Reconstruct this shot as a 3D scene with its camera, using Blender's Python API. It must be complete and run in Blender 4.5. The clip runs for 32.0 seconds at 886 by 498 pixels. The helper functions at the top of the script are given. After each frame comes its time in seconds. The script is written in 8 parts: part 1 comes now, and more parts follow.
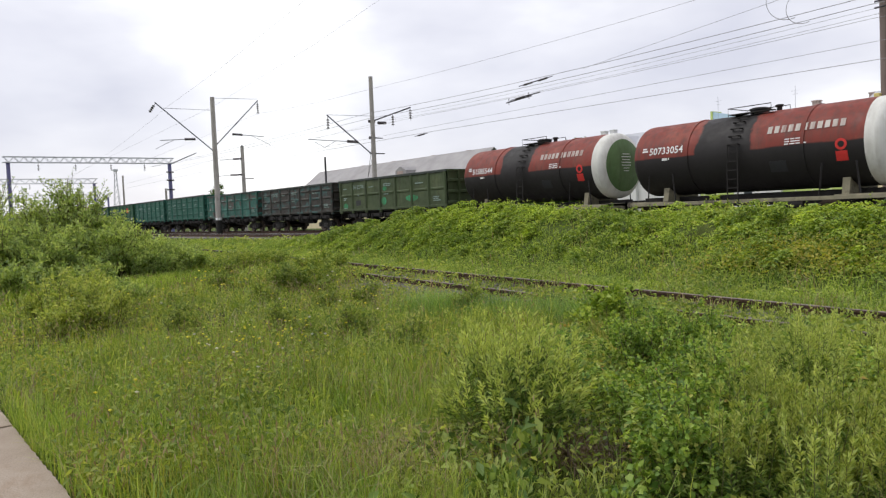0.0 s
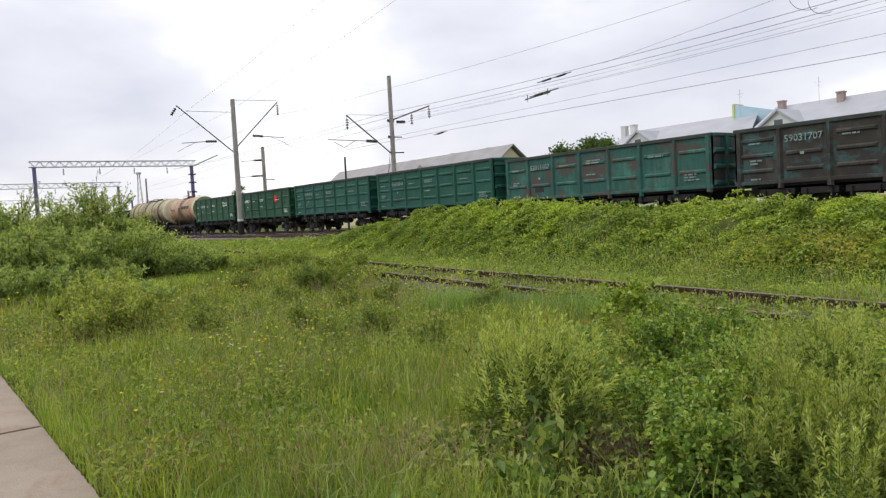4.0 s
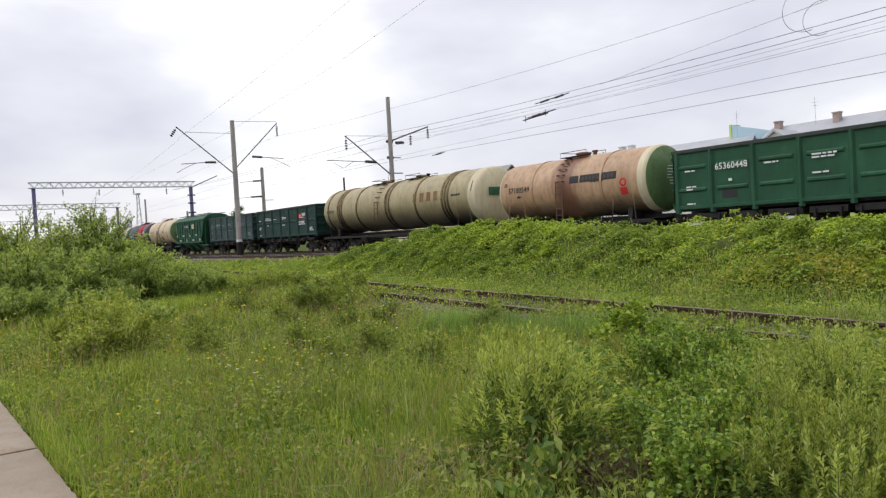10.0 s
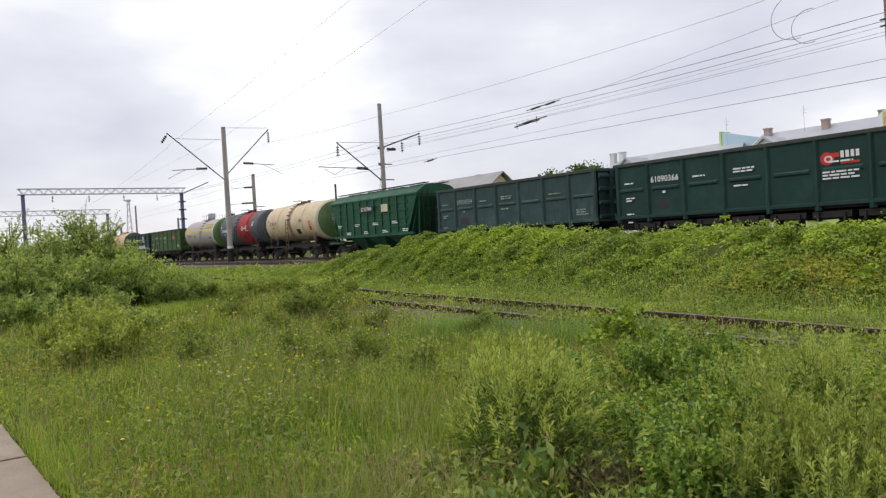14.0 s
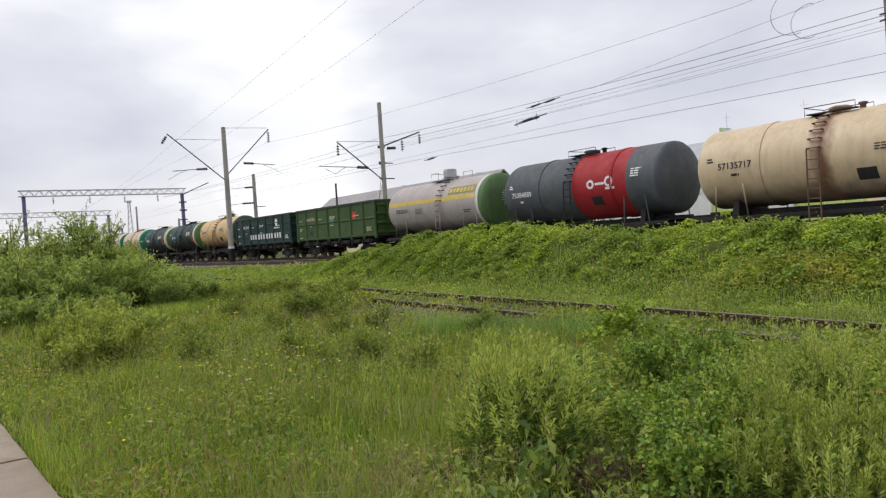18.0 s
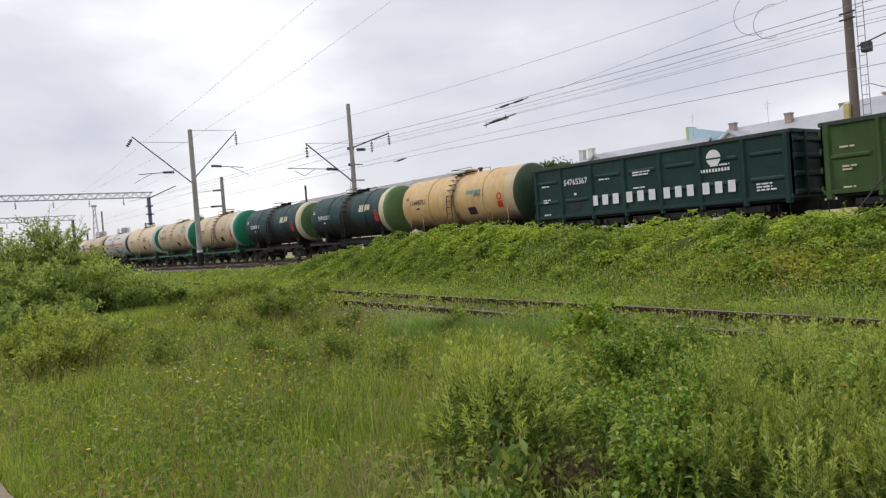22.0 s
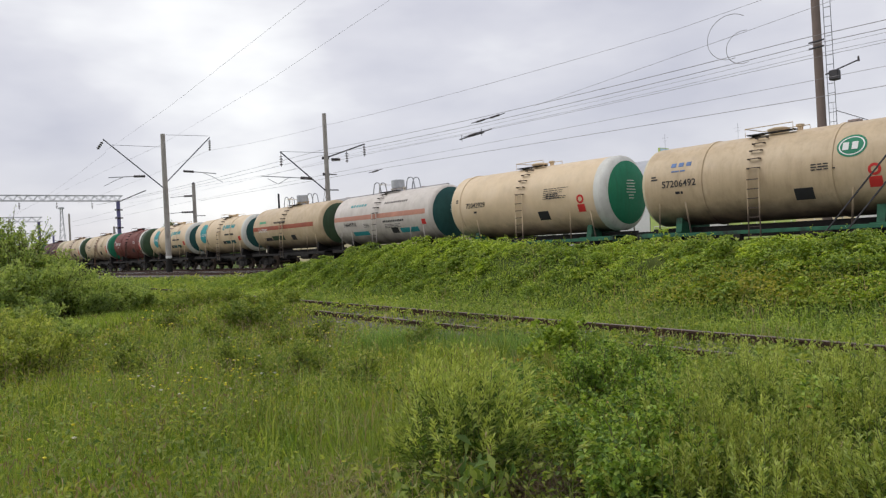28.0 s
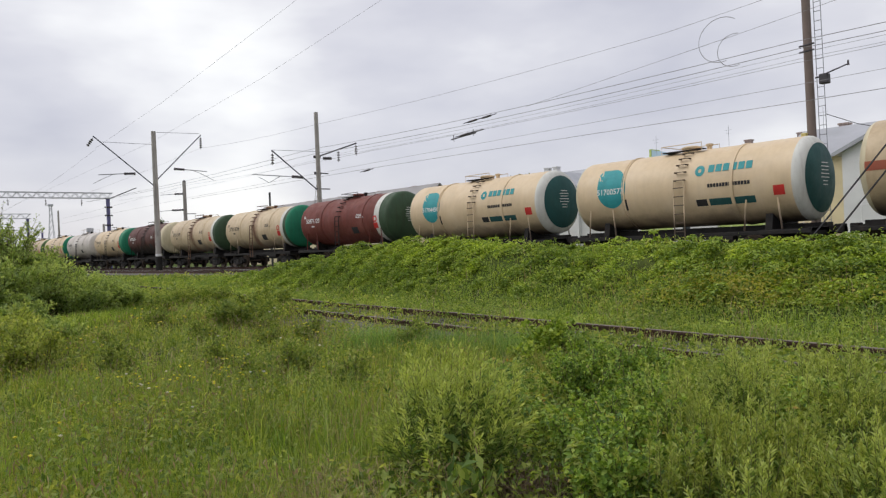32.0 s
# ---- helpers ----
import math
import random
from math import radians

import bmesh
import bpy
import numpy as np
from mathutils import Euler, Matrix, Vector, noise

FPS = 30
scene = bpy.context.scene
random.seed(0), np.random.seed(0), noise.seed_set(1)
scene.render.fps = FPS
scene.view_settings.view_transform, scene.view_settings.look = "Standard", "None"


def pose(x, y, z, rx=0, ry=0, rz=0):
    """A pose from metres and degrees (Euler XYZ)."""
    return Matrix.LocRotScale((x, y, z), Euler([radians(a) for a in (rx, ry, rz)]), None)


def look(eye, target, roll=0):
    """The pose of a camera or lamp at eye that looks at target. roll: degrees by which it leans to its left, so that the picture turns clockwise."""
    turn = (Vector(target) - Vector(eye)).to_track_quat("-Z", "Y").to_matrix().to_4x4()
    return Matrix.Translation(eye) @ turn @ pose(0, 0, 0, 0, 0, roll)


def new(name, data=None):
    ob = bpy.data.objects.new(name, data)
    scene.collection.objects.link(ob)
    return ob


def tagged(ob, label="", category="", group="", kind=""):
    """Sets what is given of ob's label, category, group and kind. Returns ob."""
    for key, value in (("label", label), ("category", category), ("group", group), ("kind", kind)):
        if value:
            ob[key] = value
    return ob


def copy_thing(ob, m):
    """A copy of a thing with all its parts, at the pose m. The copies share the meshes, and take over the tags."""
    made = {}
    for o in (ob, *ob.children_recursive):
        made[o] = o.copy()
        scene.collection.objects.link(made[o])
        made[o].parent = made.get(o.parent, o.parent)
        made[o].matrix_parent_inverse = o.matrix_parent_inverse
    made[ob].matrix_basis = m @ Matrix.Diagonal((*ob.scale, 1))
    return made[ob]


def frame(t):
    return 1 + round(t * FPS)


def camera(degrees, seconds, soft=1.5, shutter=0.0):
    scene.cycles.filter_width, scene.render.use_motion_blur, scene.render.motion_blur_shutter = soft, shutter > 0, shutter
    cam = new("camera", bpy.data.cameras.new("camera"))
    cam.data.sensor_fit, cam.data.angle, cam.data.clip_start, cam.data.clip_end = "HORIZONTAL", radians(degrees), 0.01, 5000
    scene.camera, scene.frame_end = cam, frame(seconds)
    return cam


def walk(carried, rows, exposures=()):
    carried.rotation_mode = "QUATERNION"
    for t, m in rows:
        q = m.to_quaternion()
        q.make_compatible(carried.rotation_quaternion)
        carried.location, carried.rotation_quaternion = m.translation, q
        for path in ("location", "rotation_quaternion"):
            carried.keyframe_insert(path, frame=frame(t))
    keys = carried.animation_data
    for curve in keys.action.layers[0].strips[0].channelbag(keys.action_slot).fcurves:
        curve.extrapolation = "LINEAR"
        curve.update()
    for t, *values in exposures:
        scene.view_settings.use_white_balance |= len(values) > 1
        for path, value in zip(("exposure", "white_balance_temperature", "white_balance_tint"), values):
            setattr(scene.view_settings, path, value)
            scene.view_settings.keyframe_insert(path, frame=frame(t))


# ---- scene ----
# ---- camera ----
cam = camera(61.42, 32.0, soft=1.25)
PATH = [
    (0, pose(-0.019, -0.005, 1.603, 87.188, 2.317, 53.443)),
    (0.5, pose(-0.015, -0.007, 1.601, 86.972, 2.406, 54.046)),
    (1, pose(-0.006, -0.013, 1.601, 86.883, 3.079, 55.083)),
    (1.5, pose(-0.003, -0.014, 1.609, 86.942, 3.747, 55.660)),
    (2, pose(-0.003, -0.002, 1.609, 86.978, 3.936, 55.416)),
    (2.5, pose(-0.004, -0.011, 1.613, 86.806, 4.007, 55.145)),
    (3, pose(-0.002, -0.014, 1.606, 86.778, 3.117, 55.440)),
    (3.5, pose(-0.003, -0.004, 1.606, 86.919, 3.048, 55.105)),
    (5.5, pose(0.008, -0.007, 1.602, 87.823, 3.478, 55.190)),
    (6, pose(0.011, -0.011, 1.604, 88.075, 3.602, 55.143)),
    (6.5, pose(0.005, -0.006, 1.601, 88.115, 3.334, 55.026)),
    (7, pose(0.003, -0.010, 1.604, 88.174, 2.538, 54.989)),
    (7.5, pose(0.006, -0.007, 1.605, 88.265, 3.244, 54.926)),
    (8, pose(-0.000, -0.001, 1.603, 88.360, 3.317, 54.906)),
    (8.5, pose(0.006, -0.004, 1.603, 88.521, 3.598, 54.953)),
    (9, pose(0.006, -0.005, 1.601, 88.651, 3.611, 54.952)),
    (9.5, pose(0.006, -0.002, 1.598, 88.644, 3.461, 54.927)),
    (10, pose(0.011, -0.003, 1.604, 88.664, 3.226, 54.902)),
    (10.5, pose(0.012, -0.002, 1.603, 88.677, 3.269, 54.840)),
    (11, pose(0.006, -0.001, 1.602, 88.719, 3.153, 54.700)),
    (11.5, pose(0.002, -0.007, 1.604, 88.781, 2.990, 54.472)),
    (12, pose(0.002, -0.003, 1.605, 88.877, 3.142, 54.297)),
    (12.5, pose(0.009, -0.010, 1.602, 88.954, 3.596, 54.288)),
    (13, pose(0.014, -0.010, 1.603, 88.989, 3.688, 54.252)),
    (13.5, pose(0.015, -0.011, 1.604, 89.075, 3.474, 54.266)),
    (14, pose(0.016, -0.009, 1.604, 89.124, 3.259, 54.254)),
    (14.5, pose(0.013, -0.009, 1.602, 89.199, 3.304, 54.275)),
    (16.5, pose(0.012, -0.001, 1.605, 89.264, 3.150, 54.304)),
    (17, pose(0.014, -0.002, 1.603, 89.206, 3.983, 54.279)),
    (17.5, pose(0.015, -0.004, 1.600, 89.115, 4.295, 54.298)),
    (18, pose(0.014, 0.001, 1.602, 89.010, 3.718, 54.326)),
    (18.5, pose(0.012, 0.000, 1.603, 88.855, 3.569, 54.372)),
    (19, pose(0.005, 0.004, 1.603, 88.688, 4.197, 54.396)),
    (19.5, pose(-0.001, 0.001, 1.601, 88.578, 3.956, 54.364)),
    (20, pose(0.001, 0.000, 1.600, 88.477, 3.766, 54.247)),
    (20.5, pose(-0.003, -0.005, 1.601, 88.647, 3.654, 54.221)),
    (21, pose(-0.009, -0.003, 1.601, 88.918, 3.706, 54.181)),
    (21.5, pose(-0.002, -0.005, 1.604, 88.983, 3.405, 53.917)),
    (22, pose(0.007, 0.022, 1.598, 88.924, 4.428, 52.105)),
    (22.5, pose(-0.001, 0.032, 1.602, 89.263, 3.644, 50.303)),
    (23, pose(-0.003, 0.030, 1.602, 89.723, 2.972, 50.430)),
    (23.5, pose(-0.008, 0.035, 1.602, 89.830, 2.576, 50.653)),
    (24, pose(-0.007, 0.038, 1.600, 89.890, 3.320, 50.666)),
    (24.5, pose(-0.008, 0.041, 1.597, 89.834, 2.881, 50.531)),
    (25, pose(-0.006, 0.044, 1.594, 89.773, 3.417, 50.411)),
    (25.5, pose(-0.007, 0.046, 1.598, 89.675, 2.728, 50.256)),
    (27.5, pose(-0.008, 0.042, 1.598, 89.630, 2.886, 50.119)),
    (28, pose(-0.017, 0.039, 1.597, 89.778, 2.835, 50.009)),
    (28.5, pose(-0.019, 0.032, 1.596, 90.043, 3.180, 49.907)),
    (29, pose(-0.014, 0.040, 1.595, 90.112, 3.248, 49.911)),
    (29.5, pose(-0.015, 0.038, 1.594, 90.047, 2.881, 49.786)),
    (30, pose(-0.017, 0.042, 1.593, 89.955, 2.731, 49.648)),
    (30.5, pose(-0.018, 0.042, 1.598, 89.835, 2.596, 49.477)),
    (31, pose(-0.008, 0.047, 1.597, 89.756, 2.954, 49.346)),
    (31.5, pose(-0.005, 0.047, 1.599, 89.689, 2.895, 49.365)),
    (32, pose(-0.009, 0.045, 1.594, 89.741, 2.433, 49.338)),
]
walk(cam, PATH, [(0, 0.2), (8, 0.16), (14, 0.1), (17, 0.05), (21.5, 0.02), (23.0, -0.02), (32, -0.1)])

# ---- world, sun ----
world = bpy.data.worlds.new("overcast_sky")
scene.world = world
world.use_nodes = True
wn, wl = world.node_tree.nodes, world.node_tree.links
wn.clear()
w_out = wn.new("ShaderNodeOutputWorld")
w_add = wn.new("ShaderNodeAddShader")
w_sky = wn.new("ShaderNodeTexSky")
w_sky.sky_type, w_sky.sun_disc = "NISHITA", False
w_sky.sun_elevation, w_sky.sun_rotation = radians(50), radians(-70)
w_bg1 = wn.new("ShaderNodeBackground")
w_bg1.inputs["Strength"].default_value = 0.012
w_bg2 = wn.new("ShaderNodeBackground")
w_bg2.inputs["Strength"].default_value = 0.98
w_co = wn.new("ShaderNodeTexCoord")
w_map = wn.new("ShaderNodeMapping")
w_map.inputs["Scale"].default_value = (1.0, 1.0, 2.6)
w_map.inputs["Location"].default_value = (0.9, 0.35, 0.2)
w_n1 = wn.new("ShaderNodeTexNoise")
w_n1.inputs["Scale"].default_value, w_n1.inputs["Detail"].default_value = 2.1, 5.0
w_n1.inputs["Roughness"].default_value = 0.5
w_ramp = wn.new("ShaderNodeValToRGB")
w_ramp.color_ramp.elements[0].position, w_ramp.color_ramp.elements[0].color = 0.34, (0.58, 0.58, 0.66, 1)
w_ramp.color_ramp.elements[1].position, w_ramp.color_ramp.elements[1].color = 0.66, (1.03, 1.03, 1.03, 1)
w_mid = w_ramp.color_ramp.elements.new(0.5)
w_mid.color = (0.735, 0.73, 0.785, 1)
wl.new(w_co.outputs["Generated"], w_map.inputs["Vector"])
wl.new(w_map.outputs["Vector"], w_n1.inputs["Vector"])
w_dot = wn.new("ShaderNodeVectorMath")
w_dot.operation = "DOT_PRODUCT"
w_dot.inputs[1].default_value = Vector((-0.86, 0.0, 0.5)).normalized()
wl.new(w_co.outputs["Generated"], w_dot.inputs[0])
w_glow = wn.new("ShaderNodeMapRange")
w_glow.inputs[1].default_value, w_glow.inputs[2].default_value = 0.55, 1.0
w_glow.inputs[3].default_value, w_glow.inputs[4].default_value = -0.03, 0.06
wl.new(w_dot.outputs["Value"], w_glow.inputs[0])
w_sum = wn.new("ShaderNodeMath")
wl.new(w_n1.outputs["Fac"], w_sum.inputs[0])
wl.new(w_glow.outputs[0], w_sum.inputs[1])
w_last = w_sum
for w_dir, w_from, w_gain in (((-0.290, 0.920, 0.200), 0.965, 0.1), ((-0.660, 0.710, 0.240), 0.93, -0.1), ((-0.899, 0.346, 0.300), 0.94, 0.08), ((-0.973, 0.120, 0.199), 0.978, -0.07), ((-0.980, 0.146, 0.138), 0.9955, 0.07), ((-0.986, 0.149, 0.072), 0.978, -0.11), ((-0.958, 0.280, 0.067), 0.978, -0.09), ((-0.911, 0.405, 0.071), 0.978, -0.08)):
    w_d = wn.new("ShaderNodeVectorMath")
    w_d.operation = "DOT_PRODUCT"
    w_d.inputs[1].default_value = Vector(w_dir).normalized()
    wl.new(w_co.outputs["Generated"], w_d.inputs[0])
    w_r = wn.new("ShaderNodeMapRange")
    w_r.interpolation_type = "SMOOTHSTEP"
    w_r.inputs[1].default_value, w_r.inputs[2].default_value = w_from, 1.0
    w_r.inputs[3].default_value, w_r.inputs[4].default_value = 0.0, w_gain
    wl.new(w_d.outputs["Value"], w_r.inputs[0])
    w_a = wn.new("ShaderNodeMath")
    wl.new(w_last.outputs[0], w_a.inputs[0])
    wl.new(w_r.outputs[0], w_a.inputs[1])
    w_last = w_a
wl.new(w_last.outputs[0], w_ramp.inputs["Fac"])
wl.new(w_ramp.outputs["Color"], w_bg2.inputs["Color"])
wl.new(w_sky.outputs["Color"], w_bg1.inputs["Color"])
wl.new(w_bg1.outputs[0], w_add.inputs[0])
wl.new(w_bg2.outputs[0], w_add.inputs[1])
wl.new(w_add.outputs[0], w_out.inputs["Surface"])

sun = new("sun", bpy.data.lights.new("sun", "SUN"))
sun.data.energy, sun.data.angle, sun.data.color = 1.5, radians(45), (1.0, 0.97, 0.92)
sun.matrix_world = look((-20, -12, 40), (0, 10, 0))
# ---- materials ----
def nodes_of(name):
    m = bpy.data.materials.new(name)
    m.use_nodes = True
    nt = m.node_tree
    return m, nt.nodes, nt.links, nt.nodes["Principled BSDF"]


def ramp(n, l, fac, stops):
    r = n.new("ShaderNodeValToRGB")
    els = r.color_ramp.elements
    while len(els) < len(stops):
        els.new(0.5)
    for e, (p, c) in zip(els, stops):
        e.position, e.color = p, (*c, 1)
    l.new(fac, r.inputs["Fac"])
    return r.outputs["Color"]


def noise_of(n, l, vec, scale, detail=4.0, rough=0.55, stretch=None, shift=None):
    t = n.new("ShaderNodeTexNoise")
    t.inputs["Scale"].default_value, t.inputs["Detail"].default_value = scale, detail
    t.inputs["Roughness"].default_value = rough
    if stretch:
        mp = n.new("ShaderNodeMapping")
        mp.inputs["Scale"].default_value = stretch
        l.new(vec, mp.inputs["Vector"])
        if shift:
            l.new(shift, mp.inputs["Location"])
        vec = mp.outputs["Vector"]
    l.new(vec, t.inputs["Vector"])
    return t.outputs["Fac"]


def mixc(n, l, fac, a, b, mode="MIX"):
    m = n.new("ShaderNodeMix")
    m.data_type, m.blend_type = "RGBA", mode
    for sock, v in ((0, fac), (6, a), (7, b)):
        if isinstance(v, (int, float)):
            m.inputs[sock].default_value = v
        elif isinstance(v, tuple):
            m.inputs[sock].default_value = (*v, 1)
        else:
            l.new(v, m.inputs[sock])
    return m.outputs[2]


def math_of(n, l, op, a, b=0.0, clamp=False):
    m = n.new("ShaderNodeMath")
    m.operation, m.use_clamp = op, clamp
    for i, v in ((0, a), (1, b)):
        if isinstance(v, (int, float)):
            m.inputs[i].default_value = v
        else:
            l.new(v, m.inputs[i])
    return m.outputs[0]


def bump(n, l, p, height, strength=0.3, dist=0.01):
    b = n.new("ShaderNodeBump")
    b.inputs["Strength"].default_value, b.inputs["Distance"].default_value = strength, dist
    l.new(height, b.inputs["Height"])
    l.new(b.outputs["Normal"], p.inputs["Normal"])


def surface(name, colour, rough=0.7, metal=0.0, vary=0.25, scale=6.0, fine=60.0, dirt=None, dirt_at=0.6, strength=0.25, spec=0.35):
    """A plain worn surface: two scales of variation, optional dirt patches, fine relief."""
    m, n, l, p = nodes_of(name)
    co = n.new("ShaderNodeTexCoord").outputs["Object"]
    big = noise_of(n, l, co, scale)
    small = noise_of(n, l, co, fine, 3.0)
    dark = tuple(c * (1 - vary) for c in colour)
    light = tuple(min(1.0, c * (1 + vary)) for c in colour)
    base = ramp(n, l, big, [(0.3, dark), (0.7, light)])
    base = mixc(n, l, 0.25, base, ramp(n, l, small, [(0.3, dark), (0.7, light)]))
    if dirt:
        patch = noise_of(n, l, co, scale * 0.6, 6.0, 0.65)
        f = ramp(n, l, patch, [(dirt_at - 0.08, (0, 0, 0)), (dirt_at + 0.08, (1, 1, 1))])
        base = mixc(n, l, f, base, dirt)
    l.new(base, p.inputs["Base Color"])
    p.inputs["Roughness"].default_value, p.inputs["Metallic"].default_value = rough, metal
    p.inputs["Specular IOR Level"].default_value = spec
    bump(n, l, p, small, strength)
    return m


def paint(name, colour, fade=None, grime=(0.05, 0.045, 0.04), grime_amount=0.35, rust=0.0, low=None, spill=None, band=None, rough=0.5, worn=None):
    """Rolling-stock paint: faded patches, vertical grime runs, rust, an optional dark lower part (low: height,
    softness;
    oil and dirt, and on the pale tanks belly shade in the colour too),
    an optional spill over the middle (spill: half width, colour) and older paint showing in patches
    (worn: scale, threshold, colour)."""
    m, n, l, p = nodes_of(name)
    tc = n.new("ShaderNodeTexCoord").outputs["Object"]
    rnd = n.new("ShaderNodeObjectInfo").outputs["Random"]
    sh = n.new("ShaderNodeCombineXYZ")
    l.new(math_of(n, l, "MULTIPLY", rnd, 37.0), sh.inputs[0])
    l.new(math_of(n, l, "MULTIPLY", rnd, 11.0), sh.inputs[1])
    add = n.new("ShaderNodeVectorMath")
    l.new(tc, add.inputs[0])
    l.new(sh.outputs[0], add.inputs[1])
    co = add.outputs[0]
    fade = fade or tuple(min(1.0, c * 1.35 + 0.02) for c in colour)
    base = ramp(n, l, noise_of(n, l, co, 0.7, 5.0, 0.6), [(0.3, tuple(c * 0.86 for c in colour)), (0.52, colour), (0.74, fade)])
    runs = noise_of(n, l, co, 3.0, 5.0, 0.6, (1.6, 1.6, 0.16))
    base = mixc(n, l, math_of(n, l, "MULTIPLY", ramp(n, l, runs, [(0.45, (0, 0, 0)), (0.75, (1, 1, 1))]), grime_amount), base, grime)
    blot = noise_of(n, l, co, 2.2, 6.0, 0.7)
    base = mixc(n, l, math_of(n, l, "MULTIPLY", ramp(n, l, blot, [(0.5, (0, 0, 0)), (0.8, (1, 1, 1))]), grime_amount * 0.6), base, grime)
    if worn:
        wn = noise_of(n, l, co, worn[0], 7.0, 0.65, (1, 1, 1.5))
        base = mixc(n, l, ramp(n, l, wn, [(worn[1], (0, 0, 0)), (worn[1] + 0.07, (1, 1, 1))]), base, worn[2])
    if rust:
        rs = noise_of(n, l, co, 4.5, 8.0, 0.75)
        base = mixc(n, l, ramp(n, l, rs, [(0.72 - rust, (0, 0, 0)), (0.8 - rust, (1, 1, 1))]), base, (0.10, 0.045, 0.025))
    sx = n.new("ShaderNodeSeparateXYZ")
    l.new(tc, sx.inputs[0])
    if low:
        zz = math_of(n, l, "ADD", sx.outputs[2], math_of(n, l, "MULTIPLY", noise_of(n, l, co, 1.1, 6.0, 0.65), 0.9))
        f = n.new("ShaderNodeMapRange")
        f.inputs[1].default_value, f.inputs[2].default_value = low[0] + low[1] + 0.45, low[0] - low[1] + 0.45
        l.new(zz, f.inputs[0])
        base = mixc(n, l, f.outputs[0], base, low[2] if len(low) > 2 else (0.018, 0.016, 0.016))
    if band:
        ax = math_of(n, l, "ABSOLUTE", math_of(n, l, "ADD", math_of(n, l, "SUBTRACT", sx.outputs[0], band[4]), math_of(n, l, "MULTIPLY", math_of(n, l, "SUBTRACT", noise_of(n, l, co, 1.2, 5.0, 0.6), 0.5), band[2])))
        f = n.new("ShaderNodeMapRange")
        f.inputs[1].default_value, f.inputs[2].default_value = band[0] + 0.1, band[0]
        l.new(ax, f.inputs[0])
        base = mixc(n, l, f.outputs[0], base, band[1])
        f = n.new("ShaderNodeMapRange")
        f.inputs[1].default_value, f.inputs[2].default_value = band[3] + 0.03, band[3] - 0.03
        l.new(math_of(n, l, "ADD", sx.outputs[2], math_of(n, l, "MULTIPLY", noise_of(n, l, co, 0.8, 4.0), 0.15)), f.inputs[0])
        base = mixc(n, l, f.outputs[0], base, band[1])
    if spill:
        ax = math_of(n, l, "ABSOLUTE", sx.outputs[0])
        ax = math_of(n, l, "ADD", ax, math_of(n, l, "MULTIPLY", noise_of(n, l, co, 1.5, 6.0, 0.7, (1, 1, 0.35)), 1.3))
        f = n.new("ShaderNodeMapRange")
        f.inputs[1].default_value, f.inputs[2].default_value = spill[0] + 0.85, spill[0] + 0.4
        l.new(ax, f.inputs[0])
        base = mixc(n, l, f.outputs[0], base, spill[1])
    l.new(base, p.inputs["Base Color"])
    p.inputs["Specular IOR Level"].default_value = 0.45 if rough < 0.45 else 0.25
    rr = ramp(n, l, blot, [(0.3, (rough - 0.1,) * 3), (0.8, (min(1, rough + 0.3),) * 3)])
    l.new(rr, p.inputs["Roughness"])
    bump(n, l, p, noise_of(n, l, co, 18.0, 4.0), 0.12, 0.02)
    return m


def foliage(name, dark, mid, light, patch=None, patch_scale=0.5, trans=0.35, patch_at=0.6, rough=0.5, lows=(0.72, 0.76, 0.72)):
    """Leaves and blades: colour by island and by patches of ground, some light through them."""
    m, n, l, p = nodes_of(name)
    isl = n.new("ShaderNodeNewGeometry").outputs["Random Per Island"]
    co = n.new("ShaderNodeTexCoord").outputs["Object"]
    base = ramp(n, l, isl, [(0.0, dark), (0.5, mid), (1.0, light)])
    big = noise_of(n, l, co, patch_scale, 4.0, 0.6)
    base = mixc(n, l, 1.0, base, ramp(n, l, big, [(0.36, lows), (0.64, (1.28, 1.22, 1.05))]), "MULTIPLY")
    if patch:
        pn = noise_of(n, l, co, patch_scale * 1.7, 5.0, 0.65)
        sel = math_of(n, l, "ADD", pn, math_of(n, l, "MULTIPLY", isl, 0.22))
        base = mixc(n, l, ramp(n, l, sel, [(patch_at + 0.06, (0, 0, 0)), (patch_at + 0.2, (1, 1, 1))]), base, patch)
    l.new(base, p.inputs["Base Color"])
    p.inputs["Roughness"].default_value = rough
    p.inputs["Specular IOR Level"].default_value = 0.35
    if trans:
        tr = n.new("ShaderNodeBsdfTranslucent")
        l.new(mixc(n, l, 1.0, base, (1.25, 1.15, 0.55), "MULTIPLY"), tr.inputs["Color"])
        mx = n.new("ShaderNodeMixShader")
        mx.inputs[0].default_value = trans
        l.new(p.outputs[0], mx.inputs[1])
        l.new(tr.outputs[0], mx.inputs[2])
        l.new(mx.outputs[0], n["Material Output"].inputs["Surface"])
    return m


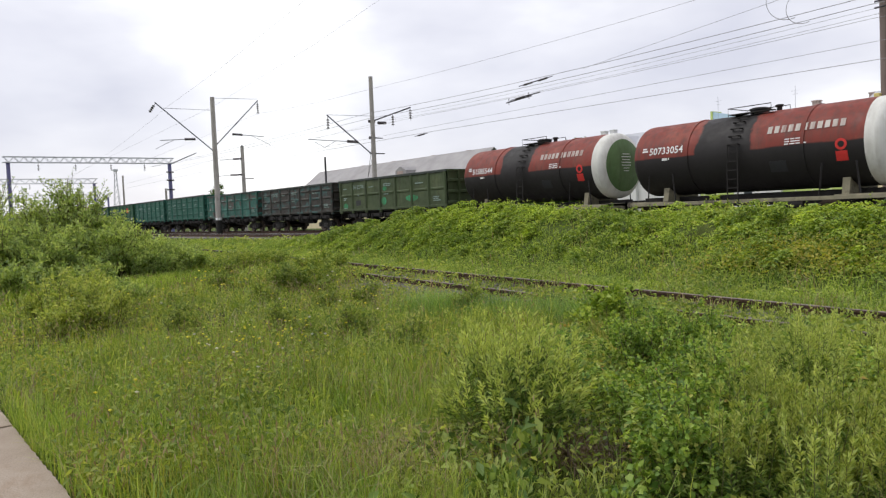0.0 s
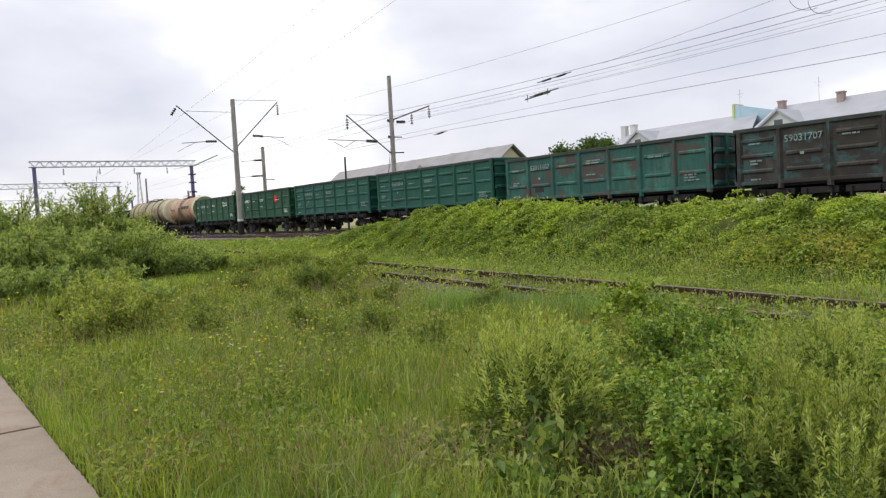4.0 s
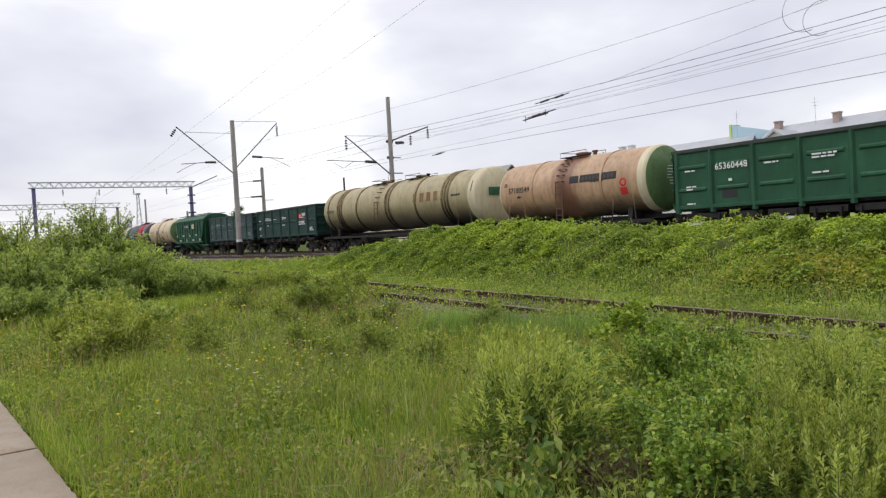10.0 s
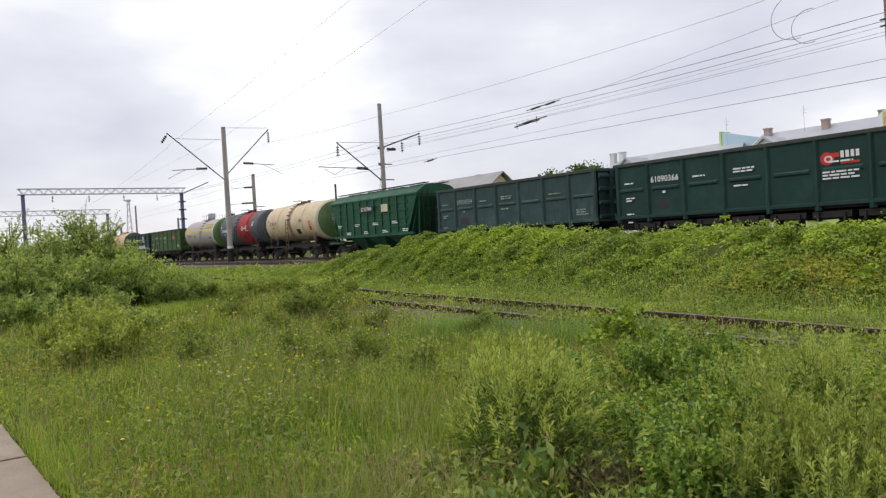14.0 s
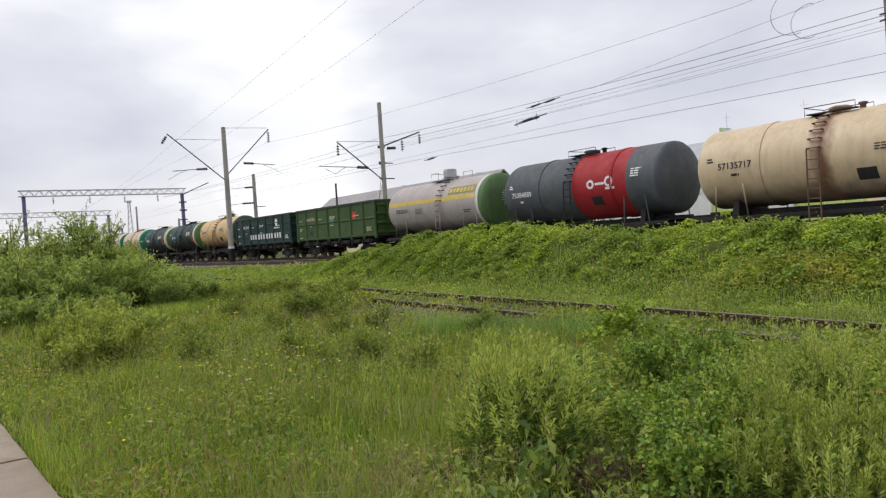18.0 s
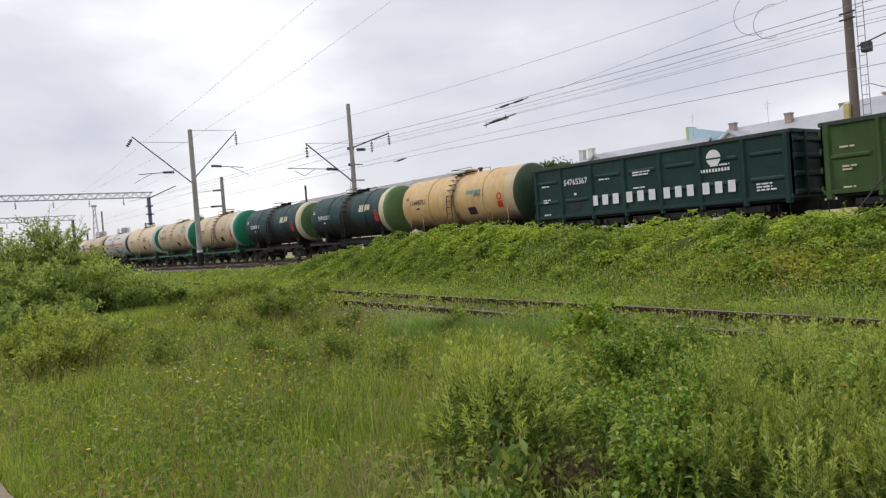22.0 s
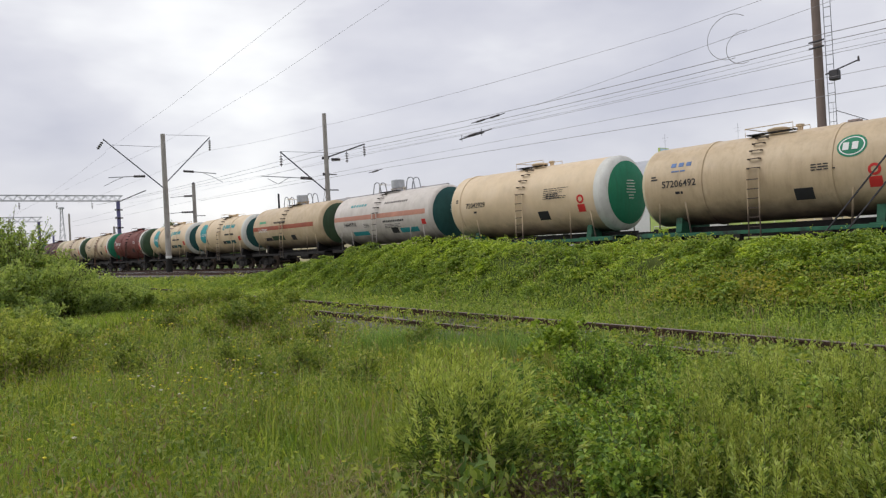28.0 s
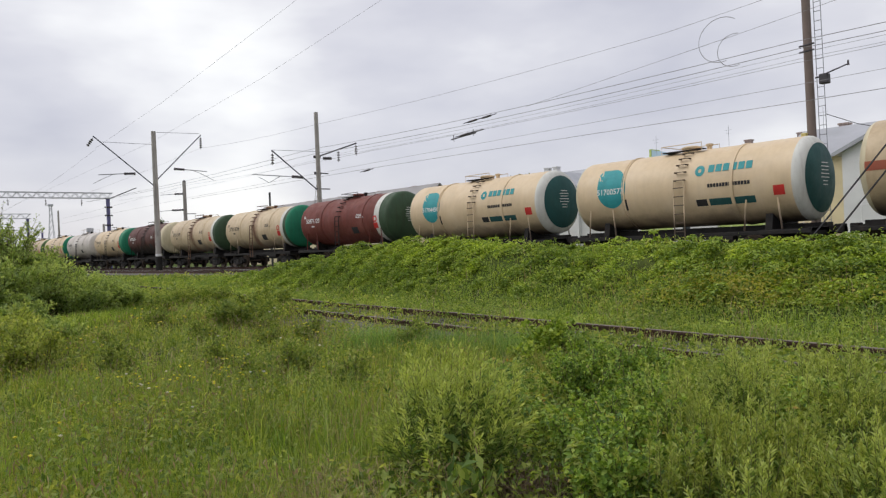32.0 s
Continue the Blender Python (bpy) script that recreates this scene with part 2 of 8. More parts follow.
def ground_material():
    m, n, l, p = nodes_of("soil_and_turf")
    co = n.new("ShaderNodeTexCoord").outputs["Object"]
    base = ramp(n, l, noise_of(n, l, co, 0.35, 6.0, 0.65), [(0.3, (0.035, 0.055, 0.012)), (0.5, (0.07, 0.11, 0.02)), (0.62, (0.10, 0.115, 0.03)), (0.75, (0.10, 0.08, 0.04))])
    fine = noise_of(n, l, co, 9.0, 6.0, 0.7)
    base = mixc(n, l, 0.55, base, ramp(n, l, fine, [(0.3, (0.02, 0.026, 0.008)), (0.7, (0.11, 0.14, 0.035))]))
    l.new(base, p.inputs["Base Color"])
    p.inputs["Roughness"].default_value = 0.95
    p.inputs["Specular IOR Level"].default_value = 0.1
    bump(n, l, p, fine, 0.8, 0.05)
    return m


def stones_material():
    m, n, l, p = nodes_of("ballast_stones")
    co = n.new("ShaderNodeTexCoord").outputs["Object"]
    v = n.new("ShaderNodeTexVoronoi")
    v.inputs["Scale"].default_value = 16.0
    l.new(co, v.inputs["Vector"])
    base = mixc(n, l, 0.5, ramp(n, l, v.outputs["Color"], [(0.1, (0.10, 0.095, 0.09)), (0.9, (0.30, 0.28, 0.26))]),
                ramp(n, l, noise_of(n, l, co, 1.0, 5.0), [(0.35, (0.09, 0.07, 0.055)), (0.65, (0.25, 0.235, 0.22))]))
    l.new(base, p.inputs["Base Color"])
    p.inputs["Roughness"].default_value = 0.9
    bump(n, l, p, v.outputs["Distance"], 0.9, 0.05)
    return m


def concrete_material():
    """Worn concrete: brown stains, exposed grains of stone, fine pits."""
    m, n, l, p = nodes_of("weathered_concrete")
    co = n.new("ShaderNodeTexCoord").outputs["Object"]
    base = ramp(n, l, noise_of(n, l, co, 1.3, 6.0, 0.65), [(0.35, (0.253, 0.194, 0.145)), (0.5, (0.341, 0.278, 0.220)), (0.68, (0.407, 0.341, 0.275))])
    grain = noise_of(n, l, co, 95.0, 3.0, 0.7)
    base = mixc(n, l, 0.5, base, ramp(n, l, grain, [(0.32, (0.176, 0.147, 0.120)), (0.5, (0.341, 0.278, 0.220)), (0.7, (0.506, 0.441, 0.370))]))
    stain = noise_of(n, l, co, 0.9, 6.0, 0.7, (1.0, 2.2, 1.0))
    base = mixc(n, l, math_of(n, l, "MULTIPLY", ramp(n, l, stain, [(0.55, (0, 0, 0)), (0.72, (1, 1, 1))]), 0.6), base, (0.209, 0.126, 0.070))
    l.new(base, p.inputs["Base Color"])
    p.inputs["Roughness"].default_value = 0.92
    p.inputs["Specular IOR Level"].default_value = 0.2
    bump(n, l, p, grain, 0.9, 0.006)
    return m


M_GROUND = ground_material()
M_BALLAST = stones_material()
M_CONCRETE = concrete_material()
M_POLE = surface("pole_concrete", (0.38, 0.355, 0.33), 0.9, 0, 0.2, 1.0, 30, (0.22, 0.2, 0.18), 0.6)
M_POLE_BROWN = surface("brown_grey_pole", (0.20, 0.158, 0.14), 0.85, 0, 0.2, 0.9, 30)
M_STEEL_DARK = surface("dark_steel", (0.07, 0.068, 0.075), 0.6, 0.3, 0.3, 5, 50)
M_STEEL_GREY = surface("galvanised_steel", (0.33, 0.34, 0.37), 0.5, 0.5, 0.2, 5, 50)
M_STEEL_BLUE = surface("blue_painted_steel", (0.15, 0.145, 0.29), 0.6, 0.1, 0.25, 2, 40)
M_BRACKET = surface("grey_blue_bracket_paint", (0.12, 0.12, 0.155), 0.6, 0.2, 0.25, 4, 40)
M_TRUSS = surface("light_grey_truss_paint", (0.52, 0.53, 0.56), 0.6, 0.1, 0.2, 2, 40)
M_INSUL = surface("brown_glazed_insulator", (0.06, 0.05, 0.055), 0.25, 0, 0.25, 8, 40, spec=0.5)
M_WIRE = surface("aged_copper_wire", (0.30, 0.295, 0.31), 0.6, 0.4, 0.2, 3, 20)
M_RAIL_SIDE = surface("rusty_rail", (0.075, 0.042, 0.03), 0.8, 0.2, 0.35, 3, 40)
M_RAIL_TOP = surface("worn_rail_head", (0.21, 0.17, 0.145), 0.6, 0.3, 0.2, 4, 60)
M_RAIL_MAIN = surface("polished_rail_head", (0.55, 0.54, 0.53), 0.25, 0.9, 0.15, 4, 60)
M_SLEEPER = surface("old_wood_sleeper", (0.075, 0.06, 0.045), 0.9, 0, 0.35, 5, 40)
M_SLEEPER_C = surface("concrete_sleeper", (0.33, 0.31, 0.29), 0.9, 0, 0.2, 3, 40)
M_UNDER = surface("sooty_running_gear", (0.022, 0.02, 0.019), 0.75, 0.2, 0.4, 3, 40, (0.06, 0.04, 0.03), 0.66)
M_UNDER_GREEN = surface("green_underframe_paint", (0.03, 0.13, 0.075), 0.65, 0, 0.35, 2, 40, (0.03, 0.028, 0.025), 0.6)
M_UNDER_GREY = surface("dusty_underframe", (0.09, 0.085, 0.08), 0.8, 0.1, 0.35, 2, 40, (0.03, 0.028, 0.025), 0.58)
M_CHORD = surface("sooty_top_chord", (0.045, 0.055, 0.048), 0.7, 0.1, 0.3, 3, 40)
M_RUST = surface("rust_brown_ladder_paint", (0.15, 0.085, 0.055), 0.8, 0.1, 0.35, 3, 40)
M_UNDER_OLIVE = surface("dusty_olive_underframe", (0.24, 0.22, 0.15), 0.8, 0, 0.3, 2, 40, (0.06, 0.05, 0.04), 0.62)
M_WHEEL = surface("worn_wheel_steel", (0.10, 0.075, 0.06), 0.6, 0.6, 0.3, 4, 40)
M_WHITE = surface("white_marking_paint", (0.72, 0.73, 0.72), 0.6, 0, 0.12, 4, 60)
M_BLACK = surface("black_marking_paint", (0.025, 0.025, 0.028), 0.6, 0, 0.2, 4, 60)
M_RED = surface("red_marking_paint", (0.55, 0.035, 0.03), 0.55, 0, 0.15, 4, 60)
M_YELLOW = surface("yellow_marking_paint", (0.62, 0.52, 0.20), 0.6, 0, 0.15, 4, 60)
M_TEAL = surface("teal_marking_paint", (0.03, 0.28, 0.30), 0.55, 0, 0.15, 3, 60)
M_MINT = surface("bright_green_marking", (0.06, 0.42, 0.24), 0.6, 0, 0.3, 3, 60)
M_SHOOT = surface("green_brown_shoots", (0.13, 0.13, 0.05), 0.8, 0, 0.3, 9, 60)
M_BARK = surface("grey_brown_bark", (0.10, 0.075, 0.05), 0.9, 0, 0.3, 9, 60)
M_ROOF = surface("grey_slate_roof", (0.32, 0.31, 0.31), 0.8, 0, 0.2, 0.5, 12)
M_ROOF_METAL = surface("pale_metal_roof", (0.42, 0.43, 0.46), 0.5, 0.3, 0.12, 0.4, 10)
M_WALL_CREAM = surface("cream_plaster", (0.68, 0.60, 0.40), 0.9, 0, 0.1, 0.5, 12)
M_WALL_LIME = surface("lime_green_plaster", (0.50, 0.62, 0.20), 0.9, 0, 0.1, 0.5, 12)
M_WALL_WHITE = surface("whitewashed_brick", (0.70, 0.70, 0.69), 0.9, 0, 0.1, 0.5, 12)
M_WALL_BLUE = surface("pale_blue_panel", (0.46, 0.62, 0.72), 0.8, 0, 0.08, 0.5, 12)
M_WALL_YELLOW = surface("pale_yellow_wall", (0.74, 0.63, 0.40), 0.9, 0, 0.1, 0.5, 12)
M_BRICK = surface("chimney_brick", (0.38, 0.30, 0.27), 0.9, 0, 0.25, 4, 30)
M_FRAME = surface("white_window_frame", (0.75, 0.75, 0.74), 0.5, 0, 0.06, 3, 40)


def glass_material():
    m, n, l, p = nodes_of("window_glass")
    p.inputs["Base Color"].default_value = (0.06, 0.07, 0.08, 1)
    p.inputs["Roughness"].default_value = 0.08
    p.inputs["Specular IOR Level"].default_value = 0.7
    return m


M_GLASS = glass_material()
M_GRASS = foliage("meadow_grass", (0.102, 0.177, 0.028), (0.276, 0.369, 0.075), (0.481, 0.542, 0.175), (0.36, 0.30, 0.13), 0.6, 0.5, 0.63, lows=(0.66, 0.74, 0.66))
M_FINE = foliage("fine_slope_grass", (0.123, 0.217, 0.037), (0.276, 0.384, 0.075), (0.431, 0.522, 0.151), None, 0.7, 0.5, lows=(0.75, 0.82, 0.75))
M_REED = foliage("blue_green_tall_grass", (0.10, 0.20, 0.055), (0.19, 0.32, 0.10), (0.30, 0.44, 0.16), None, 0.9, 0.5)
M_LONG = foliage("long_grass_blades", (0.123, 0.236, 0.031), (0.236, 0.355, 0.063), (0.410, 0.492, 0.151), None, 0.8, 0.5)
M_DEAD = foliage("dead_brown_stalks", (0.07, 0.05, 0.03), (0.14, 0.095, 0.06), (0.24, 0.17, 0.11), None, 0.8, 0.1)
M_STRAW = foliage("dry_stalks", (0.20, 0.15, 0.08), (0.30, 0.235, 0.13), (0.40, 0.33, 0.20), None, 0.5, 0.2)
M_WEED = foliage("nettle_leaves", (0.120, 0.210, 0.025), (0.304, 0.435, 0.069), (0.506, 0.610, 0.147), (0.38, 0.33, 0.08), 0.55, 0.45, 0.8, lows=(0.5, 0.58, 0.55))
M_NETTLE = foliage("dark_nettle_leaves", (0.090, 0.170, 0.028), (0.235, 0.345, 0.060), (0.400, 0.500, 0.120), None, 0.8, 0.4)
M_WILLOW = foliage("willow_leaves", (0.05, 0.11, 0.025), (0.20, 0.305, 0.07), (0.43, 0.53, 0.17), None, 1.2, 0.42)
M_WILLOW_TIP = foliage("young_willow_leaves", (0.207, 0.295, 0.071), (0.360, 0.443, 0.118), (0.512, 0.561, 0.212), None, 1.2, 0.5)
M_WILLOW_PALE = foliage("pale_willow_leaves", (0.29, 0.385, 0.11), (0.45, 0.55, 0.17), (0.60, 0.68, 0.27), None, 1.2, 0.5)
M_CANE = foliage("reddish_cane_leaves", (0.22, 0.27, 0.035), (0.36, 0.40, 0.07), (0.42, 0.36, 0.11), None, 0.8, 0.45)
M_SHRUB = foliage("shrub_leaves", (0.109, 0.187, 0.040), (0.251, 0.340, 0.078), (0.436, 0.492, 0.153), None, 0.5, 0.5)
M_BIRCH = foliage("birch_sapling_leaves", (0.068, 0.143, 0.027), (0.233, 0.377, 0.068), (0.427, 0.551, 0.137), (0.50, 0.30, 0.09), 1.6, 0.42, 0.66)
M_TREE = foliage("tree_leaves", (0.05, 0.10, 0.02), (0.085, 0.16, 0.03), (0.13, 0.21, 0.05), None, 0.3, 0.3)
M_THICKET = foliage("thicket_leaves", (0.189, 0.289, 0.101), (0.342, 0.460, 0.174), (0.479, 0.581, 0.270), None, 0.5, 0.6)
M_FLOWER_Y = foliage("yellow_petals", (0.60, 0.52, 0.03), (0.74, 0.66, 0.04), (0.82, 0.76, 0.10), None, 1, 0.2)
M_FLOWER_W = foliage("pale_seed_heads", (0.55, 0.55, 0.5), (0.68, 0.67, 0.63), (0.78, 0.78, 0.75), None, 1, 0.3)
# ---- mesh helpers ----
class Geo:
    """Gathers vertices and faces of one part."""

    def __init__(self):
        self.v, self.f = [], []

    def add(self, vs, fs):
        k = len(self.v)
        self.v += [tuple(a) for a in vs]
        self.f += [tuple(i + k for i in f) for f in fs]
        return self

    def box(self, x0, x1, y0, y1, z0, z1, c=0.0):
        """A box; c: chamfer on its long vertical and horizontal edges."""
        if c:
            return self.bevel_box(x0, x1, y0, y1, z0, z1, c)
        vs = [(x, y, z) for z in (z0, z1) for y in (y0, y1) for x in (x0, x1)]
        return self.add(vs, [(0, 2, 3, 1), (4, 5, 7, 6), (0, 1, 5, 4), (2, 6, 7, 3), (0, 4, 6, 2), (1, 3, 7, 5)])

    def bevel_box(self, x0, x1, y0, y1, z0, z1, c):
        bm = bmesh.new()
        bmesh.ops.create_cube(bm, size=1.0, matrix=Matrix.Translation(((x0 + x1) / 2, (y0 + y1) / 2, (z0 + z1) / 2)) @ Matrix.Diagonal((x1 - x0, y1 - y0, z1 - z0, 1)))
        bmesh.ops.bevel(bm, geom=bm.edges[:], offset=c, segments=1, affect="EDGES")
        bm.verts.index_update()
        self.add([v.co[:] for v in bm.verts], [[v.index for v in f.verts] for f in bm.faces])
        bm.free()
        return self

    def tube(self, pts, r, n=6, r_end=None, caps=True):
        """A tube along points."""
        pts = [Vector(p) for p in pts]
        rings, up = [], Vector((0.0123, 0.0456, 1))
        for i, p in enumerate(pts):
            d = (pts[min(i + 1, len(pts) - 1)] - pts[max(i - 1, 0)]).normalized()
            a = d.cross(up if abs(d.z) < 0.95 else Vector((1, 0.03, 0))).normalized()
            b = a.cross(d)
            rr = r if r_end is None else r + (r_end - r) * i / (len(pts) - 1)
            rings.append([p + (a * math.cos(2 * math.pi * k / n) + b * math.sin(2 * math.pi * k / n)) * rr for k in range(n)])
        vs = [q for ring in rings for q in ring]
        fs = [(i * n + k, i * n + (k + 1) % n, (i + 1) * n + (k + 1) % n, (i + 1) * n + k) for i in range(len(pts) - 1) for k in range(n)]
        if caps:
            fs += [tuple(range(n))[::-1], tuple(range((len(pts) - 1) * n, len(pts) * n))]
        return self.add(vs, fs)

    def lathe_x(self, prof, n=36, y=0.0, z=0.0, arc=(0.0, 1.0)):
        """Turns a profile of (x, radius) round the axis along x at y, z."""
        vs, fs = [], []
        whole = arc == (0.0, 1.0)
        m = n if whole else n + 1
        for x, r in prof:
            for k in range(m):
                a = 2 * math.pi * (arc[0] + (arc[1] - arc[0]) * k / n)
                vs.append((x, y + r * math.sin(a), z + r * math.cos(a)))
        for i in range(len(prof) - 1):
            for k in range(n):
                q = (k + 1) % m
                fs.append((i * m + k, (i + 1) * m + k, (i + 1) * m + q, i * m + q))
        return self.add(vs, fs)

    def lathe_z(self, prof, n=16, x=0.0, y=0.0):
        vs, fs = [], []
        for z, r in prof:
            for k in range(n):
                a = 2 * math.pi * k / n
                vs.append((x + r * math.cos(a), y + r * math.sin(a), z))
        for i in range(len(prof) - 1):
            for k in range(n):
                q = (k + 1) % n
                fs.append((i * n + k, i * n + q, (i + 1) * n + q, (i + 1) * n + k))
        fs += [tuple(range(n))[::-1], tuple(range((len(prof) - 1) * n, len(prof) * n))]
        return self.add(vs, fs)

    def prism(self, poly, axis, a, b):
        """A polygon of two coordinates pushed along an axis from a to b."""
        def at(p, q):
            return (q, p[0], p[1]) if axis == "x" else (p[0], q, p[1]) if axis == "y" else (p[0], p[1], q)
        k = len(poly)
        vs = [at(p, a) for p in poly] + [at(p, b) for p in poly]
        return self.add(vs, [tuple(range(k))[::-1], tuple(range(k, 2 * k))] + [(i, (i + 1) % k, k + (i + 1) % k, k + i) for i in range(k)])

    def mesh(self, name, smooth=False):
        me = bpy.data.meshes.new(name)
        me.from_pydata(self.v, [], self.f)
        bm = bmesh.new()
        bm.from_mesh(me)
        bmesh.ops.recalc_face_normals(bm, faces=bm.faces[:])
        bm.to_mesh(me)
        bm.free()
        if smooth:
            me.polygons.foreach_set("use_smooth", [True] * len(me.polygons))
            me.set_sharp_from_angle(angle=0.7)
        return me


MESHES = {}


def kept(key, make, smooth=False):
    """The mesh under that key, made once."""
    if key not in MESHES:
        MESHES[key] = make().mesh(str(key), smooth)
        MESHES[key].materials.append(None)
    return MESHES[key]


def part(name, mesh, material, parent=None, at=None, label=""):
    """ONE mesh object under a thing or a part; the mesh may be shared, the material belongs to the object."""
    if isinstance(mesh, Geo):
        mesh = mesh.mesh(name)
    if not mesh.materials:
        mesh.materials.append(None)
    ob = new(name, mesh)
    ob.material_slots[0].link = "OBJECT"
    ob.material_slots[0].material = material
    if parent is not None:
        ob.parent = parent
    if at is not None:
        ob.matrix_basis = at if isinstance(at, Matrix) else Matrix.Translation(at)
    if label:
        ob["label"] = label
    return ob


def soup(name, verts, faces_per, k, material, smooth=False):
    """A mesh of many alike pieces: verts (N, k, 3), the same faces in each."""
    n = len(verts)
    me = bpy.data.meshes.new(name)
    me.vertices.add(n * k)
    me.vertices.foreach_set("co", np.ascontiguousarray(verts, dtype=np.float32).reshape(-1))
    idx, starts, pos = [], [], 0
    for f in faces_per:
        idx += f
        starts.append(pos)
        pos += len(f)
    idx, starts = np.array(idx), np.array(starts)
    me.loops.add(n * pos)
    me.loops.foreach_set("vertex_index", (np.arange(n)[:, None] * k + idx[None]).reshape(-1).astype(np.int32))
    me.polygons.add(n * len(starts))
    me.polygons.foreach_set("loop_start", (np.arange(n)[:, None] * pos + starts[None]).reshape(-1).astype(np.int32))
    me.update(calc_edges=True)
    if smooth:
        me.polygons.foreach_set("use_smooth", np.ones(len(me.polygons), dtype=bool))
    me.materials.append(material)
    return me


rng = np.random.default_rng(7)


def unit(a):
    return a / np.maximum(np.linalg.norm(a, axis=-1, keepdims=True), 1e-9)


def leaves(p, d, length, width, droop=0.25, fold=0.25, face=None):
    """Leaf blades, folded along the midrib, turned to face about that way: (N, 4, 3)."""
    d = unit(d)
    s = unit(np.cross(d, rng.normal(size=d.shape) if face is None else face + rng.normal(size=d.shape) * 0.45))
    nrm = np.cross(s, d)
    length, width = np.broadcast_to(length, len(p))[:, None], np.broadcast_to(width, len(p))[:, None]
    mid = p + d * length * 0.45
    tip = p + d * length - np.array([0, 0, 1.0]) * length * droop
    up = nrm * width * fold
    return np.stack([p, mid + s * width / 2 + up, tip, mid - s * width / 2 + up], 1)


LEAF = [[0, 1, 2], [0, 2, 3]]


def blades(p, height, width, lean):
    """Grass blades of two bends: (N, 5, 3)."""
    n = len(p)
    a = rng.uniform(0, 2 * np.pi, n)
    out = np.stack([np.cos(a), np.sin(a), np.zeros(n)], 1)
    b = a + rng.uniform(0.9, 2.2, n)
    s = np.stack([np.cos(b), np.sin(b), np.zeros(n)], 1) * (np.broadcast_to(width, n) / 2)[:, None]
    h, ln = np.broadcast_to(height, n)[:, None], np.broadcast_to(lean, n)[:, None]
    z = np.array([0, 0, 1.0])
    m = p + z * h * 0.55 + out * h * ln * 0.25
    t = p + z * h * (1 - 0.25 * ln) + out * h * ln * 0.9
    return np.stack([p - s, p + s, m + s * 0.8, t, m - s * 0.8], 1)


BLADE = [[0, 1, 2, 4], [4, 2, 3]]
# ---- the lie of the land ----
RAIL_Z = 0.56        # rail head of the main line
TRAIN_Y = 27.72      # axis of the train's track
NEAR_Y = 21.7        # axis of the nearer main track
SIDE_Z = 0.11        # rail head of the overgrown siding


def side_y(x):
    """Axis of the siding."""
    return 8.87 - 0.101 * x


def smooth(a, b, x):
    t = np.clip((x - a) / (b - a), 0, 1)
    return t * t * (3 - 2 * t)


def mound(x):
    """Height of the overgrown bank along its crest."""
    return np.interp(x, [-60, -40, -33, -28.5, -24, -20.5, -18, -15, -12.5, -10, -7, 0, 12, 30],
                     [0.25, 0.3, 0.42, 0.92, 1.38, 1.55, 1.5, 1.24, 1.2, 1.28, 1.16, 1.1, 1.05, 0.8])


def ripple(x, y):
    return 0.05 * np.sin(0.9 * x + 1.3 * np.sin(0.37 * y)) * np.sin(0.77 * y + 0.8 * np.sin(0.5 * x)) + 0.02 * np.sin(2.7 * x + 1.1 * y) * np.sin(2.1 * y - 0.7 * x)


def gz(x, y):
    """Height of the ground."""
    x, y = np.asarray(x, float), np.asarray(y, float)
    ys = side_y(np.clip(x, -60, 30))
    z = -0.03 + ripple(x, y) * smooth(1.2, 3.0, y)
    bed = np.exp(-((y - ys) / 2.1) ** 4)
    z = z * (1 - bed) + (SIDE_Z - 0.15) * bed
    c = 17.0
    rise = smooth(np.minimum(ys + 2.2, 14.0), c - 0.6, y) * (1 - smooth(c + 0.8, 19.6, y))
    z = z + (mound(x) + 1.6 * ripple(x, y)) * rise
    main = smooth(18.2, 19.8, y) * (1 - smooth(30.5, 33.5, y))
    z = z * (1 - main) + (RAIL_Z - 0.27) * main
    return np.where(y > 33.5, 0.0, z)


def grown(a, b, step, far, ratio=1.35):
    """Coordinates at even steps from a to b, then wider and wider out to far."""
    mid = list(np.arange(a, b + 1e-6, step))
    lo, hi, d = [a], [b], step
    while hi[-1] < far:
        d *= ratio
        lo.append(lo[-1] - d)
        hi.append(hi[-1] + d)
    return np.array(lo[:0:-1] + mid + hi[1:])


gx, gy = grown(-70, 16, 0.4, 2600), grown(-4, 36, 0.3, 2600)
X, Y = np.meshgrid(gx, gy, indexing="ij")
V = np.stack([X, Y, gz(X, Y)], -1).reshape(-1, 3)
nx, ny = len(gx), len(gy)
I = (np.arange(nx - 1)[:, None] * ny + np.arange(ny - 1)[None]).reshape(-1)
me = bpy.data.meshes.new("ground")
me.from_pydata(V.tolist(), [], np.stack([I, I + ny, I + ny + 1, I + 1], 1).tolist())
me.polygons.foreach_set("use_smooth", np.ones(len(me.polygons), dtype=bool))
me.materials.append(M_GROUND)
tagged(new("ground", me), "uneven green and brown soil under rough meadow grass", "ground", kind="structure")

# the concrete path on which the camera stands
path = tagged(new("pavement"), "worn pale concrete slab path beside the grass", "pavement", kind="structure")


def slab_mesh():
    g = Geo()
    rnd = random.Random(5)
    edge = [(-1.492 + 2.984 * i / 60, 0.0) for i in range(61)]
    up = [(x, -2.2) for x in (-1.492, 1.492)]
    poly = [(x, rnd.uniform(-0.009, 0.003)) for x, _ in edge] + up[::-1]
    g.prism(poly, "z", -0.14, 0.0)
    return g


for i in range(-6, 4):
    x = -5.5 + 3.0 * i
    part("slab", kept("slab", slab_mesh), M_CONCRETE, path, pose(x, 0.90 + 0.028 * x, 0.004 * ((i * 7) % 3), 0, 0, 1.6))


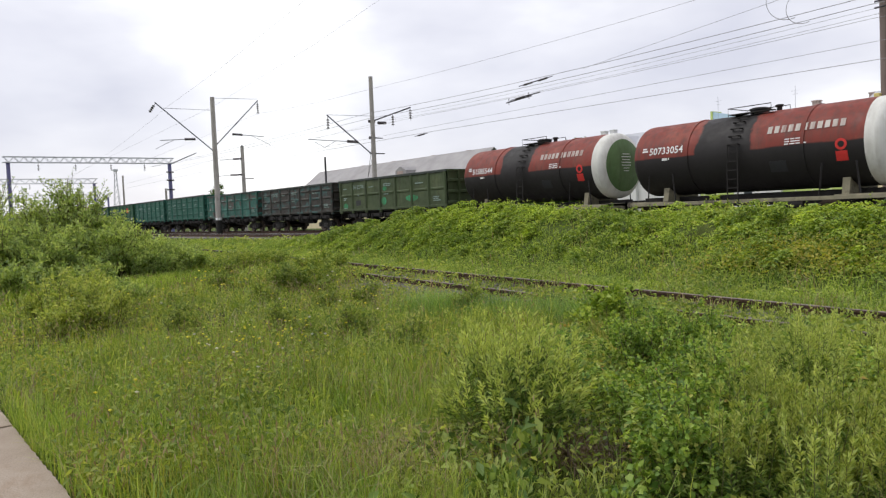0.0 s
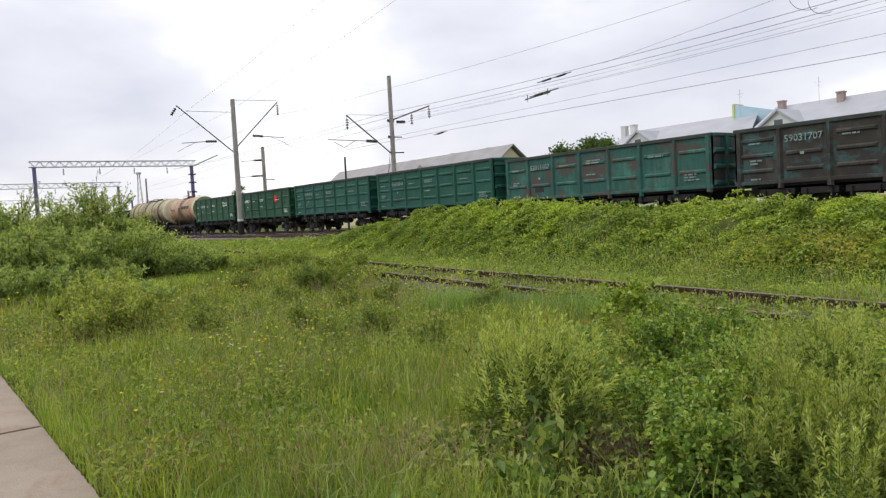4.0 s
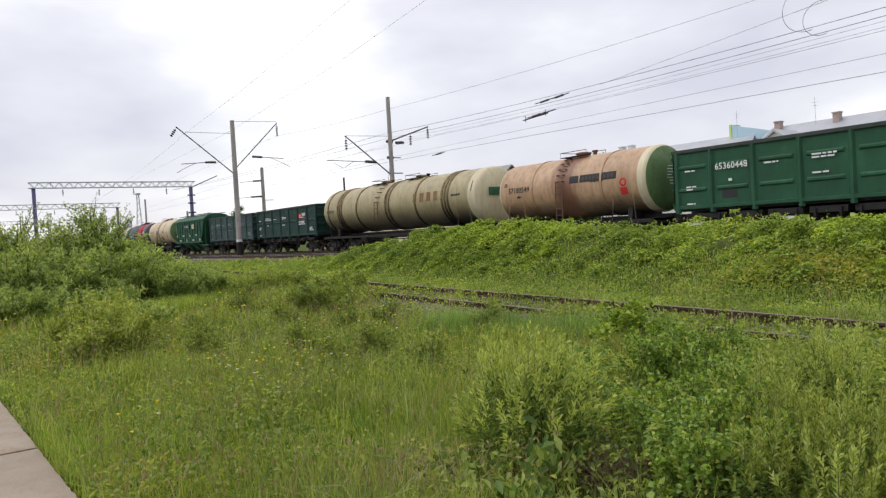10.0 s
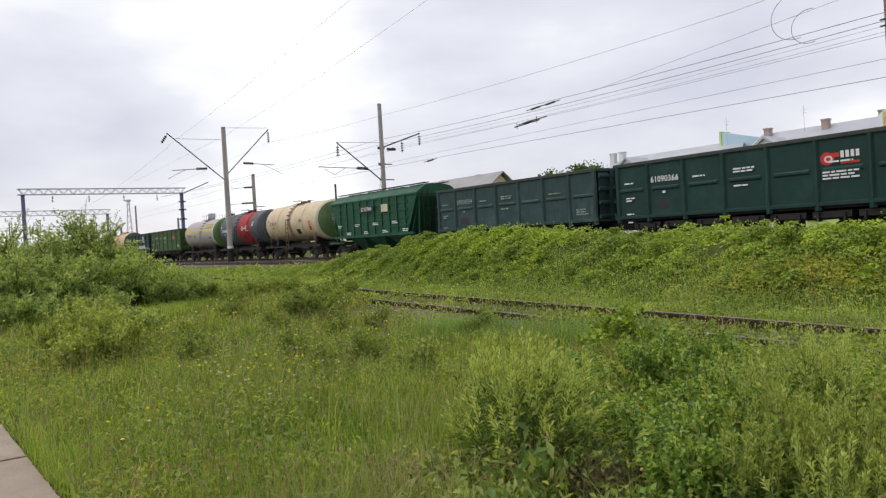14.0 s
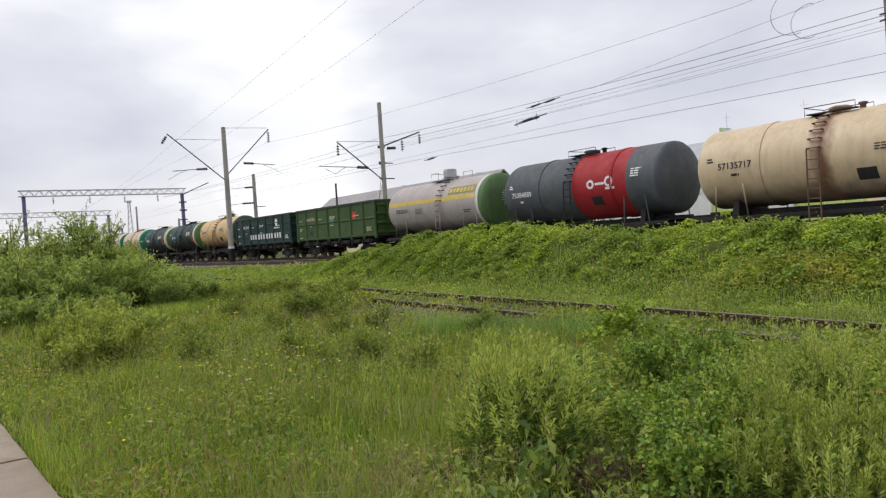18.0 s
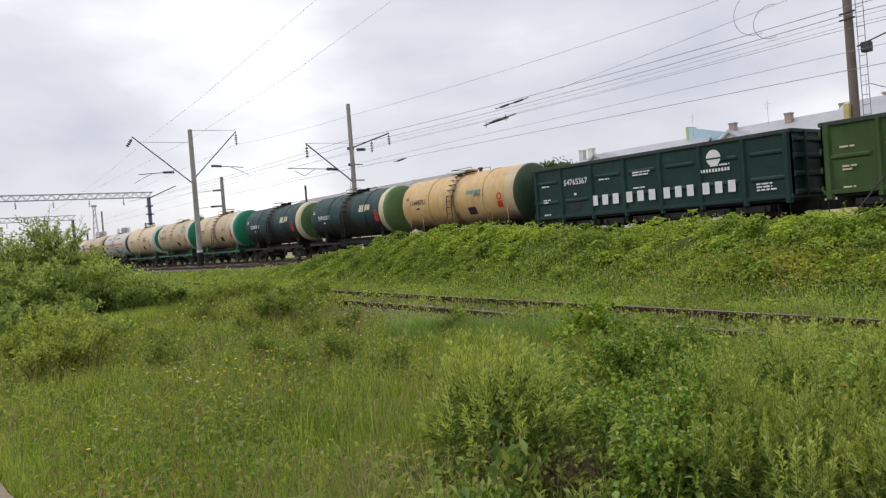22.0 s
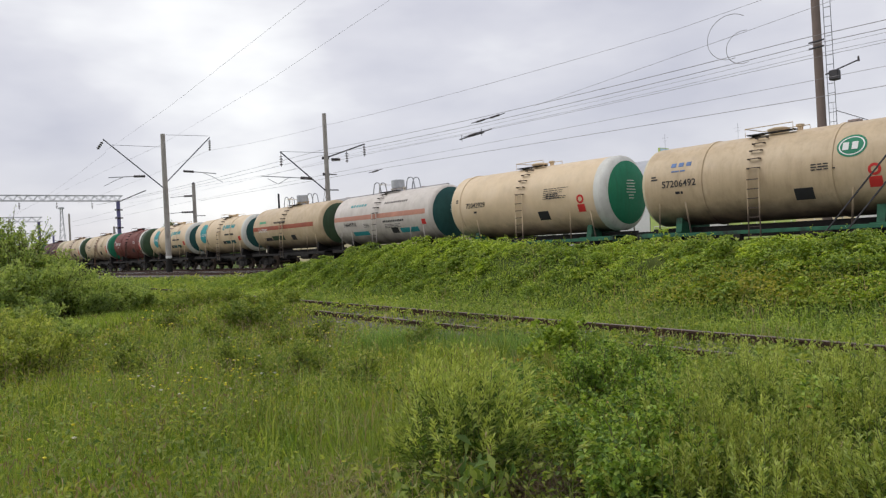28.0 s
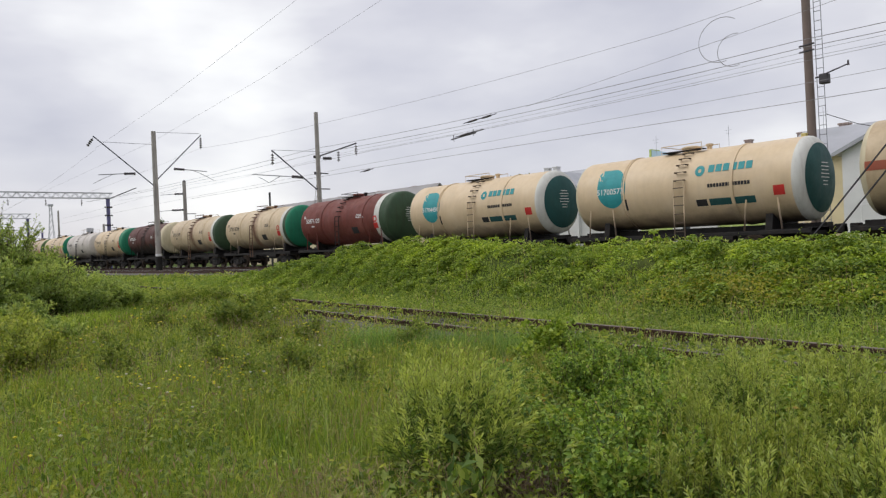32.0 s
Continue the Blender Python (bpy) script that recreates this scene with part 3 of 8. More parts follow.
# ---- tracks ----
def rail_mesh(length, head):
    prof = [(-0.075, -0.18), (0.075, -0.18), (0.075, -0.165), (0.012, -0.15), (0.012, -0.045), (0.036, -0.035), (0.036, -0.004), (0.028, 0),
            (-0.028, 0), (-0.036, -0.004), (-0.036, -0.035), (-0.012, -0.045), (-0.012, -0.15), (-0.075, -0.165)]
    if head:
        return Geo().prism([(-0.036, -0.012), (0.036, -0.012), (0.036, 0.0), (0.028, 0.004), (-0.028, 0.004), (-0.036, 0.0)], "x", -length / 2, length / 2)
    return Geo().prism(prof, "x", -length / 2, length / 2)


def track(name, x0, x1, y_of, z, rail_label, sleeper_mat, head_mat, slope, sleepers=300, raised=0.0):
    t = tagged(new(name), rail_label, "track", kind="structure")
    n = max(1, int((x1 - x0) / 25))
    seg = (x1 - x0) / n
    tilt = math.degrees(math.atan(slope))
    for i in range(n):
        xm = x0 + seg * (i + 0.5)
        for o in (-0.78, 0.78):
            at = pose(xm, y_of(xm) + o, z, 0, 0, tilt)
            r = part("rail", kept((name, "rail", round(seg, 2)), lambda: rail_mesh(seg * 1.006, False)), M_RAIL_SIDE, t, at)
            part("rail_head", kept((name, "head", round(seg, 2)), lambda: rail_mesh(seg * 1.006, True)), head_mat, r)
    k = 0
    x = x1
    while x > x0 and k < sleepers:
        part("sleeper", kept("sleeper" + name, lambda: Geo().box(-0.12, 0.12, -1.32, 1.32, -0.17, 0.0, 0.012)), sleeper_mat, t,
             pose(x, y_of(x), z - 0.175 + raised, random.uniform(-0.6, 0.6), 0, tilt + random.uniform(-1.5, 1.5)))
        x -= 0.6 if sleepers > 100 else 0.8
        k += 1
    return t


track("siding_track", -62, 14, side_y, SIDE_Z, "rusty overgrown siding rails on old wooden sleepers", M_SLEEPER, M_RAIL_TOP, -0.101, 96)
track("main_track_near", -400, 100, lambda x: NEAR_Y, RAIL_Z, "main line rails with bright worn heads on ballast", M_SLEEPER_C, M_RAIL_MAIN, 0.0, 150)
track("main_track_far", -400, 100, lambda x: TRAIN_Y, RAIL_Z, "main line rails carrying the freight train", M_SLEEPER_C, M_RAIL_MAIN, 0.0, 150)

g = Geo()
for yy, nearest in ((NEAR_Y, 1.75), (TRAIN_Y, 2.6)):
    g.prism([(yy - nearest, RAIL_Z - 0.45), (yy - nearest + 0.35, RAIL_Z - 0.2), (yy + 1.7, RAIL_Z - 0.2), (yy + 2.6, RAIL_Z - 0.45)], "x", -400, 100)
tagged(part("ballast", g, M_BALLAST), "grey brown crushed stone ballast bed", "ballast", kind="structure")


def stones(n, xs, ys, size, name, label):
    """Loose stones, each an eight-cornered lump."""
    x, y = rng.uniform(*xs, n), rng.uniform(*ys, n)
    p = np.stack([x, y + side_y(x), gz(x, y + side_y(x)) + 0.01], 1)
    c = np.array([[a, b, q] for a in (-1, 1) for b in (-1, 1) for q in (-1, 1)], float)[None] * rng.uniform(0.5, 1.0, (n, 8, 3))
    r = rng.uniform(size * 0.5, size, n)[:, None, None]
    me = soup(name, p[:, None] + c * r * np.array([1, 0.8, 0.6]), [[0, 1, 3, 2], [4, 6, 7, 5], [0, 4, 5, 1], [2, 3, 7, 6], [0, 2, 6, 4], [1, 5, 7, 3]], 8, M_BALLAST)
    tagged(new(name, me), label, "stones", kind="stuff")


stones(5200, (-30, 2), (-2.0, 1.2), 0.05, "siding_stones", "grey crushed stones between the rusty rails")
stones(4200, (-15.5, -9.8), (-2.5, -0.8), 0.055, "gravel_patch", "bare patch of grey gravel beside the siding")


# ---- poles of the overhead line ----
def insulator(parent, x, y, z, n=4, tilt=0.0, way=(0, 0, -1)):
    """A string of porcelain discs hanging down from a point."""
    g = Geo()
    d = Vector(way).normalized()
    p = Vector((x, y, z))
    g.tube([p, p + d * (0.2 * n + 0.25)], 0.02, 5)
    for i in range(n):
        q = p + d * (0.2 + 0.2 * i)
        g.tube([q, q + d * 0.05, q + d * 0.11], 0.05, 8, 0.15)
    return part("insulator", g, M_INSUL, parent)


def rod_insulator(parent, a, b):
    """A ribbed rod insulator between two points."""
    a, b = Vector(a), Vector(b)
    g = Geo().tube([a, b], 0.06, 6)
    for i in range(5):
        q = a.lerp(b, (i + 0.5) / 5)
        d = (b - a) / 5
        g.tube([q - d * 0.28, q + d * 0.28], 0.13, 8, 0.11)
    return part("insulator", g, M_INSUL, parent)


def lattice_pole(name, x, y, top, base=0.2, r0=0.21, r1=0.15, lean=0.0, mat=M_POLE, label="", sides=12):
    ob = tagged(new(name), label, "pole", group="overhead line poles")
    ob.location = (x, y, 0)
    part("shaft", Geo().tube([(0, 0, base - 1.0), (-lean * 0.5, 0, (top + base) / 2), (-lean, 0, top)], r0, sides, r1).mesh("shaft", True), mat, ob)
    return ob


# double-sided bracket pole between the two main tracks
p1 = lattice_pole("overhead_line_pole", -68.4, 24.65, 13.1, 0.3, 0.27, 0.2, 0.0, M_POLE, "grey concrete pole with two slanted brackets between the tracks")
part("white_band", Geo().lathe_z([(1.72, 0.285), (1.95, 0.285)], 12), M_WHITE, p1)
part("tarred_foot", Geo().lathe_z([(0.0, 0.29), (1.72, 0.284)], 12), M_UNDER, p1, label="black tarred foot of the pole")
for side, tip, zb, zt in ((-1, 5.2, 8.2, 12.35), (1, 4.45, 8.75, 13.05)):
    br = part("bracket", Geo().tube([(0, side * 0.2, zb), (0, side * tip, zt)], 0.052, 6), M_BRACKET, p1, label="slanted steel bracket")
    part("tie_rod", Geo().tube([(0, side * 0.15, 11.9 if side < 0 else 13.03), (0, side * (tip - (0.75 if side < 0 else 0.1)), 11.88 if side < 0 else zt + 0.12)], 0.018, 5), M_BRACKET, br)
    hx = side * (tip - 0.05)
    if side < 0:
        insulator(p1, 0, hx, zt - 0.1, 4, way=(0.1, -0.55, -0.8))
    else:
        insulator(p1, 0, hx, zt - 0.1, 5)
    za = 9.2 if side < 0 else 9.75
    rod_insulator(p1, (0, side * 1.75, za), (0, side * 2.75, za - 0.04))
    part("registration_arm", Geo().tube([(0, side * 2.75, za - 0.04), (0, side * 4.9, za - (0.2 if side < 0 else 0.15))], 0.04, 5), M_STEEL_GREY, p1)
    part("steady_arm", Geo().tube([(0, side * 3.6, za - 0.1), (0.2, side * 4.6, za - 0.55), (0.3, side * 5.4, za - 1.0)], 0.025, 5), M_STEEL_GREY, p1)


def bracket_pole(x, y, top, mat, lean, arm, zb, zt, label, wide=1.0, side=-1):
    ob = lattice_pole("overhead_line_pole", x, y, top, 0.1, 0.21, 0.16, lean, mat, label)
    part("bracket", Geo().tube([(0, side * 0.2, zb), (0, side * arm, zt)], 0.05, 6), M_BRACKET, ob, label="slanted steel bracket")
    part("tie_rod", Geo().tube([(0, 0, zt + 0.1), (0, side * arm, zt + 0.02)], 0.016, 5), M_BRACKET, ob)
    insulator(ob, 0, side * (arm - 0.05), zt - 0.1, 4)
    za = zb + 0.92
    rod_insulator(ob, (0, side * 1.4, za), (0, side * 2.4, za + 0.03))
    part("registration_arm", Geo().tube([(0, side * 2.4, za + 0.03), (0, side * 5.7, za + 0.1)], 0.035, 5), M_STEEL_GREY, ob)
    part("steady_arm", Geo().tube([(0, side * 3.4, za + 0.03), (0.1, side * 4.4, za - 0.5), (0.2, side * 5.3, za - 0.1)], 0.025, 5), M_STEEL_GREY, ob)
    return ob


# pole behind the train, with feeder arms on its far side
p2 = bracket_pole(-51.5, 31.5, 12.65, M_POLE, 0.0, 4.05, 6.5, 9.42, "tall grey concrete pole with a bracket and feeder arms")
part("feeder_arm", Geo().tube([(0, 0.1, 9.15), (0, 3.75, 10.4)], 0.06, 6), M_STEEL_DARK, p2, label="steel feeder arm")
part("cross_arm", Geo().box(-0.05, 0.05, -0.35, 1.0, 6.5, 6.58), M_STEEL_DARK, p2)
part("cross_arm", Geo().box(-0.05, 0.05, -0.3, 0.9, 7.75, 7.82), M_STEEL_DARK, p2)
for yy, zz in ((1.95, 9.8), (3.7, 10.4)):
    insulator(p2, 0, yy, zz, 4)
rod_insulator(p2, (0, 0.5, 9.0), (0, 1.3, 9.02))
for zz in (9.1, 7.8):
    rod_insulator(p2, (-0.1, -0.3, zz), (-0.1, 0.3, zz))
for k in range(2):
    part("guy_wire", Geo().tube([(0, 0, 8.0 - 1.2 * k), (-4.5 - 0.8 * k, 1.2, 0.2)], 0.018, 4), M_WIRE, p2)

# brown pole with a ladder, close behind the train
p3 = lattice_pole("overhead_line_pole", -13.28, 31.8, 13.4, 0.1, 0.19, 0.16, 0.12, M_POLE_BROWN, "brown-grey pole with a steel ladder and a yellow base box", 12)
lad = part("ladder", Geo().tube([(0.24, 0.15, 1.0), (0.12, 0.15, 13.0)], 0.016, 4).tube([(0.52, 0.15, 1.0), (0.40, 0.15, 13.0)], 0.016, 4), M_STEEL_GREY, p3, label="grey steel ladder")
for i in range(30):
    z = 1.2 + 0.39 * i
    x = 0.24 - 0.12 * (z - 1) / 12
    part("rung", kept("rung", lambda: Geo().box(0, 0.28, -0.012, 0.012, -0.012, 0.012)), M_STEEL_GREY, lad, (x, 0.15, z))
part("terminal_box", Geo().box(-0.36, -0.14, -0.35, -0.15, 4.2, 5.6, 0.02), M_YELLOW, p3, label="yellow painted box")
part("cross_arm", Geo().tube([(0.3, -0.3, 7.75), (1.6, -0.4, 8.05)], 0.03, 5), M_STEEL_DARK, p3)
part("arm_insulator", Geo().tube([(1.6, -0.4, 8.0), (1.6, -0.4, 8.2)], 0.05, 8, 0.03), M_INSUL, p3)
part("switch_box", Geo().box(0.5, 0.85, -0.5, -0.2, 7.45, 7.85, 0.03), M_STEEL_DARK, p3)
part("stay_cable", Geo().tube([(0.5, 0.1, 6.3), (1.6, 0.3, 5.75), (3.0, 0.6, 5.3)], 0.014, 4), M_STEEL_DARK, p3)
for zz in (8.9, 9.15):
    part("cross_arm", Geo().tube([(-0.3, -0.3, zz), (0.3, -0.3, zz + 0.03)], 0.04, 5), M_STEEL_DARK, p3)

# smaller pole further off
p4 = lattice_pole("overhead_line_pole", -86.5, 34.5, 10.4, 0.1, 0.24, 0.2, 0.0, M_POLE, "shorter grey concrete pole with rod insulators")
part("cap", Geo().lathe_z([(10.4, 0.24), (10.6, 0.1)], 8), M_STEEL_DARK, p4)
for zz, o in ((9.0, -1.2), (7.1, -1.6)):
    rod_insulator(p4, (0, -0.2, zz), (0, o, zz - 0.05))
    part("registration_arm", Geo().tube([(0, o, zz - 0.05), (0, o - 1.6, zz - 0.2)], 0.03, 4), M_STEEL_GREY, p4)
part("cross_arm", Geo().box(-0.04, 0.04, -0.2, 1.3, 6.6, 6.68), M_STEEL_DARK, p4)
for i, (x, y, h) in enumerate(((-150, 36, 11), (-118, 34.5, 7.0), (-205, 9, 10.5))):
    lattice_pole("overhead_line_pole", x, y, h, 0.0, 0.2, 0.16, 0.0, M_POLE, "distant grey concrete pole beside the line")
post = tagged(part("signal_post", Geo().tube([(-75, 39.5, 0), (-75, 39.5, 8.3)], 0.13, 8, 0.11), M_STEEL_DARK), "thin dark steel post behind the train", "post")
mk = tagged(new("marker_post"), "short white marker post beside the rails", "post")
mk.location = (-72.0, 20.2, 0.1)
part("stake", Geo().box(-0.09, 0.09, -0.09, 0.09, 0, 0.55, 0.01), M_WHITE, mk)
part("cap", Geo().box(-0.1, 0.1, -0.1, 0.1, 0.55, 0.75, 0.01), M_BLACK, mk)


# ---- portal gantries over the yard ----
def gantry(x, y0, y1, top, depth, label, mat=M_TRUSS, leg=0.22):
    ob = tagged(new("portal_gantry"), label, "gantry", group="portal gantries over the tracks")
    ob.location = (x, 0, 0)
    for y in (y0, y1):
        lg = part("leg", Geo().box(-leg, leg, y - leg, y + leg, -0.2, top - depth, 0.03), M_STEEL_BLUE, ob, label="blue painted steel leg")
        part("cap_plate", Geo().box(-leg - 0.08, leg + 0.08, y - leg - 0.08, y + leg + 0.08, top - depth, top - depth + 0.1), M_STEEL_BLUE, lg)
    for z in (top - depth + 0.1, top):
        for xx in (-0.35, 0.35):
            part("chord", Geo().box(xx - 0.055, xx + 0.055, y0 - 0.6, y1 + 0.6, z - 0.055, z + 0.055), mat, ob)
    n = 36
    st = (y1 - y0 + 1.0) / n
    for i in range(n):
        ya = y0 - 0.5 + st * i
        a, b = ((ya, top - depth + 0.1), (ya + st, top)) if i % 2 else ((ya, top), (ya + st, top - depth + 0.1))
        for xx in (-0.35, 0.35):
            part("brace", Geo().tube([(xx, a[0], a[1]), (xx, b[0], b[1])], 0.035, 4), mat, ob)
    for i in range(4):
        insulator(ob, 0, y0 + (y1 - y0) * (0.17 + 0.22 * i), top - depth, 4)
    return ob


ga = gantry(-113.5, 13.0, 33.9, 11.25, 0.85, "steel portal gantry with a pale lattice beam on blue legs")
part("outrigger", Geo().tube([(0, 34, 10.4), (0, 38, 12.1)], 0.07, 5), M_STEEL_DARK, ga)
for zz in (9.2, 8.0, 6.6):
    rod_insulator(ga, (0.3, 33.3, zz), (0.3, 34.4, zz))
gantry(-163, 4.0, 33.6, 11.2, 1.0, "second steel portal gantry further down the yard")
gantry(-235, 12.0, 52.0, 11.0, 1.0, "distant steel portal gantry over the yard")

# lattice mast far down the line
mast = tagged(new("lattice_mast"), "pale grey lattice mast far away", "mast")
mast.location = (-400, 92.6, 0)
for sx in (-1, 1):
    for sy in (-1, 1):
        part("mast_leg", Geo().tube([(sx * 1.9, sy * 1.9, 0), (sx * 0.6, sy * 0.6, 24), (sx * 0.5, sy * 0.5, 29)], 0.11, 4), M_TRUSS, mast)
for i in range(9):
    z0, z1 = 2 + 3.0 * i, 5 + 3.0 * i
    w0, w1 = 1.9 - 1.3 * z0 / 24, max(0.5, 1.9 - 1.3 * z1 / 24)
    for s in (-1, 1):
        part("brace", Geo().tube([(-w0, s * w0, z0), (w1, s * w1, z1)], 0.07, 4), M_TRUSS, mast)
        part("brace", Geo().tube([(s * w0, -w0, z0), (s * w1, w1, z1)], 0.07, 4), M_TRUSS, mast)
part("platform", Geo().box(-1.1, 1.1, -1.1, 1.1, 28.9, 29.9, 0.1), M_TRUSS, mast)


# ---- overhead wires ----
def wire(pts, sag=0.0, r=0.0078, label="thin dark overhead wire", n=14):
    line = []
    for a, b in zip(pts[:-1], pts[1:]):
        a, b = Vector(a), Vector(b)
        for i in range(n):
            u = i / n
            line.append(a.lerp(b, u) - Vector((0, 0, 4 * sag * u * (1 - u))))
    line.append(Vector(pts[-1]))
    return tagged(part("overhead_wire", Geo().tube(line, r, 4), M_WIRE), label, "wire", group="overhead wires")


wire([(-68.4, 19.6, 11.3), (-52, 19.5, 12.45), (-30, 19.5, 14.7), (10, 19.5, 19)], 0.0)
wire([(-160, 21.0, 8.4), (-113, 20.5, 8.6), (-68.4, 19.7, 11.25)], 0.3)
wire([(-160, 24.6, 9.5), (-68.4, 24.6, 12.2), (-47.2, 24.6, 13.71), (-30, 24.6, 15.5), (10, 24.6, 19.7)])
wire([(-113.5, 28.5, 10.2), (-68.4, 29.0, 11.8), (-45, 27.7, 10.46), (-17.4, 27.7, 10.08), (20, 27.7, 12.6)], 0.15)
wire([(-25.4, 27.7, 8.35), (-14.5, 27.7, 9.24), (10, 27.7, 11.4)])
for za, zb, dy in ((9.34, 9.29, 0.0), (8.99, 9.04, 0.3)):
    wire([(-113.5, 31 + dy, 10.0), (-51.5, 31.0 + dy, za + 0.35), (-13.6, 31.0 + dy, zb), (25, 31 + dy, zb + 0.3)], 0.25, 0.014)
wire([(-113.5, 27.7, 7.6), (-68.4, 27.7, 8.3), (-38.8, 27.7, 7.81), (-12.2, 27.7, 7.69), (25, 27.7, 8.0)], 0.1)
wire([(-113.5, 27.6, 6.9), (-68.4, 27.7, 7.1), (-38.9, 27.7, 7.03), (-12.2, 27.7, 6.89), (25, 27.7, 6.9)])
wire([(-68.4, 27.9, 7.0), (-38.9, 27.9, 6.75), (-12.25, 27.9, 6.3), (25, 27.9, 5.9)], 0.0, 0.011)
wire([(-51.5, 35.4, 9.9), (-14, 34.5, 9.6), (25, 34, 9.9)], 0.2)
wire([(-113.5, 35.4, 10.2), (-51.5, 35.4, 9.9)], 0.4)
wire([(-51.5, 33.5, 9.3), (-14, 33, 9.0), (25, 33, 9.2)], 0.2)
for k, (x, y, z) in enumerate(((-39.5, 27.8, 6.64), (-30.0, 27.7, 7.6), (-29.3, 27.7, 8.25), (-28.2, 27.7, 8.3))):
    a = tagged(new("wire_insulator"), "dark ribbed insulator clamped in the overhead wire", "insulator", group="insulators in the wires")
    part("rod", Geo().tube([(x - 0.35, y, z - 0.02), (x + 0.3, y, z + 0.02)], 0.055, 7), M_INSUL, a)
    part("end_fitting", Geo().tube([(x - 0.75, y, z - 0.03), (x - 0.35, y, z - 0.02)], 0.025, 5).tube([(x + 0.3, y, z + 0.02), (x + 0.7, y, z + 0.04)], 0.025, 5), M_STEEL_DARK, a)
    if k == 1:
        part("section_frame", Geo().tube([(x - 1.1, y, z - 0.12), (x + 0.9, y, z - 0.02)], 0.035, 4).tube([(x - 0.5, y + 0.2, z + 0.04), (x + 1.3, y + 0.2, z + 0.12)], 0.035, 4).tube([(x - 0.9, y, z - 0.25), (x - 0.9, y, z + 0.1)], 0.025, 4).tube([(x + 0.7, y, z - 0.15), (x + 0.7, y, z + 0.2)], 0.025, 4), M_STEEL_DARK, a)
for x, z, rx, rz, a0, a1 in ((-14.93, 9.21, 0.96, 0.87, 0.9, 4.9), (-14.41, 8.70, 0.69, 0.63, 1.3, 5.0)):
    pts = [(x + rx * math.cos(a), 27.7, z + rz * math.sin(a)) for a in np.linspace(a0, a1, 20)]
    tagged(part("jumper_loop", Geo().tube(pts, 0.012, 4), M_WIRE), "loose curved jumper wire between the lines", "wire", group="overhead wires")
for k, (a, b) in enumerate((((-3.6, 24.2, 9.3), (-11.0, 24.2, 0.5)), ((-3.8, 24.2, 8.4), (-10.4, 24.2, 0.45)))):
    gw = tagged(part("guy_cable", Geo().tube([a, b], 0.028, 5), M_STEEL_DARK), "slanting dark guy cable anchored beside the tracks", "cable", group="guy cables")
# ---- buildings behind the line ----
def window(parent, x, z, w, h, y, depth=0.12, mull=2):
    """A window set in a front that looks towards the line."""
    fr = part("window", kept(("wf", w, h), lambda: Geo().box(-w / 2, w / 2, -0.03, depth, -h / 2, -h / 2 + 0.08).box(-w / 2, w / 2, -0.03, depth, h / 2 - 0.08, h / 2)
              .box(-w / 2, -w / 2 + 0.08, -0.03, depth, -h / 2 + 0.08, h / 2 - 0.08).box(w / 2 - 0.08, w / 2, -0.03, depth, -h / 2 + 0.08, h / 2 - 0.08)), M_FRAME, parent, (x, y, z))
    for i in range(mull):
        pw = (w - 0.16) / mull
        part("pane", kept(("wp", w, h, mull), lambda: Geo().box(0.03, pw - 0.03, 0.0, 0.02, -h / 2 + 0.1, h / 2 - 0.1)), M_GLASS, fr, (-w / 2 + 0.08 + pw * i, 0.02, 0))
    part("sill", kept(("ws", w), lambda: Geo().box(-w / 2 - 0.06, w / 2 + 0.06, -0.12, 0.0, -0.05, 0.0)), M_FRAME, fr, (0, -0.03, -h / 2))
    return fr


def gable_roof(x0, x1, y0, y1, eave, ridge, over=0.4, hip=0.0):
    """A ridged roof along x, with thickness; hip: how far the ridge stops short of the ends."""
    ym = (y0 + y1) / 2
    g = Geo()
    a, b = [(x0 - over, y0 - over, eave - 0.15), (x1 + over, y0 - over, eave - 0.15), (x1 + over - hip, ym, ridge), (x0 - over + hip, ym, ridge)], \
           [(x0 - over, y1 + over, eave - 0.15), (x1 + over, y1 + over, eave - 0.15)]
    v = a + b
    v += [(p[0], p[1], p[2] - 0.14) for p in v]
    g.add(v, [(0, 1, 2, 3), (4, 3, 2, 5), (6, 9, 8, 7), (10, 11, 8, 9), (0, 6, 7, 1), (4, 5, 11, 10), (0, 3, 9, 6), (3, 4, 10, 9), (1, 7, 8, 2), (2, 8, 11, 5)])
    return g


def chimney(parent, x, y, z0, z1, w=0.7, mat=M_BRICK):
    c = part("chimney", Geo().box(x - w / 2, x + w / 2, y - w / 2, y + w / 2, z0, z1), mat, parent)
    part("chimney_cap", Geo().box(x - w / 2 - 0.08, x + w / 2 + 0.08, y - w / 2 - 0.08, y + w / 2 + 0.08, z1, z1 + 0.14), mat, c)
    return c


def shell(x0, x1, y0, y1, z1, gables=None):
    """Outer walls of a house: a ring with thickness, and gables of given height."""
    t = 0.4
    g = Geo().box(x0, x1, y0, y0 + t, -0.3, z1).box(x0, x1, y1 - t, y1, -0.3, z1).box(x0, x0 + t, y0 + t, y1 - t, -0.3, z1).box(x1 - t, x1, y0 + t, y1 - t, -0.3, z1)
    if gables:
        for a, b in ((x0, x0 + t), (x1 - t, x1)):
            g.prism([(y0, z1), (y1, z1), ((y0 + y1) / 2, gables)], "x", a, b)
    return g


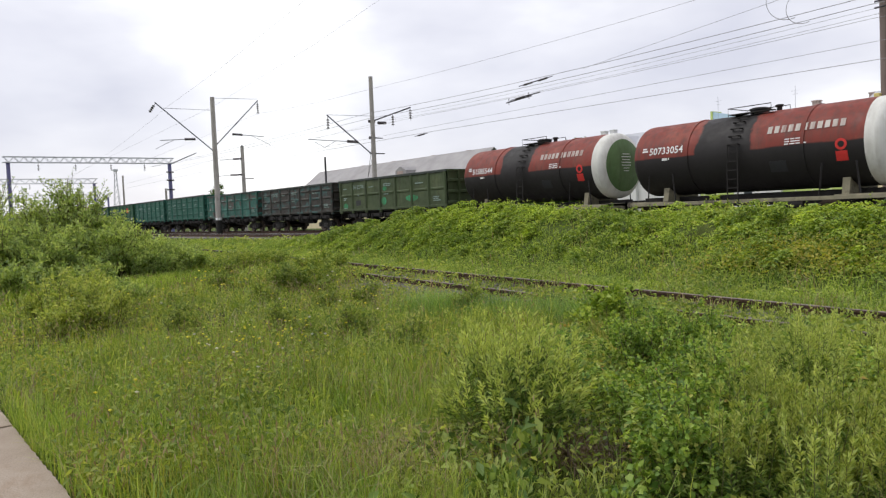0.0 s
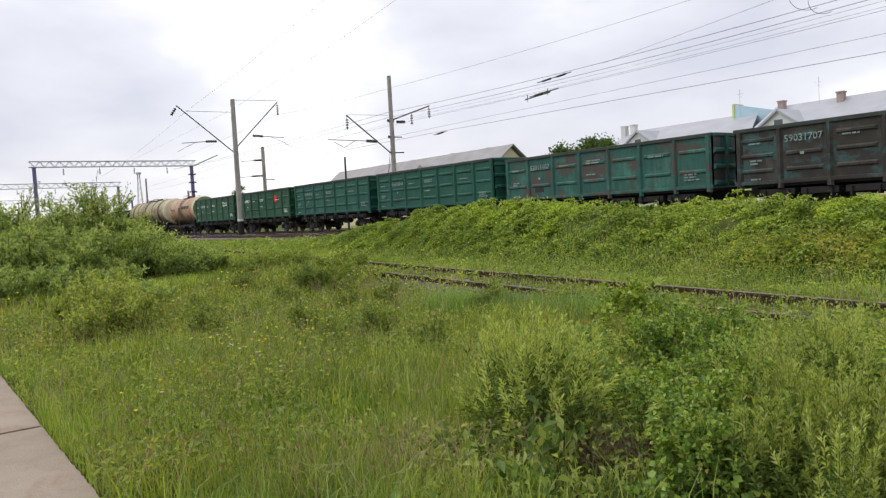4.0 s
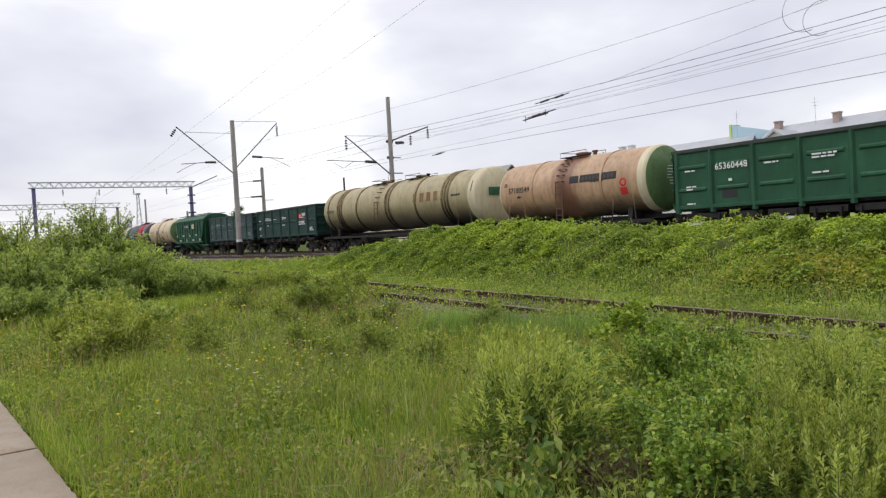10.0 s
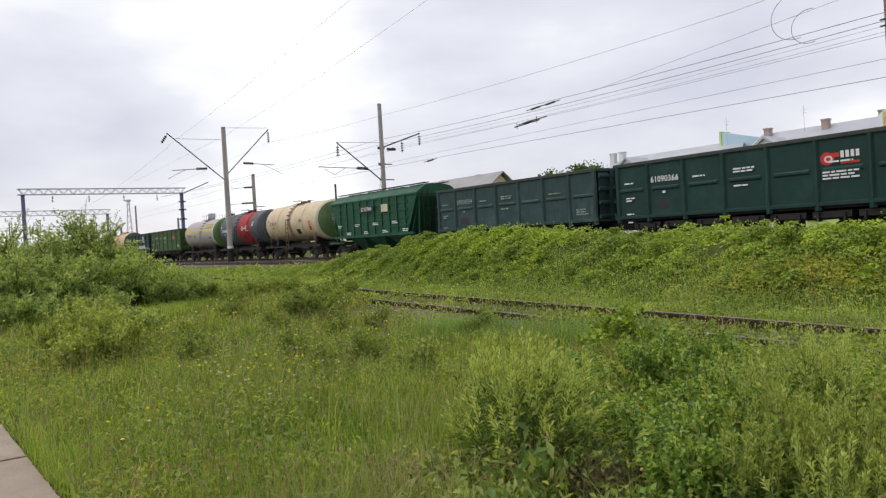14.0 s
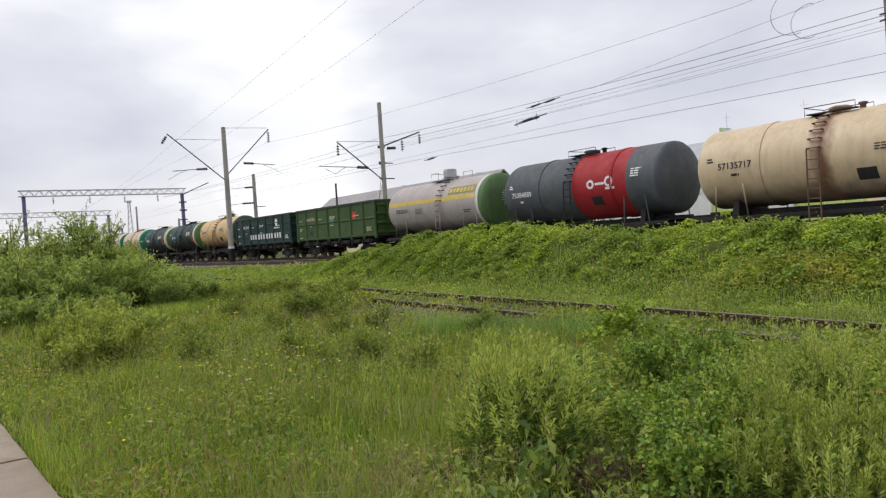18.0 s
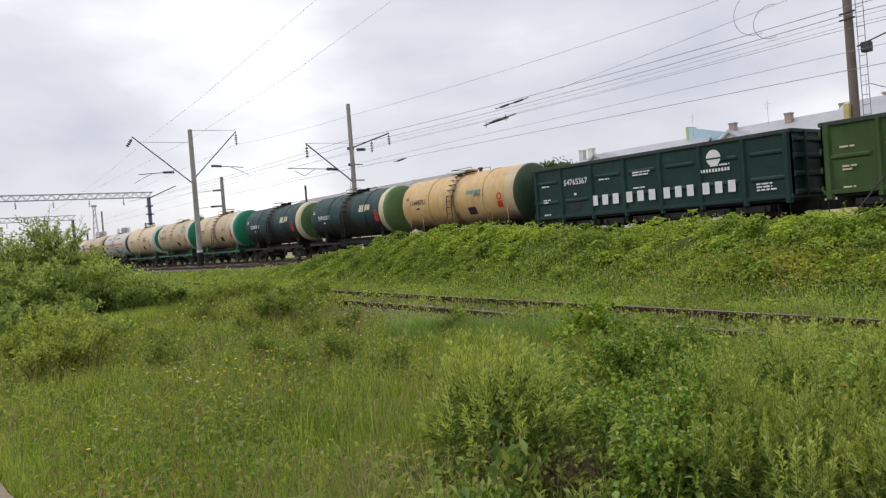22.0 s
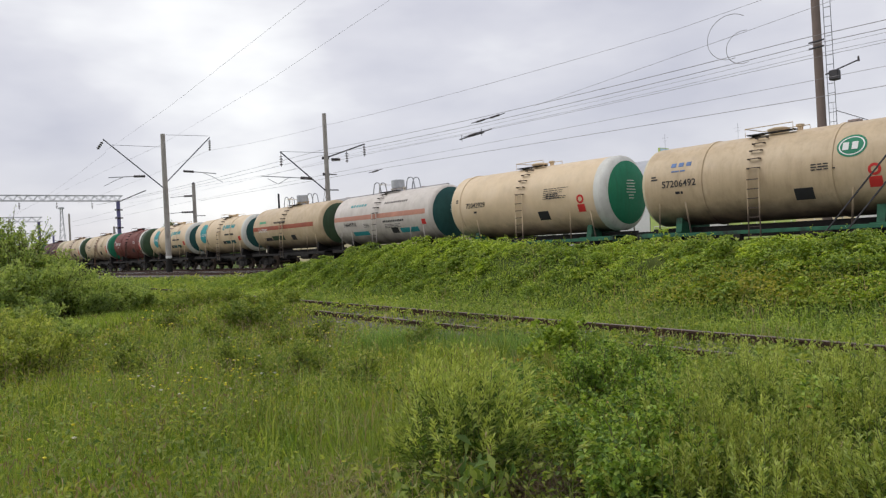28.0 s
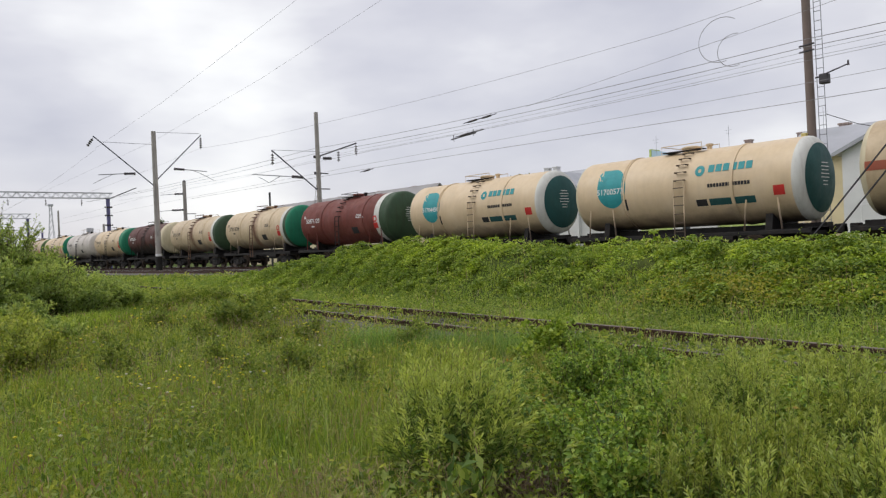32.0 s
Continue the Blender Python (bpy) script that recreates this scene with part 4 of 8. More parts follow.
# long low house with a slate roof and cream gable
h1 = tagged(new("yellow_house"), "long cream house with a grey slate gable roof", "house")
part("wall", shell(-104, -63.4, 50, 58, 4.9, 8.2), M_WALL_CREAM, h1)
part("roof", gable_roof(-104, -63.4, 50, 58, 5.2, 8.6, 0.5), M_ROOF, h1, label="grey slate roof")
for x in (-92, -84, -75, -68):
    chimney(h1, x, 54.6, 7.6, 8.55, 0.42)
dm = part("dormer", Geo().prism([(-77.2, 6.0), (-75.0, 6.0), (-75.0, 6.9), (-76.1, 7.4), (-77.2, 6.9)], "y", 50.2, 53), M_ROOF, h1)
part("hatch", Geo().box(-76.7, -75.5, 50.14, 50.2, 6.1, 6.8), M_BRICK, dm)
for i in range(8):
    window(h1, -100 + 5 * i, 2.4, 1.4, 1.5, 50.0)

# long apartment block with a pale metal roof and small front gables
h2 = tagged(new("apartment_block"), "long lime and white apartment block with a pale metal roof", "building")
part("wall", shell(-78, -57.6, 84, 96, 9.3), M_WALL_WHITE, h2, label="whitewashed wall")
part("wall", shell(-57.5, -10, 84, 96, 8.9), M_WALL_LIME, h2, label="lime green plastered wall")
part("roof", gable_roof(-78, -53.6, 84, 96, 9.5, 12.2, 0.6, 3.0), M_ROOF_METAL, h2, label="pale grey metal roof")
part("roof", gable_roof(-53, -10, 84, 96, 9.1, 12.5, 0.6), M_ROOF_METAL, h2, label="pale grey metal roof")
for x in (-70.5, -49.5, -29):
    fg = part("front_gable", Geo().prism([(x - 3.0, -0.3), (x + 3.0, -0.3), (x + 3.0, 9.1), (x, 11.3), (x - 3.0, 9.1)], "y", 83.5, 90), M_WALL_WHITE, h2, label="white gabled bay")
    part("gable_roof", Geo().prism([(x - 4.0, 8.6), (x - 3.8, 8.45), (x, 11.2), (x + 3.8, 8.45), (x + 4.0, 8.6), (x, 11.5)], "y", 83.2, 90), M_ROOF_METAL, fg)
    part("attic_window", Geo().box(x - 0.5, x + 0.5, 83.44, 83.5, 9.2, 10.2), M_GLASS, fg)
    for zz in (2.2, 5.9, 8.0):
        part("bay_window", Geo().box(x - 1.6, x - 0.6, 83.44, 83.5, zz - 0.7, zz + 0.7), M_GLASS, fg)
for x in (-77.6, -75.8):
    chimney(h2, x, 89, 9.2, 12.9, 0.8, M_WALL_WHITE)
for x, z in ((-52.2, 12.9), (-44.9, 12.9), (-38.5, 12.9), (-24, 12.8)):
    chimney(h2, x, 89, 10.2, z, 0.75)
part("fire_wall", Geo().prism([(-58.8, 8.6), (-53.0, 8.6), (-53.0, 12.0), (-58.8, 13.5)], "y", 89, 89.5), M_WALL_BLUE, h2, label="pale blue stepped fire wall")
part("fire_wall_edge", Geo().box(-59.1, -58.8, 88.9, 91, 8.6, 13.6), M_WALL_LIME, h2)
for i in range(16):
    for z in (2.0, 5.9):
        if min(abs(-76 + 4.0 * i - q) for q in (-70.5, -49.5, -29)) > 4.1:
            window(h2, -76 + 4.0 * i, z, 2.0, 1.6, 84.0)
for x, h in ((-58, 15.4), (-47.5, 15.2), (-36, 15.6)):
    an = part("antenna", Geo().tube([(x, 89, 11), (x, 89, h)], 0.022, 4).tube([(x - 0.5, 89, h - 0.6), (x + 0.5, 89, h - 0.6)], 0.014, 4).tube([(x - 0.3, 89, h - 1.0), (x + 0.3, 89, h - 1.0)], 0.014, 4), M_STEEL_GREY, h2)

# white gabled house further along
h3 = tagged(new("white_house"), "white and pale yellow two-storey house with a grey roof", "house")
part("wall", shell(-27.5, -12, 60, 70, 7.2, 9.6), M_WALL_YELLOW, h3)
part("roof", gable_roof(-27.5, -12, 60, 70, 7.4, 10.0, 0.5), M_ROOF_METAL, h3, label="grey metal roof")
fg = part("front_gable", Geo().prism([(-22.5, -0.3), (-14.5, -0.3), (-14.5, 7.4), (-18.5, 9.2), (-22.5, 7.4)], "y", 58.6, 62), M_WALL_WHITE, h3, label="white front gable")
part("gable_roof", Geo().prism([(-23.1, 7.2), (-22.9, 7.0), (-18.5, 9.1), (-14.1, 7.0), (-13.9, 7.2), (-18.5, 9.4)], "y", 58.2, 62), M_ROOF_METAL, fg)
for x, z in ((-20.6, 6.0), (-16.4, 6.0), (-20.6, 2.6), (-16.4, 2.6)):
    window(h3, x, z, 1.5, 1.5, 58.6)
for x, z in ((-25.4, 6.0), (-25.4, 2.6)):
    window(h3, x, z, 1.4, 1.5, 60.0)
chimney(h3, -25, 66, 8.6, 10.2, 0.7)
# ---- the freight train ----
TEXTS = {}


def text_mesh(body, size):
    if (body, size) not in TEXTS:
        cu = bpy.data.curves.new("marking", "FONT")
        cu.body, cu.size, cu.align_x, cu.align_y, cu.resolution_u, cu.offset = body, size, "CENTER", "CENTER", 2, 0.012 * size
        tmp = bpy.data.objects.new("marking", cu)
        me = bpy.data.meshes.new_from_object(tmp)
        bpy.data.objects.remove(tmp)
        me.materials.clear()
        me.materials.append(None)
        TEXTS[body, size] = me
    return TEXTS[body, size]


TANK_Z, TANK_R = 2.90, 1.53     # axis height and radius of the boilers
GON_Y = 1.57                    # half width of the open wagons


def skin(z, r=None, lift=0.008):
    """The near skin of a wagon at height z: its y and the tilt of the surface. r: boiler radius, or none for a flat side."""
    if r is None:
        return -GON_Y - lift, 0.0
    a = math.asin(max(-0.98, min(0.98, (z - TANK_Z) / r)))
    return -(r + lift) * math.cos(a), -math.degrees(a)


def print_z(z, r):
    """Heights of print on a boiler are given for a boiler axis at 2.6."""
    return z if r is None else z + 0.28


def number(car, body, x, z, size, mat, r=None, name="wagon_number", lift=0.014):
    z = print_z(z, r)
    y, tilt = skin(z, r, lift)
    part(name, text_mesh(body, size), mat, car, pose(x, y, z, 90 + tilt, 0, 0))


def bars(car, x, z, w, rows, mat, r=None, h=0.06, gap=0.05, name="small_print"):
    """Rows of painted bars in place of small print."""
    z = print_z(z, r)
    y, tilt = skin(z, r, 0.006 if r else 0.06)
    g = Geo()
    rnd = random.Random(int(x * 100) + rows)
    for i in range(rows):
        ww = w * rnd.uniform(0.6, 1.0)
        a = -w / 2
        while a < -w / 2 + ww - 0.03:
            b = min(a + rnd.uniform(0.12, 0.35), -w / 2 + ww)
            g.box(a, b, -0.004, 0.004, -i * (h + gap) - h / 2, -i * (h + gap) + h / 2)
            a = b + 0.05
    part(name, g, mat, car, pose(x, y, z, tilt, 0, 0))


def patch(car, x0, x1, z0, z1, mat, r=None, name="painted_patch", lift=0.006, n=8):
    """A painted field that follows the skin."""
    z0, z1 = print_z(z0, r), print_z(z1, r)
    if r is None:
        g = Geo().box(x0, x1, -GON_Y - lift - 0.003, -GON_Y + 0.02, z0, z1)
    else:
        g = Geo()
        a0, a1 = [math.asin((z - TANK_Z) / r) for z in (z0, z1)]
        vs, fs = [], []
        for i in range(n + 1):
            a = a0 + (a1 - a0) * i / n
            for x in (x0, x1):
                for q in (r + lift, r - 0.02):
                    vs.append((x, -q * math.cos(a), TANK_Z + q * math.sin(a)))
        for i in range(n):
            k = 4 * i
            fs += [(k, k + 2, k + 6, k + 4), (k + 1, k + 5, k + 7, k + 3), (k, k + 4, k + 5, k + 1), (k + 2, k + 3, k + 7, k + 6)]
        fs += [(0, 1, 3, 2), (4 * n, 4 * n + 2, 4 * n + 3, 4 * n + 1)]
        g.add(vs, fs)
    return part(name, g, mat, car)


def disc(car, x, z, w, h, mat, r=None, name="round_emblem", hole=0.0, lift=0.007, drop=False):
    """A round or oval field on the skin, or a ring, or a drop with one square corner."""
    z = print_z(z, r)
    g = Geo()
    n = 28
    steps = [1.0 - (1.0 - max(hole, 0.02)) * i / 5 for i in range(6)]
    vs = []
    for k in range(n):
        a = 2 * math.pi * k / n
        px, pz = w / 2 * math.cos(a), h / 2 * math.sin(a)
        if drop and px < 0 and pz > 0:
            m = max(abs(math.cos(a)), abs(math.sin(a)))
            px, pz = px / m, pz / m
        for s in steps:
            y, _ = skin(z + pz * s, r, lift)
            vs.append((x + px * s, y, z + pz * s))
    fs, q = [], len(steps)
    for k in range(n):
        o = (k + 1) % n
        fs += [(q * k + i, q * o + i, q * o + i + 1, q * k + i + 1) for i in range(q - 1)]
    g.add(vs, fs)
    return part(name, g, mat, car)


def letters(car, x0, x1, z, h, count, mat, r=None, gap=0.35, name="company_lettering", lift=0.007):
    """Company lettering as plain blocks of its size and colour; large blocks are parts of their own."""
    z = print_z(z, r)
    w = (x1 - x0) / count
    y, tilt = skin(z, r, lift)
    if h >= 0.3:
        for i in range(count):
            part("letter_block", kept(("block", round(w, 3), h, gap), lambda: Geo().box(0.0, w * (1 - gap), -0.004, 0.004, -h * 0.45, h * 0.45)), mat, car, pose(x0 + w * i, y, z, tilt, 0, 0))
        return
    g = Geo()
    for i in range(count):
        g.box(x0 + w * i, x0 + w * (i + 1 - gap), -0.004, 0.004, -h * 0.45, h * 0.45)
    part(name, g, mat, car, pose(0, y, z, tilt, 0, 0))


def side_frame_mesh(s):
    g = Geo()
    y0, y1 = (s * 1.02 - 0.09, s * 1.02 + 0.09)
    g.prism([(-1.22, 0.42), (-1.22, 0.62), (-0.95, 0.72), (-0.45, 0.82), (0.45, 0.82), (0.95, 0.72), (1.22, 0.62), (1.22, 0.42), (0.75, 0.42), (0.45, 0.22), (-0.45, 0.22), (-0.75, 0.42)], "y", y0, y1)
    for x in (-0.925, 0.925):
        g.tube([(x, s * 0.95, 0.475), (x, s * 1.2, 0.475)], 0.15, 10)
    return g


def spring_mesh(s):
    prof = [(0.3, 0.05)]
    for k in range(5):
        prof += [(0.3 + 0.07 * k, 0.085), (0.34 + 0.07 * k, 0.085), (0.35 + 0.07 * k, 0.06), (0.362 + 0.07 * k, 0.06)]
    return Geo().lathe_z(prof[:-1], 8, 0.0, s * 1.14)


def wheelset_mesh():
    g = Geo().tube([(0, -1.05, 0), (0, 1.05, 0)], 0.08, 10)
    for s in (-1, 1):
        prof = [(0.0, 0.10), (0.0, 0.36), (-0.03, 0.40), (-0.03, 0.475), (0.09, 0.475), (0.10, 0.51), (0.13, 0.51), (0.13, 0.40), (0.08, 0.36), (0.08, 0.10)]
        k = len(g.v)
        t = Geo().lathe_x([(-a, r) for a, r in prof], 28)
        g.add([(v[1], s * (0.79 - v[0] * -1 * 0 + v[0] + 0.06), v[2]) for v in t.v], t.f)
    return g


def bogie(car, x):
    b = part("bogie", kept("bolster", lambda: Geo().box(-0.22, 0.22, -1.15, 1.15, 0.5, 0.82, 0.03).tube([(0, 0, 0.82), (0, 0, 1.02)], 0.3, 12).tube([(-0.93, -0.5, 0.35), (0.93, -0.5, 0.35)], 0.05, 5).tube([(-0.93, 0.5, 0.35), (0.93, 0.5, 0.35)], 0.05, 5)), M_UNDER, car, (x, 0, 0))
    for s in (-1, 1):
        part("side_frame", kept(("sf", s), lambda: side_frame_mesh(s)), M_UNDER, b)
        for x_at in (-0.24, 0.0, 0.24):
            part("spring", kept(("sp", s), lambda: spring_mesh(s)), M_UNDER_GREY, b, (x_at, 0, 0))
        part("wheelset", kept("wheelset", wheelset_mesh, True), M_WHEEL, b, (s * 0.925, 0, 0.475))
    return b


def coupler(car, x, s):
    g = Geo().box(x - 0.75 * s if s > 0 else x, x if s > 0 else x + 0.75, -0.12, 0.12, 0.93, 1.17, 0.02)
    g.box(min(x, x - 0.32 * s), max(x, x - 0.32 * s), -0.2, 0.16, 0.88, 1.22, 0.03)
    part("coupler", g, M_UNDER, car)


def gondola_side(L, H, bays, ribs, s, bottom):
    """One side wall: sheet, pressed ribs, top and bottom chord."""
    y = s * GON_Y
    yi = s * (GON_Y - 0.06)
    g = Geo().box(-L / 2, L / 2, min(y, yi), max(y, yi), bottom, H)
    return g


def rib_mesh(w, s):
    """A pressed stiffening rib, proud of the sheet."""
    h = w / 2 - 0.22
    y = s * GON_Y
    poly = [(-h, -0.09), (h, -0.09), (h, 0.09), (-h, 0.09)]
    inner = [(-h + 0.08, -0.035), (h - 0.08, -0.035), (h - 0.08, 0.035), (-h + 0.08, 0.035)]
    return Geo().add([(p[0], y, p[1]) for p in poly] + [(p[0], y + s * 0.055, p[1]) for p in inner], [(4, 5, 6, 7), (0, 1, 5, 4), (1, 2, 6, 5), (2, 3, 7, 6), (3, 0, 4, 7), (3, 2, 1, 0)])


def gondola(spec):
    """An open wagon: L and H body length and height, bays between posts, ribs on each sheet."""
    L, H, bays, ribs, mat = spec.get("L", 12.9), spec.get("H", 3.8), spec.get("bays", 7), spec.get("ribs", 2), spec["mat"]
    bottom = 1.47
    car = tagged(new("gondola_wagon"), spec["label"], "wagon", group="wagons of the freight train")
    post_mat = spec.get("posts", mat)
    for s in (-1, 1):
        side = part("side_wall", kept(("gs", L, H, bays, ribs, s), lambda: gondola_side(L, H, bays, ribs, s, bottom)), mat, car)
        y0, y1 = sorted((s * (GON_Y - 0.02), s * (GON_Y + 0.075)))
        part("top_chord", kept(("tc", L, H, s), lambda: Geo().box(-L / 2, L / 2, min(y0, s * (GON_Y - 0.08)), max(y1, s * (GON_Y - 0.08)), H - 0.09, H + 0.06, 0.015)), spec.get("chord", M_CHORD), side)
        part("bottom_chord", kept(("bc", L, s), lambda: Geo().box(-L / 2, L / 2, min(y0, s * 1.5), max(y1, s * 1.5), bottom - 0.08, bottom + 0.06, 0.012)), mat, side)
        for b in range(bays):
            for k in range(ribs):
                part("rib", kept(("rib", L, bays, s), lambda: rib_mesh(L / bays, s)), mat, side, (-L / 2 + L * (b + 0.5) / bays, 0, bottom + (H - bottom) * (k + 0.75) / (ribs + 0.5)))
        for b in range(bays + 1):
            x = -L / 2 + L * b / bays
            wd = 0.16 if 0 < b < bays else 0.2
            x = min(max(x, -L / 2 + wd), L / 2 - wd)
            part("post", kept(("post", H, s, wd), lambda: Geo().prism([(-wd / 2 - 0.05, s * (GON_Y - 0.01)), (wd / 2 + 0.05, s * (GON_Y - 0.01)), (wd / 2 - 0.03, s * (GON_Y + 0.09)), (-wd / 2 + 0.03, s * (GON_Y + 0.09))], "z", bottom - 0.24, H - 0.06)), post_mat, side, (x, 0, 0))
    for s in (-1, 1):
        x0, x1 = sorted((s * (L / 2 - 0.06), s * L / 2))
        end = part("end_wall", kept(("ge", L, H, s), lambda: Geo().box(x0, x1, -GON_Y, GON_Y, bottom - 0.05, H)), mat, car)
        for z in (1.6, 2.25, 2.9, 3.5):
            if z < H - 0.15:
                part("end_rib", kept(("er", L, s), lambda: Geo().prism([(s * L / 2, -0.12), (s * (L / 2 + 0.1), -0.05), (s * (L / 2 + 0.1), 0.05), (s * L / 2, 0.12)], "y", -GON_Y + 0.03, GON_Y - 0.03)), mat, end, (0, 0, z))
        for yy in (-0.75, 0.75):
            part("end_post", kept(("ep", L, H, s), lambda: Geo().box(min(s * L / 2, s * (L / 2 + 0.13)), max(s * L / 2, s * (L / 2 + 0.13)), -0.07, 0.07, bottom, H)), mat, end, (0, yy, 0))
        part("end_chord", kept(("ec", L, H, s), lambda: Geo().box(min(s * (L / 2 - 0.1), s * (L / 2 + 0.08)), max(s * (L / 2 - 0.1), s * (L / 2 + 0.08)), -GON_Y, GON_Y, H - 0.08, H + 0.055, 0.012)), mat, end)
        st = part("step", kept(("step", L, s), lambda: Geo().tube([(s * (L / 2 - 0.15), -GON_Y - 0.05, 1.2), (s * (L / 2 - 0.15), -GON_Y - 0.05, 0.62), (s * (L / 2 - 0.6), -GON_Y - 0.05, 0.62), (s * (L / 2 - 0.6), -GON_Y - 0.05, 1.2)], 0.022, 5)), M_UNDER, car)
        coupler(car, s * (L / 2 + 0.52), s)
        bogie(car, s * 4.33)
    part("floor", kept(("fl", L), lambda: Geo().box(-L / 2 + 0.1, L / 2 - 0.1, -1.48, 1.48, 1.3, 1.4)), M_UNDER, car)
    part("centre_sill", kept(("cs", L), lambda: Geo().box(-L / 2 - 0.2, L / 2 + 0.2, -0.22, 0.22, 0.9, 1.32, 0.02)), M_UNDER, car)
    for s in (-1, 1):
        for i in range(7):
            part("floor_hatch", kept(("hatch", s), lambda: Geo().prism([(s * 0.25, 1.3), (s * 1.5, 1.2), (s * 1.53, 0.98), (s * 1.42, 0.95), (s * 0.3, 1.2)], "x", -0.68, 0.68).box(-0.5, -0.42, min(s * 1.35, s * 1.6), max(s * 1.35, s * 1.6), 0.85, 1.15).box(0.42, 0.5, min(s * 1.35, s * 1.6), max(s * 1.35, s * 1.6), 0.85, 1.15)), M_UNDER, car, (-4.8 + 1.6 * i, 0, 0))
    if "brake" not in spec:
        part("brake_cylinder", kept("brake", lambda: Geo().tube([(-1.1, -0.6, 0.85), (0.2, -0.6, 0.85)], 0.18, 12)), M_UNDER, car)
        part("air_tank", kept("air", lambda: Geo().tube([(0.7, -0.7, 0.8), (1.7, -0.7, 0.8)], 0.22, 12)), M_UNDER, car)
    for f in spec.get("marks", ()):
        f(car)
    return car


def tank_shell(x0, x1, r, ribs=()):
    prof = []
    pts = sorted(set([x0, x1] + [round(x0 + (x1 - x0) * i / 8, 3) for i in range(9)]))
    for x in pts:
        prof.append((x, r))
    for c in ribs:
        prof += [(c - 0.07, r), (c - 0.06, r + 0.035), (c + 0.06, r + 0.035), (c + 0.07, r)]
    prof.sort()
    return Geo().lathe_x(prof, 44, 0, TANK_Z)


def tank_cap(x, s, r, depth=0.44, inner=1.0):
    prof = [(x + s * depth * math.sin(a), r * math.cos(a) ** 0.8 if a < 1.56 else 0.001) for a in np.linspace(0, math.pi / 2, 10) if r * max(math.cos(a), 0) ** 0.8 <= r * inner + 1e-6]
    if inner < 1.0:
        prof = [(x + s * (depth * math.sqrt(max(0.0, 1 - inner ** 2.5)) + 0.012), r * inner)] + [(q + s * 0.012, w) for q, w in prof]
    return Geo().lathe_x(prof, 44, 0, TANK_Z)


def dome(car, x, mat, r, kind, hoops=False, rail_mat=None):
    """Hatch, platform, handrails on the crown of a tank."""
    top = TANK_Z + r
    d = part("hatch", kept(("hat", kind, r, TANK_Z), lambda: Geo().lathe_z([(top - 0.1, 0.36), (top + 0.1, 0.36), (top + 0.12, 0.4), (top + 0.17, 0.4), (top + 0.22, 0.26)], 18)), mat, car, (x, 0, 0))
    pl = part("platform", kept(("plat", r, TANK_Z), lambda: Geo().box(-0.9, 0.9, -0.7, -0.42, top - 0.02, top + 0.02).box(-0.9, 0.9, 0.42, 0.7, top - 0.02, top + 0.02).box(-0.9, -0.5, -0.42, 0.42, top - 0.02, top + 0.02)), M_UNDER, car, (x, 0, 0))
    hgt = 0.5 if kind == "gas" else 0.25
    rails = Geo()
    for s in (-1, 1):
        e = -0.2 if kind == "gas" else 0.85
        rails.tube([(-0.95, s * 0.69, top - 0.05), (-0.95, s * 0.69, top + hgt), (e, s * 0.69, top + hgt), (e, s * 0.69, top - 0.05)], 0.018, 5)
        if kind == "gas" and not hoops:
            rails.tube([(0.5, s * 0.74, top + 0.02), (0.5, s * 0.74, top + hgt), (1.4, s * 0.74, top + hgt), (1.4, s * 0.74, top - 0.1)], 0.02, 5)
    rails.tube([(-0.95, -0.69, top + hgt), (-0.95, 0.69, top + hgt)], 0.018, 5)
    part("handrail", rails, rail_mat or (M_UNDER if kind != "gas" else mat), car, (x, 0, 0))
    part("valve", kept(("valve", r, TANK_Z), lambda: Geo().lathe_z([(top - 0.05, 0.1), (top + 0.12, 0.1), (top + 0.15, 0.15), (top + 0.22, 0.15), (top + 0.24, 0.05)], 10)), rail_mat or M_UNDER, car, (x + 0.8, 0, 0))
    if kind == "gas":
        part("valve_housing", Geo().lathe_z([(top, 0.3), (top + 0.22, 0.3), (top + 0.22, 0.41), (top + 0.68, 0.41), (top + 0.72, 0.36)], 14, x + 0.1), M_TRUSS, car, label="pale grey valve housing")
        for xx in (-1.65, 1.8) if hoops else ():
            arch = Geo()
            for yy in (-0.35, 0.1):
                arch.tube([(x + xx - 0.46, yy, top - 0.1)] + [(x + xx - 0.32 * math.cos(a), yy, top + 0.45 + 0.26 * math.sin(a)) for a in np.linspace(0.2, 2.94, 9)] + [(x + xx + 0.46, yy, top - 0.1)], 0.035, 6)
            part("guard_hoop", arch, M_STEEL_GREY, car, label="bent grey guard hoop")


